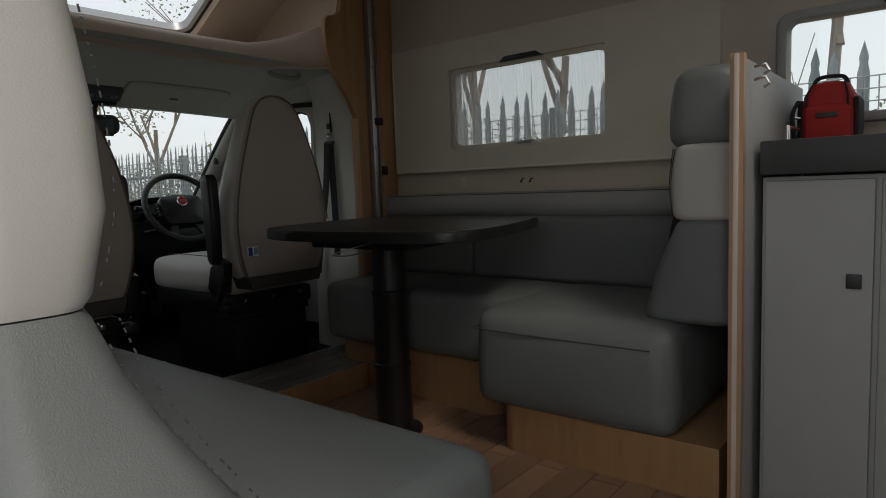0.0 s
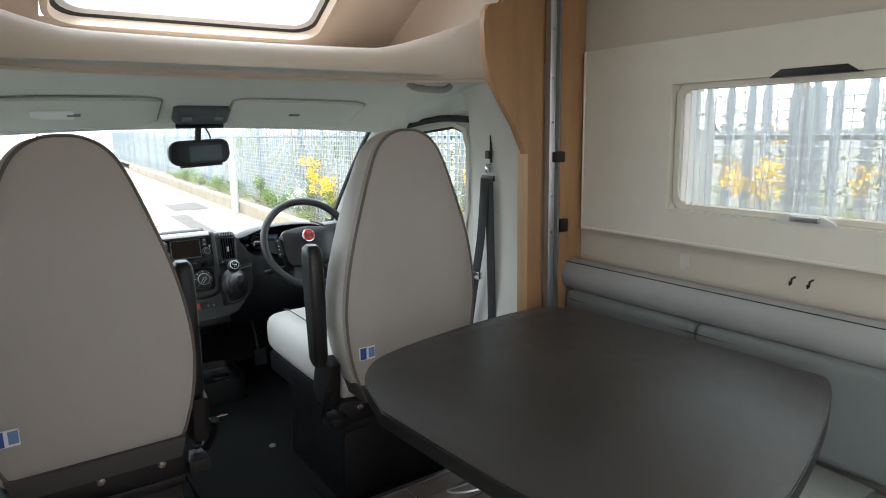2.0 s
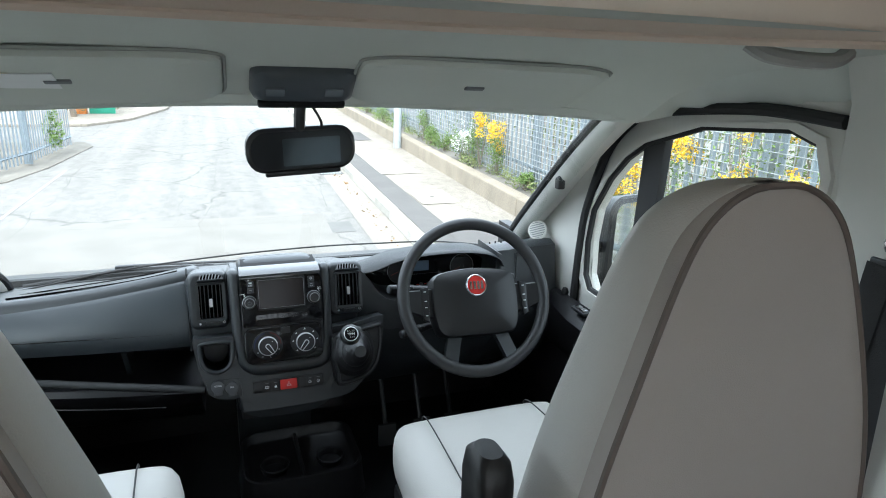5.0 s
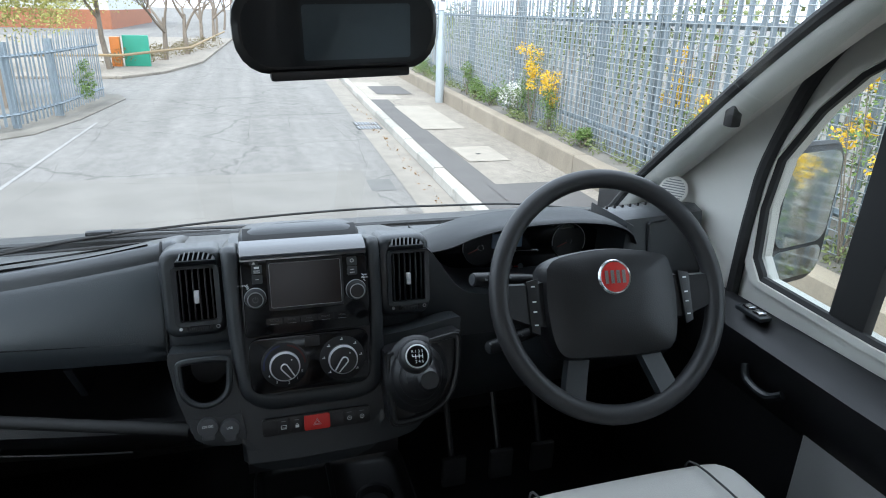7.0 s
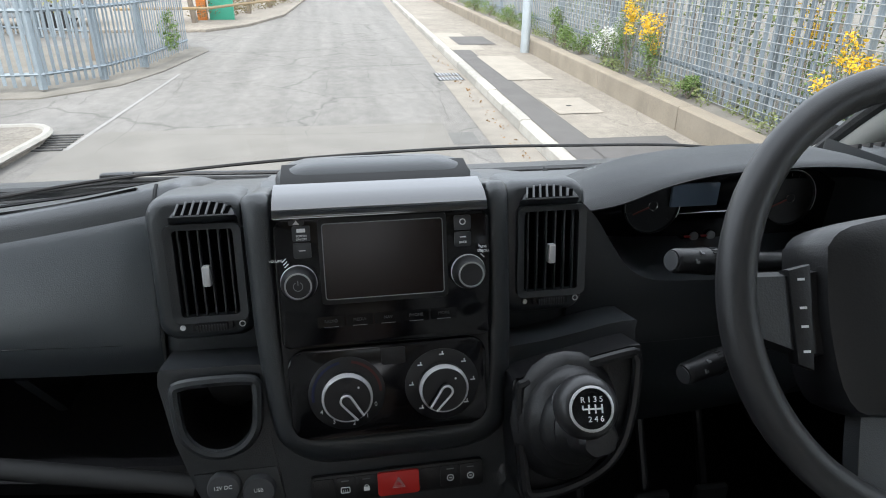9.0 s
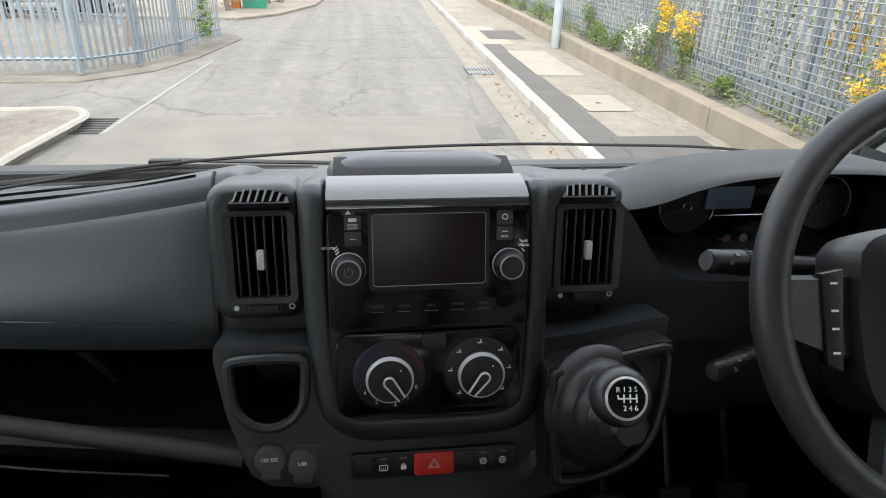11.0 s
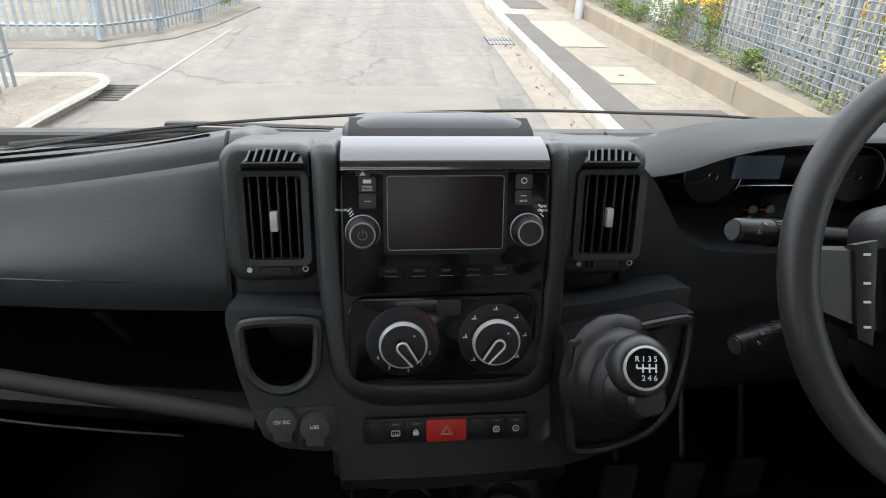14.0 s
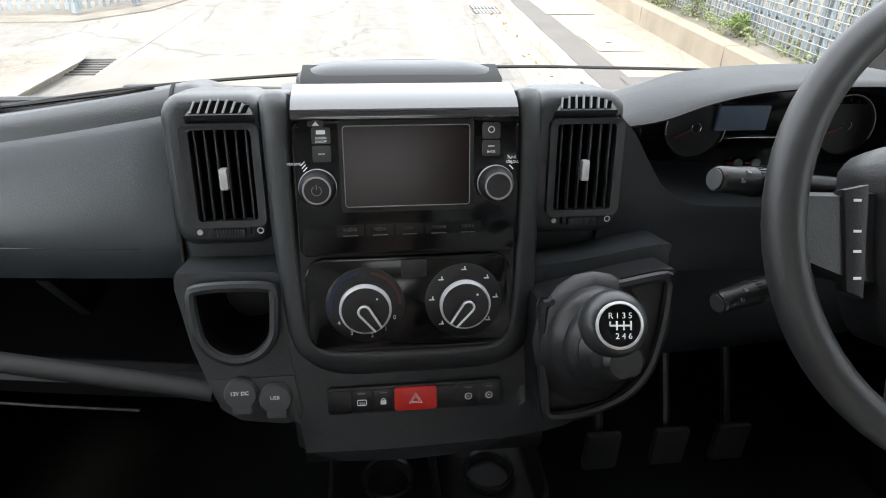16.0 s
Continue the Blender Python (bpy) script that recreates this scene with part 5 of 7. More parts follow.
for x, z, h in ((-0.078, 0.8550, 0.0062), (-0.074, 0.8445, 0.0145), (-0.074, 0.829, 0.0145), (0.079, 0.8465, 0.0145), (0.079, 0.831, 0.0145)):
    b_ = part("button", plate(0.0165 if h > 0.01 else 0.014, h, 0.002, x, z, 0.019, 0.0215, 0.0008), mat("button_grey", (0.03, 0.032, 0.035), 0.35), rd)
part("button_mark", prism([(-0.003, -0.002), (0.003, -0.002), (0.0, 0.002)], "z", 0.0214, 0.0218, m=face(-0.078, 0.8550)), M_WHITE, rd)
part("button_mark", plate(0.008, 0.0035, 0.0005, -0.074, 0.8475, 0.0213, 0.0218), M_WHITE, rd)
part("button_mark", tube([tuple(face(0.079, 0.8475, 0.0216) @ Vector((0.0028 * math.cos(a * 0.785), 0.0028 * math.sin(a * 0.785), 0))) for a in range(8)], 0.0005, 5, closed=True), M_WHITE, rd)
part("button_mark", plate(0.006, 0.0008, 0.0003, 0.079, 0.833, 0.0213, 0.0218), M_WHITE, rd)
part("button_mark", plate(0.006, 0.0006, 0.0002, -0.074, 0.829, 0.0213, 0.0218), M_WHITE, rd)
words("SCREEN", 0.0028, face(-0.074, 0.8425, 0.0218), M_WHITE, rd)
words("ON/OFF", 0.0028, face(-0.074, 0.8395, 0.0218), M_WHITE, rd)
words("BACK", 0.003, face(0.079, 0.828, 0.0218), M_WHITE, rd)
words("VOLUME", 0.0032, face(-0.099, 0.8205, 0.0204), M_WHITE, rd)
words("TUNE", 0.0034, face(0.0985, 0.8225, 0.0204), M_WHITE, rd)
words("SCROLL", 0.0034, face(0.0995, 0.8185, 0.0204), M_WHITE, rd)
for i, w_ in enumerate(("RADIO", "MEDIA", "NAV", "PHONE", "MORE")):
    x = -0.052 + i * 0.0275
    part("soft_key", plate(0.0255, 0.011, 0.001, x, 0.760, 0.0195, 0.0203), M_GLOSS, rd, smooth=False)
    words(w_, 0.0042, face(x, 0.7605, 0.0206), mat("faint_print", (0.05, 0.051, 0.053), 0.5), rd)
    part("key_line", plate(0.014, 0.0005, 0.0002, x, 0.755, 0.0202, 0.0206), M_DIM, rd)

# heater dials
for x, spin in ((-0.041, 35), (0.054, -38)):
    dl = thing("heater_dial", (x, -0.03, 0.688), "round heater dial with chrome ring and white pointer", "dial", "heater dials")
    part("back_plate", disc([(0.041, 0), (0.041, 0.0025), (0.039, 0.004), (0.0005, 0.004)], x, 0.688, 0.0195, 40), M_BLACK, dl)
    part("knob", disc([(0.0265, 0), (0.0262, 0.012), (0.0235, 0.016), (0.0005, 0.0165)], x, 0.688, 0.023, 40), M_BLACK, dl)
    part("ring", disc([(0.0268, 0.009), (0.0268, 0.0125), (0.0248, 0.0158), (0.0240, 0.0150)], x, 0.688, 0.023, 40), M_SILVER, dl, "chrome ring")
    ptr = [(0.006 * math.cos(radians(a)), 0.006 * math.sin(radians(a)) + 0.002) for a in range(0, 181, 20)] + [(-0.0038, -0.022), (0.0038, -0.022)]
    part("grip", prism([(a * 1.0, b) for a, b in ptr], "z", 0.038, 0.047, 0.001, m=face(x, 0.688, 0.0, spin)), M_BLACK, dl)
    part("pointer", tube([tuple(face(x, 0.688, 0.0472, spin) @ Vector((*p, 0))) for p in [ptr[-1]] + ptr[:-1]], 0.0012, 6), M_SILVER, dl, "bright pointer outline")
    part("index_dot", disc([(0.0012, 0), (0.0012, 0.0006), (0.0001, 0.0006)], x + 0.012, 0.7, 0.0395, 8), M_WHITE, dl)
    if x < 0:
        for k, (c0, c1, mt) in enumerate(((100, 190, mat("dim_blue_arc", (0.008, 0.014, 0.06), 0.5)), (0, 80, mat("dim_red_arc", (0.07, 0.01, 0.008), 0.5)))):
            part("temperature_arc", loft([[tuple(face(x, 0.688, 0.0237) @ Vector((r * math.cos(radians(a)), r * math.sin(radians(a)), 0))) for r in (0.0345, 0.0375)] for a in range(c0, c1 + 1, 10)], close=False), mt, dl)
        for k, a in enumerate((-25, -52, -80, -118, -148)):
            words("01234"[k], 0.0065, face(x + 0.033 * math.cos(radians(a)), 0.688 + 0.033 * math.sin(radians(a)), 0.0242), M_WHITE, dl)
    else:
        for a in (90, 45, 135, 5, 175, -40, -135):
            part("airflow_mark", plate(0.0055, 0.0012, 0.0004, x + 0.034 * math.cos(radians(a)), 0.688 + 0.034 * math.sin(radians(a)), 0.0235, 0.0241), M_WHITE, dl)
            part("airflow_mark", plate(0.0014, 0.004, 0.0004, x + 0.034 * math.cos(radians(a)) + 0.001, 0.688 + 0.034 * math.sin(radians(a)) + 0.0015, 0.0235, 0.0241), M_WHITE, dl)
for ob in [o for o in bpy.data.objects if o.name.startswith("heater_dial")]:
    ob.scale = (0.92, 0.92, 0.92)
part("blank_button", plate(0.024, 0.017, 0.002, 0.006, 0.722, 0.019, 0.0215, 0.001), M_BLACK, cs)

# switch row
for i, x in enumerate((-0.071, -0.049, -0.027, 0.0065, 0.040, 0.062, 0.084)):
    sw = thing("dash_switch", (x, -0.08, 0.58), "red hazard warning switch" if i == 3 else "black dashboard push switch", "switch", "switch row")
    w = 0.0435 if i == 3 else 0.0212
    z = 0.580
    part("cap", plate(w, 0.026 if i == 3 else 0.024, 0.0025, x, z, -0.002, 0.005 if i == 3 else 0.003, 0.0008), M_RED if i == 3 else M_BLACK, sw)
    if i == 3:
        for sc in (0.0075, 0.0045):
            part("triangle_mark", tube([tuple(face(x, z, 0.0053) @ Vector((sc * math.cos(radians(a)), sc * math.sin(radians(a)) - 0.001, 0))) for a in (90, 210, 330)], 0.0005, 5, closed=True), M_WHITE, sw)
    elif i not in (0, 4):
        part("led_bar", plate(0.008, 0.001, 0.0004, x, z + 0.008, 0.0028, 0.0036), M_DIM, sw)
        if i == 2:
            part("symbol", plate(0.006, 0.0045, 0.0008, x, z - 0.003, 0.0028, 0.0035), M_WHITE, sw)
            part("symbol", tube([tuple(face(x, z - 0.001, 0.0032) @ Vector((0.002 * math.cos(radians(a)), 0.0022 * math.sin(radians(a)), 0))) for a in range(0, 181, 30)], 0.0005, 5), M_WHITE, sw)
        elif i == 1:
            part("symbol", tube([tuple(face(x, z - 0.002, 0.0033) @ Vector((a, b, 0))) for a, b in rrect(0.009, 0.006, 0.001, 2)], 0.0005, 5, closed=True), M_WHITE, sw)
            for k in (-0.002, 0, 0.002):
                part("symbol", plate(0.0006, 0.003, 0.0002, x + k, z - 0.003, 0.0028, 0.0036), M_WHITE, sw)
        else:
            part("symbol", tube([tuple(face(x, z - 0.002, 0.0033) @ Vector((0.0035 * math.cos(a * 0.6283), 0.0035 * math.sin(a * 0.6283), 0))) for a in range(10)], 0.0005, 5, closed=True), M_WHITE, sw)
            part("symbol", plate(0.003, 0.0008, 0.0002, x, z - 0.002, 0.0028, 0.0036), M_WHITE, sw)
part("switch_bezel", plate(0.182, 0.030, 0.004, 0.007, 0.580, -0.008, 0.002, 0.001), M_BLACK, cs)
# padded frame round the facia, rolled back over the dash top at both ends
INNER = [(-0.1025, 0.870), (-0.1025, 0.80), (-0.101, 0.736), (-0.097, 0.675), (-0.086, 0.645), (-0.055, 0.639), (0.0, 0.638), (0.058, 0.638), (0.089, 0.643), (0.101, 0.67), (0.107, 0.736), (0.108, 0.80), (0.107, 0.872)]
OUTER = [(-0.130, 0.872), (-0.129, 0.80), (-0.127, 0.737), (-0.120, 0.665), (-0.109, 0.632), (-0.072, 0.609), (0.0, 0.607), (0.085, 0.609), (0.121, 0.628), (0.130, 0.665), (0.132, 0.731), (0.132, 0.80), (0.131, 0.874)]
def on_face(p, off):
    return face(p[0], p[1], off).translation
def rolled(x, k):
    y, z = ((0.20, 0.828), (0.13, 0.848), (0.075, 0.862), (0.040, 0.8705))[k]
    return Vector((x, y, z))
cin = [rolled(-0.1025, k) for k in range(4)] + [on_face(p, 0.012) for p in INNER] + [rolled(0.107, k) for k in (3, 2, 1, 0)]
cout = [rolled(-0.131, k) for k in range(4)] + [on_face(p, 0.004) for p in OUTER] + [rolled(0.132, k) for k in (3, 2, 1, 0)]
cin, cout = smooth_path(cin, 5), smooth_path(cout, 5)
rows_ = []
for i, (a, b) in enumerate(zip(cin, cout)):
    along = (cin[min(i + 1, len(cin) - 1)] - cin[max(i - 1, 0)]).normalized()
    nrm = (b - a).cross(along).normalized()
    nrm = nrm if nrm.dot(Vector((0, -0.8, 0.6))) > 0 else -nrm
    rows_.append([tuple(a.lerp(b, t) + nrm * h) for t, h in ((0.0, -0.016), (0.0, -0.001), (0.05, 0.0015), (0.2, 0.0032), (0.45, 0.0036), (0.7, 0.0025), (0.9, -0.001), (1.0, -0.006), (1.02, -0.03))])
part("padded_frame", loft(rows_, close=False), M_DASH, cs, "rounded padded frame round the facia")
BIG = [(-0.125, 0.705), (-0.118, 0.712), (0.13, 0.712), (0.262, 0.730), (0.272, 0.718), (0.270, 0.69), (0.250, 0.62), (0.20, 0.555), (0.15, 0.528), (0.0, 0.520), (-0.10, 0.522), (-0.110, 0.53), (-0.118, 0.62)]
big_ = [(q.x, q.y) for q in smooth_path([(a, b, 0) for a, b in BIG + [BIG[0]]], 4)[:-1]]
part("lower_shell", prism([(a, (b - 0.63) / 0.97) for a, b in big_], "z", -0.17, -0.003, 0.016, m=face(0, 0.63), seg=3), M_DASH, cs, "swept lower console shell")
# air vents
# near-black colour stands in for the shade deep inside vents and slots
M_SLOT_SHADE = mat("slot_shade_black", (0.0015, 0.0015, 0.0016), 0.95, vary=0.1, spec=0.03)
# paler than the dash: sky light catching the rib edges, put into colour
M_RIB_GLINT = mat("rib_glint_grey", (0.16, 0.165, 0.17), 0.4, vary=0.05)


def vent(x, z, w, h, mtx, slats, tab=True):
    v = thing("air_vent", tuple(mtx.translation), "black slatted dashboard air vent", "vent", "dashboard vents")
    rim = [(a, b) for a, b in rrect(w + 0.016, h + 0.012, 0.008)]
    inn = [(a, b) for a, b in rrect(w, h, 0.004)]
    part("rim", loft([[(a, b, -0.03) for a, b in inn], [(a, b, 0.004) for a, b in inn], [(a, b, 0.006) for a, b in rim], [(a, b, -0.005) for a, b in rim]], caps=False, m=mtx), M_DASH, v)
    # shallow back plate, coloured as the shade of a deep duct
    part("throat", box(-w / 2, w / 2, -h / 2, h / 2, -0.0085, -0.0065, m=mtx), M_SLOT_SHADE, v)
    for i in range(slats):
        xx = -w / 2 + w * (i + 0.5) / slats
        part("slat", box(xx - 0.0011, xx + 0.0011, -h / 2, h / 2, -0.006, 0.001, 0.0006, 1, m=mtx), M_DASH, v)
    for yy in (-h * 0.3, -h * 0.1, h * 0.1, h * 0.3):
        part("rear_slat", box(-w / 2, w / 2, yy - 0.001, yy + 0.001, -0.0066, -0.0055, m=mtx), M_SLOT_SHADE, v)
    if tab:
        part("slider", box(-0.004, 0.004, -0.013, 0.008, -0.002, 0.008, 0.002, m=mtx), M_SILVER, v, "bright slider tab")
    return v


for x, vw, px in ((-0.171, 0.057, -0.177), (0.186, 0.061, 0.179)):
    vm = pose(x, 0.030, 0.796, 80)
    part("vent_pod", loft([[(a + e * (x - px), b - 0.001 * e, h) for a, b in rrect(w, d, r_)] for h, w, d, r_, e in ((-0.07, 0.098, 0.150, 0.02, 0), (-0.014, 0.098, 0.150, 0.02, 0), (-0.006, 0.096, 0.147, 0.02, 0), (-0.001, 0.091, 0.142, 0.02, 0), (0.002, 0.084, 0.134, 0.02, 0), (0.003, 0.078, 0.124, 0.015, 0), (0.0032, vw + 0.006, 0.094, 0.006, 1), (-0.03, vw + 0.006, 0.094, 0.006, 1))], caps=False, m=pose(px, 0.032, 0.797, 80)), M_DASH, db)
    v = vent(x, 0.79, vw, 0.089, vm @ pose(0, 0, 0.003), 6)
    part("thumbwheel_slot", box(-0.02, 0.02, -0.060, -0.051, 0.0, 0.0065, 0.001, m=vm), M_BLACK, v)
    vm = vm @ pose(0, 0.004, -0.003)
    wb = part("thumbwheel", box(-0.016, 0.016, -0.0635, -0.0555, 0.006, 0.015, 0.003, m=vm), M_BLACK, v)
    for k in range(-5, 6):
        part("rib", box(k * 0.0028 - 0.0006, k * 0.0028 + 0.0006, -0.063, -0.056, 0.014, 0.0157, m=vm), M_DASH, wb)
    part("mark", lathe([(0.0028, 0.004), (0.0028, 0.0056), (0.0002, 0.0056)], 12, m=vm @ pose(-0.029, -0.0595, 0.004)), M_WHITE, v)
    part("mark", tube([tuple(vm @ Vector((0.029 + 0.0028 * math.cos(a * 0.5236), -0.0595 + 0.0028 * math.sin(a * 0.5236), 0.0088))) for a in range(12)], 0.0007, 5, closed=True), M_WHITE, v)
    # curved demister grille above
    tg = thing("demister_grille", (x, 0.07, 0.9), "small ribbed demister grille on the dash top", "vent", "demister grilles")
    tm = pose(px + (0.008 if x < 0 else 0.004), 0.040, 0.8600, 36) @ Matrix.Scale(0.72, 4)
    dome = [(-0.040, -0.013), (0.040, -0.013), (0.037, -0.004), (0.027, 0.006), (0.012, 0.0125), (-0.004, 0.013), (-0.022, 0.006), (-0.034, -0.004)]
    part("plate", loft([[(a * k, b * k, h) for a, b in dome] for h, k in ((-0.02, 1.12), (-0.001, 1.12), (0.0015, 1.06), (0.002, 0.9))], m=tm), M_DASH, tg)
    for k in range(7):
        a = -0.031 + k * 0.0103
        top = 0.0105 * (1 - ((a + 0.006) / 0.04) ** 2) - 0.001
        # each slot is a raised plate with its inner shade painted on
        part("slot", prism([(a - 0.0035, -0.0115), (a + 0.0032, -0.0115), (a + 0.0032 + 0.004, top), (a - 0.0025 + 0.004, top)], "z", 0.0, 0.0028, m=tm), M_SLOT_SHADE, tg, smooth=False)
        part("rib", tube([tuple(tm @ Vector((a - 0.0048, -0.0122, 0.003))), tuple(tm @ Vector((a - 0.0048 + 0.0042, top + 0.001, 0.003)))], 0.0011, 6), M_RIB_GLINT, tg)
vent(0.80, 0.79, 0.10, 0.075, pose(0.80, 0.135, 0.79, 84, 0, 14), 8, False)
vent(-0.79, 0.83, 0.10, 0.06, pose(-0.79, 0.155, 0.79, 80, 0, -16), 8, False)
tg = thing("demister_grille", (0.76, 0.22, 0.9), "ribbed demister grille beside the instrument hood", "vent", "demister grilles")
for k in range(6):
    part("slot", box(-0.0025, 0.0025, -0.02, 0.02, -0.004, 0.006, 0.001, m=pose(0.70 + k * 0.022, 0.225 + 0.003 * k, 0.835, -18, 0, -25)), M_BLACK, tg)

# cup holder and sockets
ch = thing("cup_holder", (-0.19, -0.03, 0.65), "charcoal moulded cup holder pocket", "cup holder")
cm = pose(-0.172, -0.04, 0.655, 76) @ pose(0, 0, -0.011)
D = [(0.052 * math.cos(radians(a)), 0.058 * math.sin(radians(a)) - 0.012) for a in range(180, 361, 15)] + [(0.054, 0.03), (0.046, 0.042), (0.0, 0.045), (-0.046, 0.042), (-0.054, 0.03)]
D = [(a * 0.72 + 0.005, b * 0.67 + 0.023) for a, b in D]
D = [(q[0], q[1]) for q in smooth_path([(a, b, 0) for a, b in D + [D[0]]], 3)[:-1]]
big = [(-0.051, 0.058), (-0.047, 0.066), (0.046, 0.064), (0.053, 0.057), (0.053, -0.02), (0.063, -0.085), (0.060, -0.098), (0.045, -0.101), (0.0, -0.094), (-0.020, -0.079), (-0.040, -0.01)]


def ray_out(p, poly):
    """Where the ray from 0 through p leaves the outline."""
    best = 1.0
    for (ax, ay), (bx, by) in zip(poly, poly[1:] + poly[:1]):
        den = p[0] * (by - ay) - p[1] * (bx - ax)
        if abs(den) > 1e-9:
            t = (ax * (by - ay) - ay * (bx - ax)) / den
            u = (ax * p[1] - ay * p[0]) / den
            if t > 0 and -1e-6 <= u <= 1 + 1e-6:
                best = max(best, t)
    return (p[0] * best, p[1] * best)


OUT = [ray_out(p, big) for p in D]
part("plate", loft([[(a, b, 0.010) for a, b in D], [(a, b, 0.010) for a, b in OUT], [(a * 1.01, b * 1.01, 0.002) for a, b in OUT], [(a, b, -0.13) for a, b in OUT]], caps=False, m=cm), M_DASH, ch)
part("pocket_rim", tube([tuple(cm @ Vector((a, b, 0.017))) for a, b in D], 0.0055, 8, closed=True), M_DASH, ch)
part("pocket_wall", loft([[(a, b, 0.02) for a, b in D], [(a * 0.9, b * 0.9, -0.05) for a, b in D], [(a * 0.8, b * 0.8, -0.09) for a, b in D], [(0, 0, -0.0901) for a, b in D]], caps=False, m=cm), M_BLACK, ch, "deep black pocket")
part("socket_plate", prism([(-0.026, -0.046), (0.056, -0.046), (0.0625, -0.085), (0.0595, -0.0975), (0.045, -0.1005), (0.0, -0.0935), (-0.0195, -0.078)], "z", -0.02, 0.0115, 0.002, m=cm), M_DASH, ch)
for nm, xx, yy, txt in (("power_socket_cap", 0.003, -0.061, "12V DC"), ("usb_socket_cap", 0.037, -0.068, "USB")):
    sc = thing(nm, tuple(cm @ Vector((xx, yy, 0.012))), "grey rubber-capped dashboard socket", "socket", "dashboard sockets")
    part("cap", lathe([(0.0165, 0.010), (0.0165, 0.016), (0.015, 0.0195), (0.0005, 0.0205)], 28, m=cm @ pose(xx, yy, 0)), mat("dark_grey_cap", (0.06, 0.062, 0.066), 0.5), sc)
    part("tab", box(-0.010, 0.010, -0.022, -0.008, 0.012, 0.019, 0.003, m=cm @ pose(xx, yy, 0)), mat("dark_grey_tab", (0.07, 0.072, 0.076), 0.5), sc)
    words(txt, 0.0055, cm @ pose(xx, yy + 0.003, 0.0212), M_WHITE, sc)

# gear lever
gl_ = thing("gear_lever", (0.17, -0.1, 0.66), "black leather gear lever with chrome-ringed knob", "gear lever")
gm = pose(0.180, -0.075, 0.665, 74)
gsh = [(-0.054, -0.085), (-0.046, -0.094), (-0.01, -0.092), (0.035, -0.075), (0.062, -0.045), (0.075, 0.0), (0.080, 0.045), (0.078, 0.058), (0.066, 0.062), (-0.03, 0.044), (-0.052, 0.038), (-0.058, 0.030), (-0.058, -0.03)]
gsh = [(q.x, q.y) for q in smooth_path([(a, b, 0) for a, b in gsh + [gsh[0]]], 4)[:-1]]
part("plate", prism(gsh, "z", -0.16, 0.006, 0.006, m=gm), M_BLACK, gl_)
part("bezel", tube([tuple(gm @ Vector((a * 0.9, b * 0.9, 0.011))) for a, b in gsh], 0.0055, 8, closed=True), M_BLACK, gl_)
boot = []
for i in range(17):
    t = i / 16
    r = 0.043 * (1 - t) ** 1.6 + 0.017 + 0.0022 * math.sin(i * 2.2)
    c = Vector((-0.005 + 0.002 * t, -0.005 + 0.012 * t, 0.008 + 0.085 * t))
    boot.append([tuple(gm @ (c + Vector((r * math.cos(k * 0.3142) * 0.95, r * math.sin(k * 0.3142) * (1.15 - 0.2 * t), 0.002 * math.sin(k * 1.7 + i))))) for k in range(20)])
part("boot", loft(boot), mat("black_boot_leather", (0.018, 0.018, 0.019), 0.42, vary=0.15, scale=20, grain=0.12, grain_scale=500), gl_, "creased leather boot")
gk = pose(0.146, -0.185, 0.757, 58, 0, -4) @ Matrix.Scale(0.86, 4)
part("collar", lathe([(0.020, -0.04), (0.021, -0.03), (0.018, -0.022), (0.016, -0.02)], 24, m=gk), M_ALU, gl_)
part("knob", lathe([(0.012, -0.03), (0.020, -0.024), (0.027, -0.010), (0.0300, 0.002), (0.0290, 0.011), (0.0255, 0.0175), (0.0208, 0.0212), (0.0005, 0.022)], 32, m=gk), mat("black_knob_leather", (0.02, 0.02, 0.021), 0.38, grain=0.08, grain_scale=600), gl_)
gk = gk @ pose(0, 0, 0.003) @ Matrix.Scale(0.87, 4)
part("ring", lathe([(0.0235, 0.0195), (0.0238, 0.0225), (0.0215, 0.0238), (0.0208, 0.0225)], 36, m=gk), M_SILVER, gl_, "chrome ring")
part("cap", lathe([(0.0212, 0.0215), (0.0205, 0.0232), (0.0005, 0.0238)], 32, m=gk), M_GLOSS, gl_)
words("R 1 3 5", 0.0082, gk @ pose(0, 0.0095, 0.0242), M_WHITE, gl_)
words("2 4 6", 0.0082, gk @ pose(0.0035, -0.0105, 0.0242), M_WHITE, gl_)
for a, b in (((-0.010, 0.0), (0.0105, 0.0)), ((-0.010, 0.0), (-0.010, 0.004)), ((-0.0035, -0.0045), (-0.0035, 0.0045)), ((0.0035, -0.0045), (0.0035, 0.0045)), ((0.0105, -0.0045), (0.0105, 0.0045))):
    part("gate_line", tube([tuple(gk @ Vector((*a, 0.0243))), tuple(gk @ Vector((*b, 0.0243)))], 0.0007, 5), M_WHITE, gl_)

# instrument binnacle
ib = thing("instrument_cluster", (0.44, 0.08, 0.85), "hooded instrument cluster with two dials and lcd", "instrument cluster")
LIP = [(0.212, 0.832), (0.245, 0.834), (0.277, 0.840), (0.32, 0.855), (0.373, 0.866), (0.44, 0.871), (0.52, 0.871), (0.59, 0.864), (0.635, 0.851), (0.660, 0.834), (0.668, 0.818)]
CREST = [(0.212, 0.830), (0.254, 0.843), (0.317, 0.857), (0.383, 0.866), (0.452, 0.870), (0.54, 0.870), (0.60, 0.864), (0.64, 0.851), (0.662, 0.835), (0.669, 0.819)]
def along_x(pts, x):
    fine = smooth_path([(a, 0, b) for a, b in pts], 8)
    return float(np.interp(x, [q.x for q in fine], [q.z for q in fine]))
hood = []
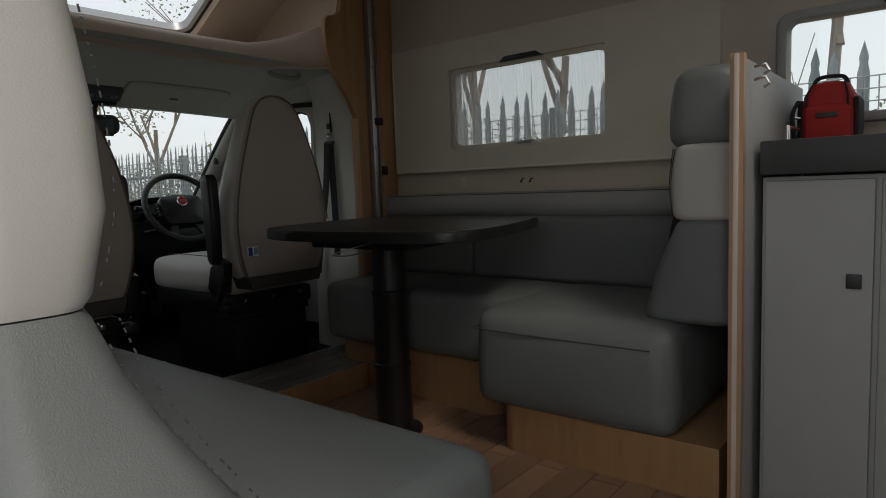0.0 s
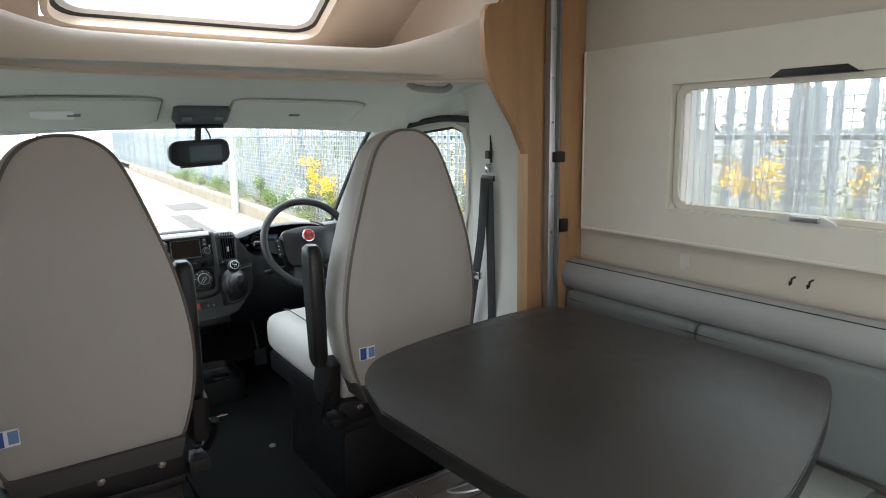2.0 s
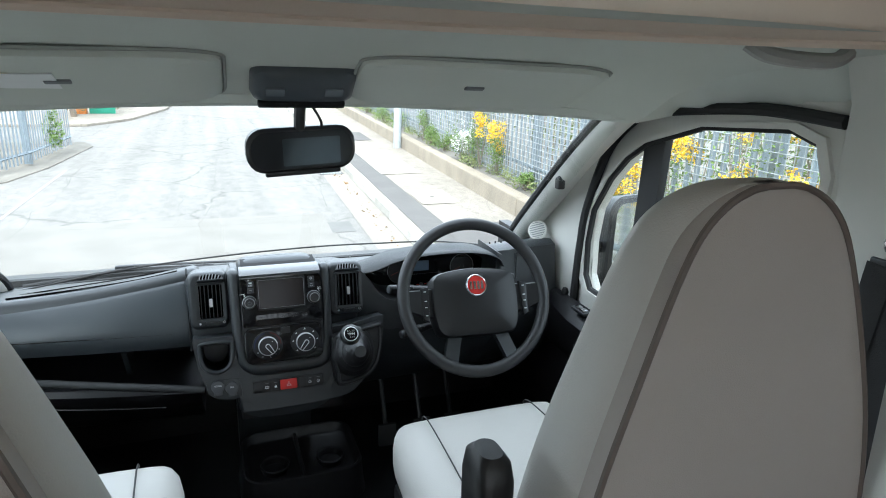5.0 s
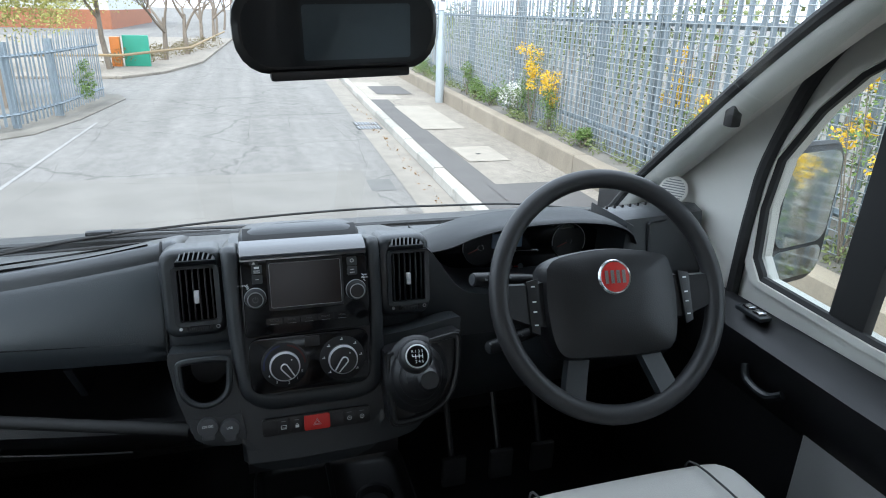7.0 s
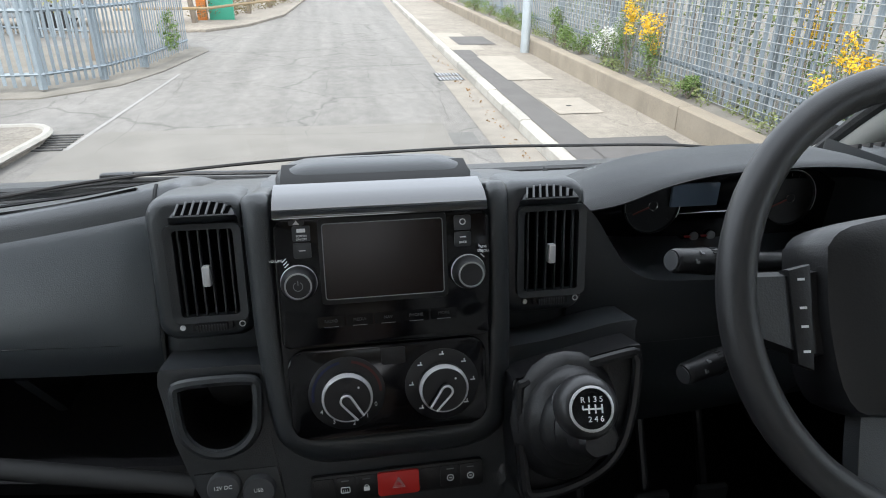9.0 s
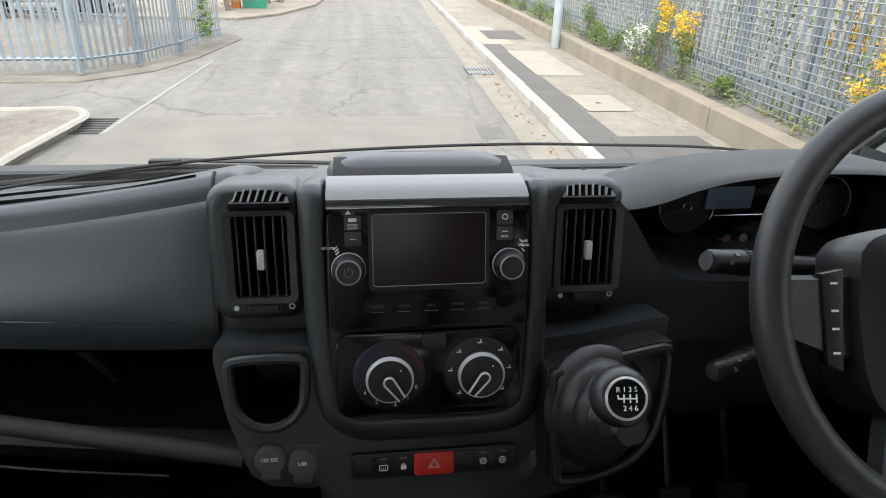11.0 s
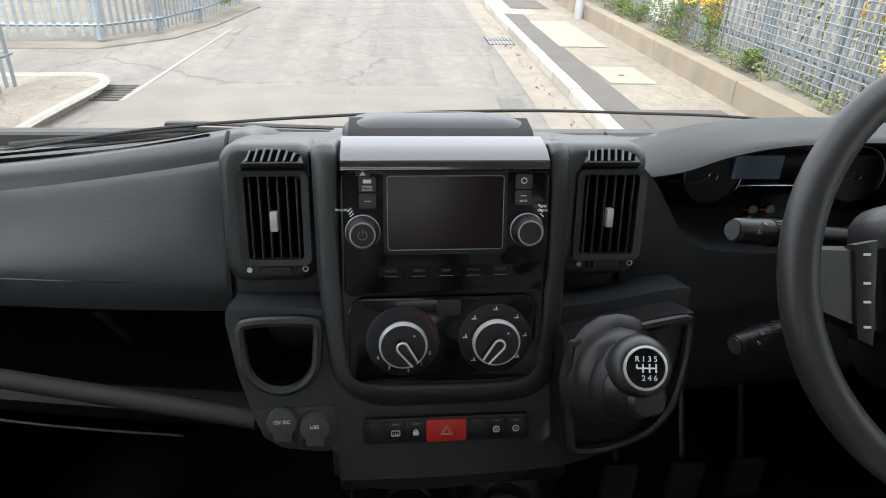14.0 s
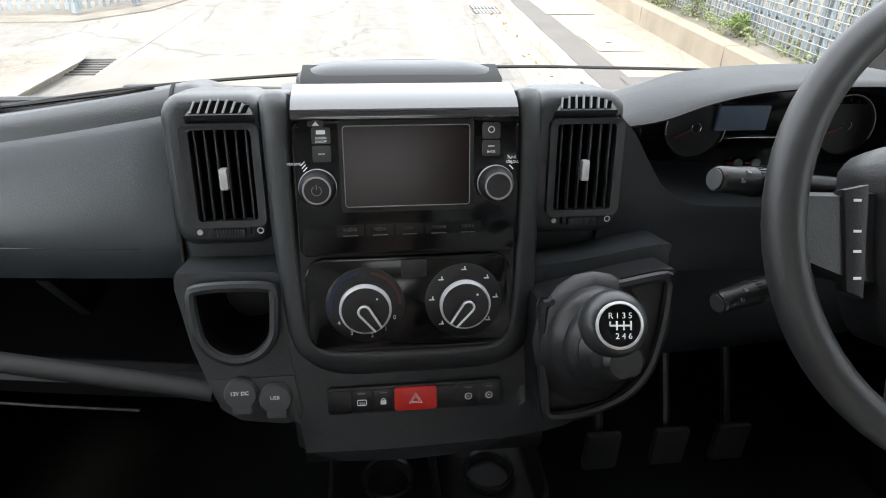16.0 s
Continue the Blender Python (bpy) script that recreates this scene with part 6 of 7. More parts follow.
for k in range(47):
    x = 0.212 + 0.456 * k / 46
    zl, zc = along_x(LIP, x), along_x(CREST, x)
    b_ = 0.14 + 0.16 * min(1.0, (x - 0.212) / 0.12)
    hood.append([(x, y, z) for y, z in ((0.056, zl - 0.004), (0.048, zl - 0.003), (0.045, zl), (0.050, zl + 0.003), (0.066, zl + (zc - zl) * 0.55 + 0.003), (0.09, zl + (zc - zl) * 0.9 + 0.002), (0.12, zc), (0.12 + 0.3 * (b_ - 0.12), zc - 0.006), (b_, 0.80 + 0.20 * (0.30 - b_)), (b_, 0.77), (0.13, zl - 0.018), (0.08, zl - 0.009))])
part("hood", loft(hood), mat("matte_charcoal_hood", (0.016, 0.0175, 0.019), 0.55, vary=0.08, scale=9, grain=0.25, grain_scale=800, spec=0.4), ib)
cheek_ = [(q.x, q.z) for q in smooth_path([(x, 0, z) for x, z in ((0.220, 0.848), (0.239, 0.828), (0.261, 0.795), (0.282, 0.767), (0.308, 0.750), (0.340, 0.744), (0.42, 0.740))], 5)]
part("cheek", prism(cheek_ + [(0.42, 0.66), (0.235, 0.66), (0.212, 0.69)], "y", 0.034, 0.168, 0.012, seg=3), M_DASH, ib, "smooth cheek beside the dials")
top_ = []
for k in range(13):
    x = 0.19 + 0.04 * k
    f_ = 0.09 + 0.12 * min(1.0, max(0.0, (x - 0.22) / 0.08))
    top_.append([(x, y, z) for y, z in ((0.62, 0.68), (0.45, 0.747), (0.31, 0.796), (f_ + 0.03, 0.838 - (f_ - 0.05) * 0.22), (f_, 0.834 - (f_ - 0.05) * 0.22), (f_, 0.79), (0.62, 0.66))])
part("top_deck", loft(top_), M_DASH, ib)
part("inner_wall", prism([(0.645, 0.72), (0.668, 0.72), (0.668, 0.85), (0.65, 0.86)], "y", 0.06, 0.21, 0.006), M_DASH, ib)
part("face", prism([(0.225, 0.70), (0.662, 0.70), (0.662, 0.80), (0.60, 0.835), (0.30, 0.835), (0.225, 0.80)], "y", 0.166, 0.20, 0.004), M_GLOSS, ib)
for side, x in ((-1, 0.374), (1, 0.577)):
    im = pose(x, 0.163, 0.789, 84)
    dl = part("gauge", lathe([(0.038, -0.006), (0.0395, 0.002), (0.0385, 0.003), (0.0375, 0.001), (0.037, 0.0), (0.0365, -0.0002), (0.0005, -0.0003)], 36, m=im), M_BLACK, ib, smooth=False)
    part("gauge_ring", tube([tuple(im @ Vector((0.0392 * math.cos(radians(a)), 0.0392 * math.sin(radians(a)), 0.003))) for a in range(-28, 202, 10)], 0.0007, 6), M_SILVER, dl)
    part("hub", tube([tuple(im @ Vector((0.0062 * math.cos(radians(a)), 0.0062 * math.sin(radians(a)), 0.004))) for a in range(0, 360, 20)], 0.0005, 6, closed=True), M_CHROME, dl)
    part("needle", box(-0.030, -0.006, -0.0009, 0.0009, 0.003, 0.0045, m=im @ pose(0, 0, 0, 0, 0, 22)), mat("dull_red_needle", (0.16, 0.02, 0.012), 0.5), dl)
    for k in range(13):
        part("tick", box(0.030, 0.0345, -0.0005, 0.0005, 0, 0.0008, m=im @ pose(0, 0, 0, 0, 0, -40 + k * 260 / 12)), mat("faint_dial_print", (0.03, 0.03, 0.032), 0.5), dl)
part("lcd", box(0.399, 0.467, 0.159, 0.165, 0.785, 0.817, 0.002), M_LCD, ib, "blue-grey display")
part("lower_trim", tube(smooth_path([(0.410, 0.163, 0.770), (0.416, 0.163, 0.774), (0.50, 0.163, 0.774), (0.506, 0.163, 0.770)], 5), 0.0008, 6), M_CHROME, ib)
for x in (0.443, 0.468):
    part("small_gauge", lathe([(0.0062, 0), (0.0062, 0.003), (0.0048, 0.003), (0.0044, 0.002), (0.0005, 0.002)], 16, m=pose(x, 0.163, 0.740, 90)), M_ALU, ib)
    part("small_needle", box(x - 0.014, x - 0.005, 0.160, 0.1635, 0.739, 0.7408), M_RED, ib)

# steering wheel
sw = thing("steering_wheel", (0.46, -0.2, 0.835), "black leather three-spoke steering wheel with round badge", "steering wheel")
wm_ = pose(0.488, -0.158, 0.815, 61, 0, -4) @ Matrix.Scale(1.07, 4)
part("rim", tube([tuple(wm_ @ Vector((0.182 * math.cos(a * math.pi / 32), 0.184 * math.sin(a * math.pi / 32), 0.0))) for a in range(64)], 0.0165, 12, closed=True), mat("black_wheel_leather", (0.022, 0.022, 0.023), 0.45, vary=0.06, grain=0.08, grain_scale=700), sw)
hub = [(-0.108, 0.045), (-0.085, 0.062), (0.0, 0.072), (0.085, 0.062), (0.108, 0.045), (0.112, -0.02), (0.10, -0.085), (0.06, -0.098), (-0.06, -0.098), (-0.10, -0.085), (-0.112, -0.02)]
part("hub_cover", loft([[(x * k, y * k, h) for x, y in [tuple(p)[:2] for p in smooth_path([(a, b, 0) for a, b in hub + [hub[0]]], 4)[:-1]]] for k, h in ((0.98, -0.05), (1.0, -0.03), (1.0, -0.008), (0.96, 0.006), (0.8, 0.014), (0.4, 0.018))], m=wm_), M_BLACK, sw)
for s in (-1, 1):
    part("spoke", loft([[(s * x, y0, h), (s * x, y1, h), (s * x, y1 - 0.004, h + 0.014), (s * x, y0 + 0.004, h + 0.014)] for x, y0, y1, h in ((0.09, -0.05, 0.03, -0.02), (0.13, -0.045, 0.025, -0.014), (0.17, -0.03, 0.025, -0.008), (0.182, -0.03, 0.028, -0.006))], m=wm_), M_BLACK, sw)
    part("lower_spoke", loft([[(s * x - 0.02, y, h), (s * x + 0.02, y, h), (s * x + 0.017, y, h + 0.014), (s * x - 0.017, y, h + 0.014)] for x, y, h in ((0.055, -0.08, -0.025), (0.068, -0.12, -0.018), (0.082, -0.165, -0.008))], m=wm_), M_DASH, sw)
    pad = part("switch_pad", prism([(s * a, b) for a, b in ((0.118, 0.03), (0.138, 0.026), (0.136, -0.05), (0.122, -0.056))], "z", -0.01, 0.004, 0.003, m=wm_), M_BLACK, sw)
    for y in (0.018, -0.005, -0.02, -0.04):
        part("pad_mark", box(s * 0.128 - 0.003, s * 0.128 + 0.003, y - 0.001, y + 0.001, 0.0035, 0.0045, m=wm_), M_WHITE, pad)
part("badge_ring", lathe([(0.0245, 0.014), (0.0275, 0.019), (0.0255, 0.022), (0.0235, 0.021)], 32, m=wm_ @ pose(0, 0.024, 0)), M_CHROME, sw)
part("badge", lathe([(0.024, 0.016), (0.023, 0.021), (0.0005, 0.0225)], 32, m=wm_ @ pose(0, 0.024, 0)), M_RED, sw, "round red badge")
for k in range(4):
    part("badge_bar", box(-0.0175 + k * 0.0095, -0.0118 + k * 0.0095, 0.014, 0.034, 0.0205, 0.0228, m=wm_), M_CHROME, sw)
part("column", lathe([(0.055, -0.22), (0.06, -0.12), (0.052, -0.04)], 20, m=wm_), M_BLACK, sw)
for tip, root in (((0.279, -0.062, 0.819), (0.42, -0.035, 0.795)), ((0.316, -0.062, 0.682), (0.43, -0.03, 0.69)), ((0.655, -0.045, 0.815), (0.53, -0.03, 0.79))):
    stk = thing("column_stalk", tip, "black steering column stalk with white symbols", "stalk", "column stalks")
    aim = Vector(root) - Vector(tip)
    m_s = Matrix.Translation(tip) @ aim.to_track_quat("Z", "Y").to_matrix().to_4x4()
    part("grip", lathe([(0.0005, -0.002), (0.0105, -0.0015), (0.0115, 0.0), (0.0122, 0.002), (0.0126, 0.02), (0.0135, 0.034), (0.0137, 0.040)], 28, m=m_s), M_BLACK, stk)
    part("end_cap", lathe([(0.0095, -0.0025), (0.0095, -0.0035), (0.0004, -0.0038)], 24, m=m_s), mat("grey_stalk_cap", (0.05, 0.052, 0.055), 0.5), stk)
    part("shaft", lathe([(0.0137, 0.048), (0.0133, 0.06), (0.011, 0.075), (0.010, aim.length)], 24, m=m_s), M_BLACK, stk)
    part("collar", lathe([(0.0134, 0.040), (0.0131, 0.041), (0.0131, 0.047), (0.0135, 0.048)], 24, m=m_s), M_RUBBER, stk)
    for k in range(24):
        part("ridge", box(0.0129, 0.0142, -0.0007, 0.0007, 0.0405, 0.0475, m=m_s @ pose(0, 0, 0, 0, 0, 15 * k)), M_BLACK, stk)
    up = m_s.to_3x3().inverted() @ Vector((0, -0.75, 0.65))
    a0 = math.degrees(math.atan2(up.y, up.x))
    for z, da in ((0.018, 18), (0.026, -20), (0.056, 12), (0.058, -22), (0.068, 0)):
        part("symbol", box(0.0118, 0.0140 if z < 0.05 else 0.0134, -0.0022, 0.0022, z - 0.002, z - 0.0005, m=m_s @ pose(0, 0, 0, 0, 0, a0 + da)), M_DIM, stk)
        part("symbol", box(0.0118, 0.0140 if z < 0.05 else 0.0134, -0.0004, 0.0022, z - 0.002, z + 0.002, m=m_s @ pose(0, 0, 0, 0, 0, a0 + da)), M_DIM, stk)

tagged(part("firewall", box(-0.97, 0.97, 0.62, 0.64, -0.05, 0.70), M_RUBBER, None, "", False), kind="structure")
tagged(part("scuttle", loft([[(x, 0.64, 0.70) for x in (-0.97, 0.97)], [(x, 1.0, 0.60) for x in (-0.97, 0.97)]], close=False), M_BLACK, None, "", False), kind="structure")
for s in (-1, 1):
    tagged(part("kick_panel", box(s * 0.93, s * 0.97, 0.2, 0.64, -0.05, 0.8), M_BLACK, None, "", False), kind="structure")
# lower cab: tunnel tray, pedals, mat
tn = thing("tunnel_tray", (0.07, 0.2, 0.06), "low black moulded floor tray with two cup wells", "tray")
tray_ = lambda g, z, c: [(0.065 + px, 0.235 + py, z) for px, py in rrect(0.37 - g, 0.29 - g, c)]
part("body", loft([tray_(-0.02, 0.06, 0.07), tray_(-0.01, 0.10, 0.07), tray_(0.0, 0.165, 0.065), tray_(0.004, 0.172, 0.063), tray_(0.014, 0.174, 0.06), tray_(0.024, 0.170, 0.055), tray_(0.034, 0.145, 0.05), tray_(0.05, 0.138, 0.045)]), M_BLACK, tn)
part("rib", box(0.055, 0.067, 0.11, 0.36, 0.136, 0.160, 0.004), M_BLACK, tn)
for x in (-0.02, 0.155):
    part("cup_well", lathe([(0.040, 0.137), (0.046, 0.158), (0.044, 0.162), (0.039, 0.158), (0.036, 0.139)], 24, m=Matrix.Translation((x, 0.20, 0))), M_BLACK, tn)
for x in (0.34, 0.46, 0.57):
    pd = thing("pedal", (x, 0.2, 0.2), "black rubber foot pedal under the dashboard", "pedal", "pedals")
    part("pad", box(x - 0.03, x + 0.03, 0.16, 0.175, 0.18, 0.26, 0.006), M_RUBBER, pd)
    part("arm", tube([(x, 0.18, 0.22), (x, 0.27, 0.40)], 0.008, 8), M_BLACK, pd)
cp = single("cab_mat", prism([(-0.17, -1.0), (0.17, -1.0), (0.19, -0.17), (0.25, 0.075), (-0.13, 0.075), (-0.17, -0.17)], "z", 0.062, 0.070, 0.003), M_CARPET, "black carpet mat between the cab seats", "mat")
part("stud", lathe([(0.014, 0.07), (0.012, 0.074), (0.005, 0.074)], 16, m=Matrix.Translation((0.165, -0.45, 0.0))), M_ALU, cp, "round metal stud")
bx = Matrix.Translation((0.075, -0.05, 0.0705))
part("emblem", box(-0.05, 0.03, -0.006, 0.004, 0, 0.001, m=bx), M_WHITE, cp, "white embroidered bar")
part("emblem", prism([(-0.01, 0.006), (0.01, 0.02), (0.018, 0.02), (0.002, 0.006)], "z", 0, 0.001, m=bx), M_RED, cp, "red embroidered chevron")

# ---- outside: road, pavement, fences ----
GZ = -0.60
KX = lambda y: 1.73 + 0.042 * y          # kerb line
WX = lambda y: 3.15 + 0.055 * y          # garden wall line
def strip(f0, f1, y0, y1, z, n=30):
    return loft([[(f0(y0 + (y1 - y0) * i / n), y0 + (y1 - y0) * i / n, z) for i in range(n + 1)], [(f1(y0 + (y1 - y0) * i / n), y0 + (y1 - y0) * i / n, z) for i in range(n + 1)]], close=False)
gr = loft([[(x, y, GZ) for x in (-300, -60, -20, -6, 0, 6, 20, 60, 300)] for y in (-300, -40, -10, 0, 10, 30, 60, 120, 400)], close=False)
tagged(part("ground", gr, M_ROAD, None, "", False), kind="structure")
pv = thing("pavement", (2.6, 10, GZ), "worn concrete pavement with tarmac repairs", "pavement", kind="structure")
bm = bmesh.new()
n = 40
prof = lambda y: [(KX(y) + 0.13, GZ - 0.05), (KX(y) + 0.13, GZ + 0.115), (WX(y) + 0.1, GZ + 0.125), (WX(y) + 0.1, GZ - 0.05)]
part("slab", loft([[(x, -12 + 92 * i / n, z) for x, z in prof(-12 + 92 * i / n)] for i in range(n + 1)]), M_PAVE, pv, smooth=False)
part("tarmac_strip", strip(lambda y: KX(y) + 0.14, lambda y: KX(y) + 0.50, -10, 12.2, GZ + 0.122), M_PATCHD, pv)
part("tarmac_strip", strip(lambda y: KX(y) + 0.14, lambda y: KX(y) + 0.80, 12.2, 15.5, GZ + 0.122), M_PATCHL, pv)
for x, y, w, d, mt in ((0.62, 6.75, 0.55, 0.9, M_PATCHL), (0.55, 9.9, 0.7, 2.6, M_PATCHL), (0.5, 4.6, 0.9, 1.2, M_PATCHD), (0.5, 13.8, 0.8, 1.6, M_PATCHD)):
    part("repair_patch", strip(lambda t: KX(t) + x - 0.1, lambda t: KX(t) + x - 0.1 + w, y - d / 2, y + d / 2, GZ + 0.1285, 4), mt, pv)
part("cover_plate", box(KX(6.75) + 0.74, KX(6.75) + 0.80, 6.7, 6.74, GZ + 0.129, GZ + 0.133), M_DRAIN, pv)

rd_ = thing("road", (-1, 10, GZ), "worn grey asphalt road with cracks and repairs", "road", kind="structure")
rng = random.Random(4)
M_CRACK = mat("bitumen_crack", (0.125, 0.12, 0.11), 0.95, vary=0.3, scale=6, spec=0.1)
for k in range(46):
    x, y = rng.uniform(-3.4, 1.5), rng.uniform(3.6, 24)
    pts = [Vector((x, y, GZ + 0.004))]
    long = rng.random() < 0.45
    for j in range(rng.randint(6, 16)):
        pts.append(pts[-1] + Vector((rng.uniform(-0.05, 0.05), rng.uniform(0.12, 0.35), 0) if long else (rng.uniform(0.1, 0.3), rng.uniform(-0.06, 0.06), 0)))
    part("crack", tube(pts, [rng.uniform(0.001, 0.0035) * (0.6 + y * 0.05) for p in pts], 5, flat=0.15), M_CRACK, rd_)
part("gutter_band", strip(lambda y: KX(y) - 0.42, lambda y: KX(y) - 0.01, -10, 40, GZ + 0.005), mat("gutter_asphalt", (0.26, 0.235, 0.20), 0.95, vary=0.3, scale=4, grain=0.6, grain_scale=60, spec=0.1), rd_)
for a, b in ((5.9, 10.5),):
    part("edge_line", strip(lambda y: -2.82 + 0.035 * y + 0.005, lambda y: -2.77 + 0.035 * y, a, b, GZ + 0.005), mat("worn_white_line", (0.28, 0.27, 0.255), 0.9, vary=0.4, scale=14), rd_)
part("repair_patch", strip(lambda y: KX(y) - 0.80, lambda y: KX(y) - 0.52, 5.6, 6.1, GZ + 0.004, 4), mat("older_asphalt", (0.165, 0.16, 0.15), 0.95, vary=0.25, scale=3, grain=0.7, grain_scale=60, spec=0.1), rd_)
part("repair_patch", strip(lambda y: -2.6, lambda y: 1.2, 4.1, 6.6, GZ + 0.0035, 4), mat("pale_asphalt", (0.209, 0.197, 0.177), 0.95, vary=0.22, scale=2, grain=0.7, grain_scale=60, spec=0.1), rd_)
for y in (9.55, 9.95):
    dg = thing("drain_grate", (KX(y) - 0.3, y, GZ), "cast iron gutter drain grate beside the kerb", "drain", "drain grates")
    part("frame", box(KX(y) - 0.48, KX(y) - 0.06, y - 0.16, y + 0.16, GZ - 0.02, GZ + 0.008, 0.004), M_DRAIN, dg)
    for k in range(7):
        part("bar", box(KX(y) - 0.45 + k * 0.055, KX(y) - 0.43 + k * 0.055, y - 0.14, y + 0.14, GZ + 0.004, GZ + 0.014), M_ALU, dg)
dg = thing("drain_grate", (-2.75, 6.3, GZ), "cast iron gutter drain grate beside the kerb", "drain", "drain grates")
for k in range(7):
    part("bar", box(-2.95, -2.62, 5.9 + k * 0.1, 5.94 + k * 0.1, GZ, GZ + 0.01), M_DRAIN, dg)

# far pavement with dropped kerb on the other side of the side entrance
lk = thing("pavement_corner", (-3.4, 5, GZ), "rounded pavement corner with worn kerb", "pavement", kind="structure")
arc = [(-3.1 + 0.32 * math.cos(radians(a)) - 0.1, 6.1 + 0.5 * math.sin(radians(a))) for a in range(0, 91, 15)]
part("slab", prism([(-6.5, -10), (-3.15, -10), (-2.95, 5.0)] + arc + [(-4.6, 6.5), (-6.5, 6.2)], "z", GZ, GZ + 0.09, 0.01), M_PAVE, lk)
part("edge", tube([(-3.12, -10, GZ + 0.085), (-2.92, 5.0, GZ + 0.085)] + [(a + 0.03, b + 0.03, GZ + 0.085) for a, b in arc] + [(-4.6, 6.53, GZ + 0.085)], 0.05, 6, flat=0.6), M_KERB, lk)
lk2 = thing("pavement_corner", (-4, 12, GZ), "pavement with worn edge beside the fence", "pavement", kind="structure")
part("slab", prism([(-2.72, 10.8), (-2.42, 13.4), (-2.65, 14.1), (-7, 14.6), (-7, 8.4), (-3.8, 8.6), (-3.05, 9.5)], "z", GZ - 0.02, GZ + 0.02, 0.006), M_SOIL, lk2)
lk3 = thing("far_pavement", (-2.5, 24, GZ), "far pavement beyond the side entrance", "pavement", kind="structure")
part("slab", prism([(-3.1, 17.4), (-2.2, 18.9), (-1.4, 22.6), (-0.6, 40), (-12, 40), (-12, 17.4)], "z", GZ, GZ + 0.07, 0.01), M_PAVE, lk3)

# palisade fence: one pale mesh, many pales
pale = prism([(-0.034, 0.0), (0.034, 0.0), (0.034, 1.98), (0.022, 2.05), (0.026, 2.10), (0.0, 2.22), (-0.026, 2.10), (-0.022, 2.05), (-0.034, 1.98)], "y", -0.002, 0.002)
for v in pale.verts:
    v.co.y += 0.012 * abs(v.co.x) / 0.034
PALE = to_mesh("pale", pale, M_FENCE, False)
post_bm = box(-0.05, 0.05, -0.045, 0.045, 0, 2.1)
POST = to_mesh("fence_post", post_bm, M_FENCE, False)


def palisade(label, pts, z, gap=0.155, high=1.0, cap=300, back=1):
    tall = Matrix.Diagonal((min(1.0, high * 1.25), 1.0, high, 1.0))
    f = thing("palisade_fence", (*pts[0], z), label, "fence", "palisade fences")
    count = 0
    far = bmesh.new()
    for a, b in zip(pts, pts[1:]):
        a, b = Vector(a), Vector(b)
        L = (b - a).length
        u = (b - a) / L
        ang = math.atan2(u.y, u.x)
        k = int(L / gap)
        for i in range(k):
            p = a + u * gap * (i + 0.5)
            m = Matrix.Translation((p.x, p.y, z + 0.05 + 0.015 * math.sin(i * 3.7))) @ Euler((0, radians(0.8 * math.sin(i * 2.3)), ang)).to_matrix().to_4x4() @ tall
            if count < cap:
                piece("pale", PALE, m, f)
            else:
                q = bmesh.new()
                q.from_mesh(PALE)
                merge(q, far, m)
            count += 1
        nx, ny = -u.y * back, u.x * back
        for h in (0.35 * high, 1.75 * high):
            part("rail", tube([(a.x + nx * 0.03, a.y + ny * 0.03, z + h), (b.x + nx * 0.03, b.y + ny * 0.03, z + h)], 0.028, 4), M_FENCE, f)
        for i in range(int(L / 2.75) + 1):
            p = a + u * min(L, 2.75 * i)
            piece("fence_post", POST, Matrix.Translation((p.x + nx * 0.07, p.y + ny * 0.07, z)) @ Euler((0, 0, ang)).to_matrix().to_4x4() @ tall, f)
    if len(far.verts):
        tagged(part("far_pales", far, M_FENCE, f, smooth=False), kind="stuff")
    else:
        far.free()
    return f


wf = palisade("tall galvanised palisade fence above the low wall", [(WX(-9) + 0.45, -9), (WX(6) + 0.45, 6), (WX(22) + 0.45, 22), (WX(48) + 0.45, 48)], GZ + 0.35, 0.145, 0.84, back=-1)
# wire mesh in front of the pales
y0, y1 = -6.0, 12.5
yy = y0
vv, ff = [], []
def wire_quad(a, b, r):
    a, b = Vector(a), Vector(b)
    d = (b - a).normalized()
    s = d.cross(Vector((1, 0, 0))).normalized() * r
    t = Vector((1, 0, 0)) * r
    k = len(vv)
    for p in (a, b):
        vv.extend([tuple(p + s), tuple(p + t), tuple(p - s), tuple(p - t)])
    for i in range(4):
        ff.append((k + i, k + (i + 1) % 4, k + 4 + (i + 1) % 4, k + 4 + i))
while yy < y1:
    x = WX(yy) + 0.40
    wire_quad((x, yy, GZ + 0.40), (x, yy, GZ + 2.05), 0.0042)
    yy += 0.075
z = GZ + 0.40
while z < GZ + 2.06:
    for seg in range(6):
        a, b = y0 + (y1 - y0) * seg / 6, y0 + (y1 - y0) * (seg + 1) / 6
        wire_quad((WX(a) + 0.396, a, z), (WX(b) + 0.396, b, z), 0.0042)
    z += 0.075
me = bpy.data.meshes.new("mesh_panel")
me.from_pydata(vv, [], ff)
me.materials.append(M_MESH)
mo = new("mesh_panel", me)
tagged(mo, "galvanised welded wire mesh fixed before the palisade fence", "mesh", kind="stuff")

palisade("galvanised palisade fence beside the side entrance", [(-6.0, 8.8), (-3.85, 9.0), (-3.28, 9.8), (-2.98, 11.0), (-2.74, 13.2)], GZ + 0.05, 0.115, 0.58)
palisade("galvanised palisade fence on the pavement corner", [(-3.55, 3.0), (-3.62, 6.2)], GZ + 0.05, 0.15)
palisade("galvanised palisade fence behind the yard", [(-14, 20), (-5.2, 15.5)], GZ, 0.13, 0.6)

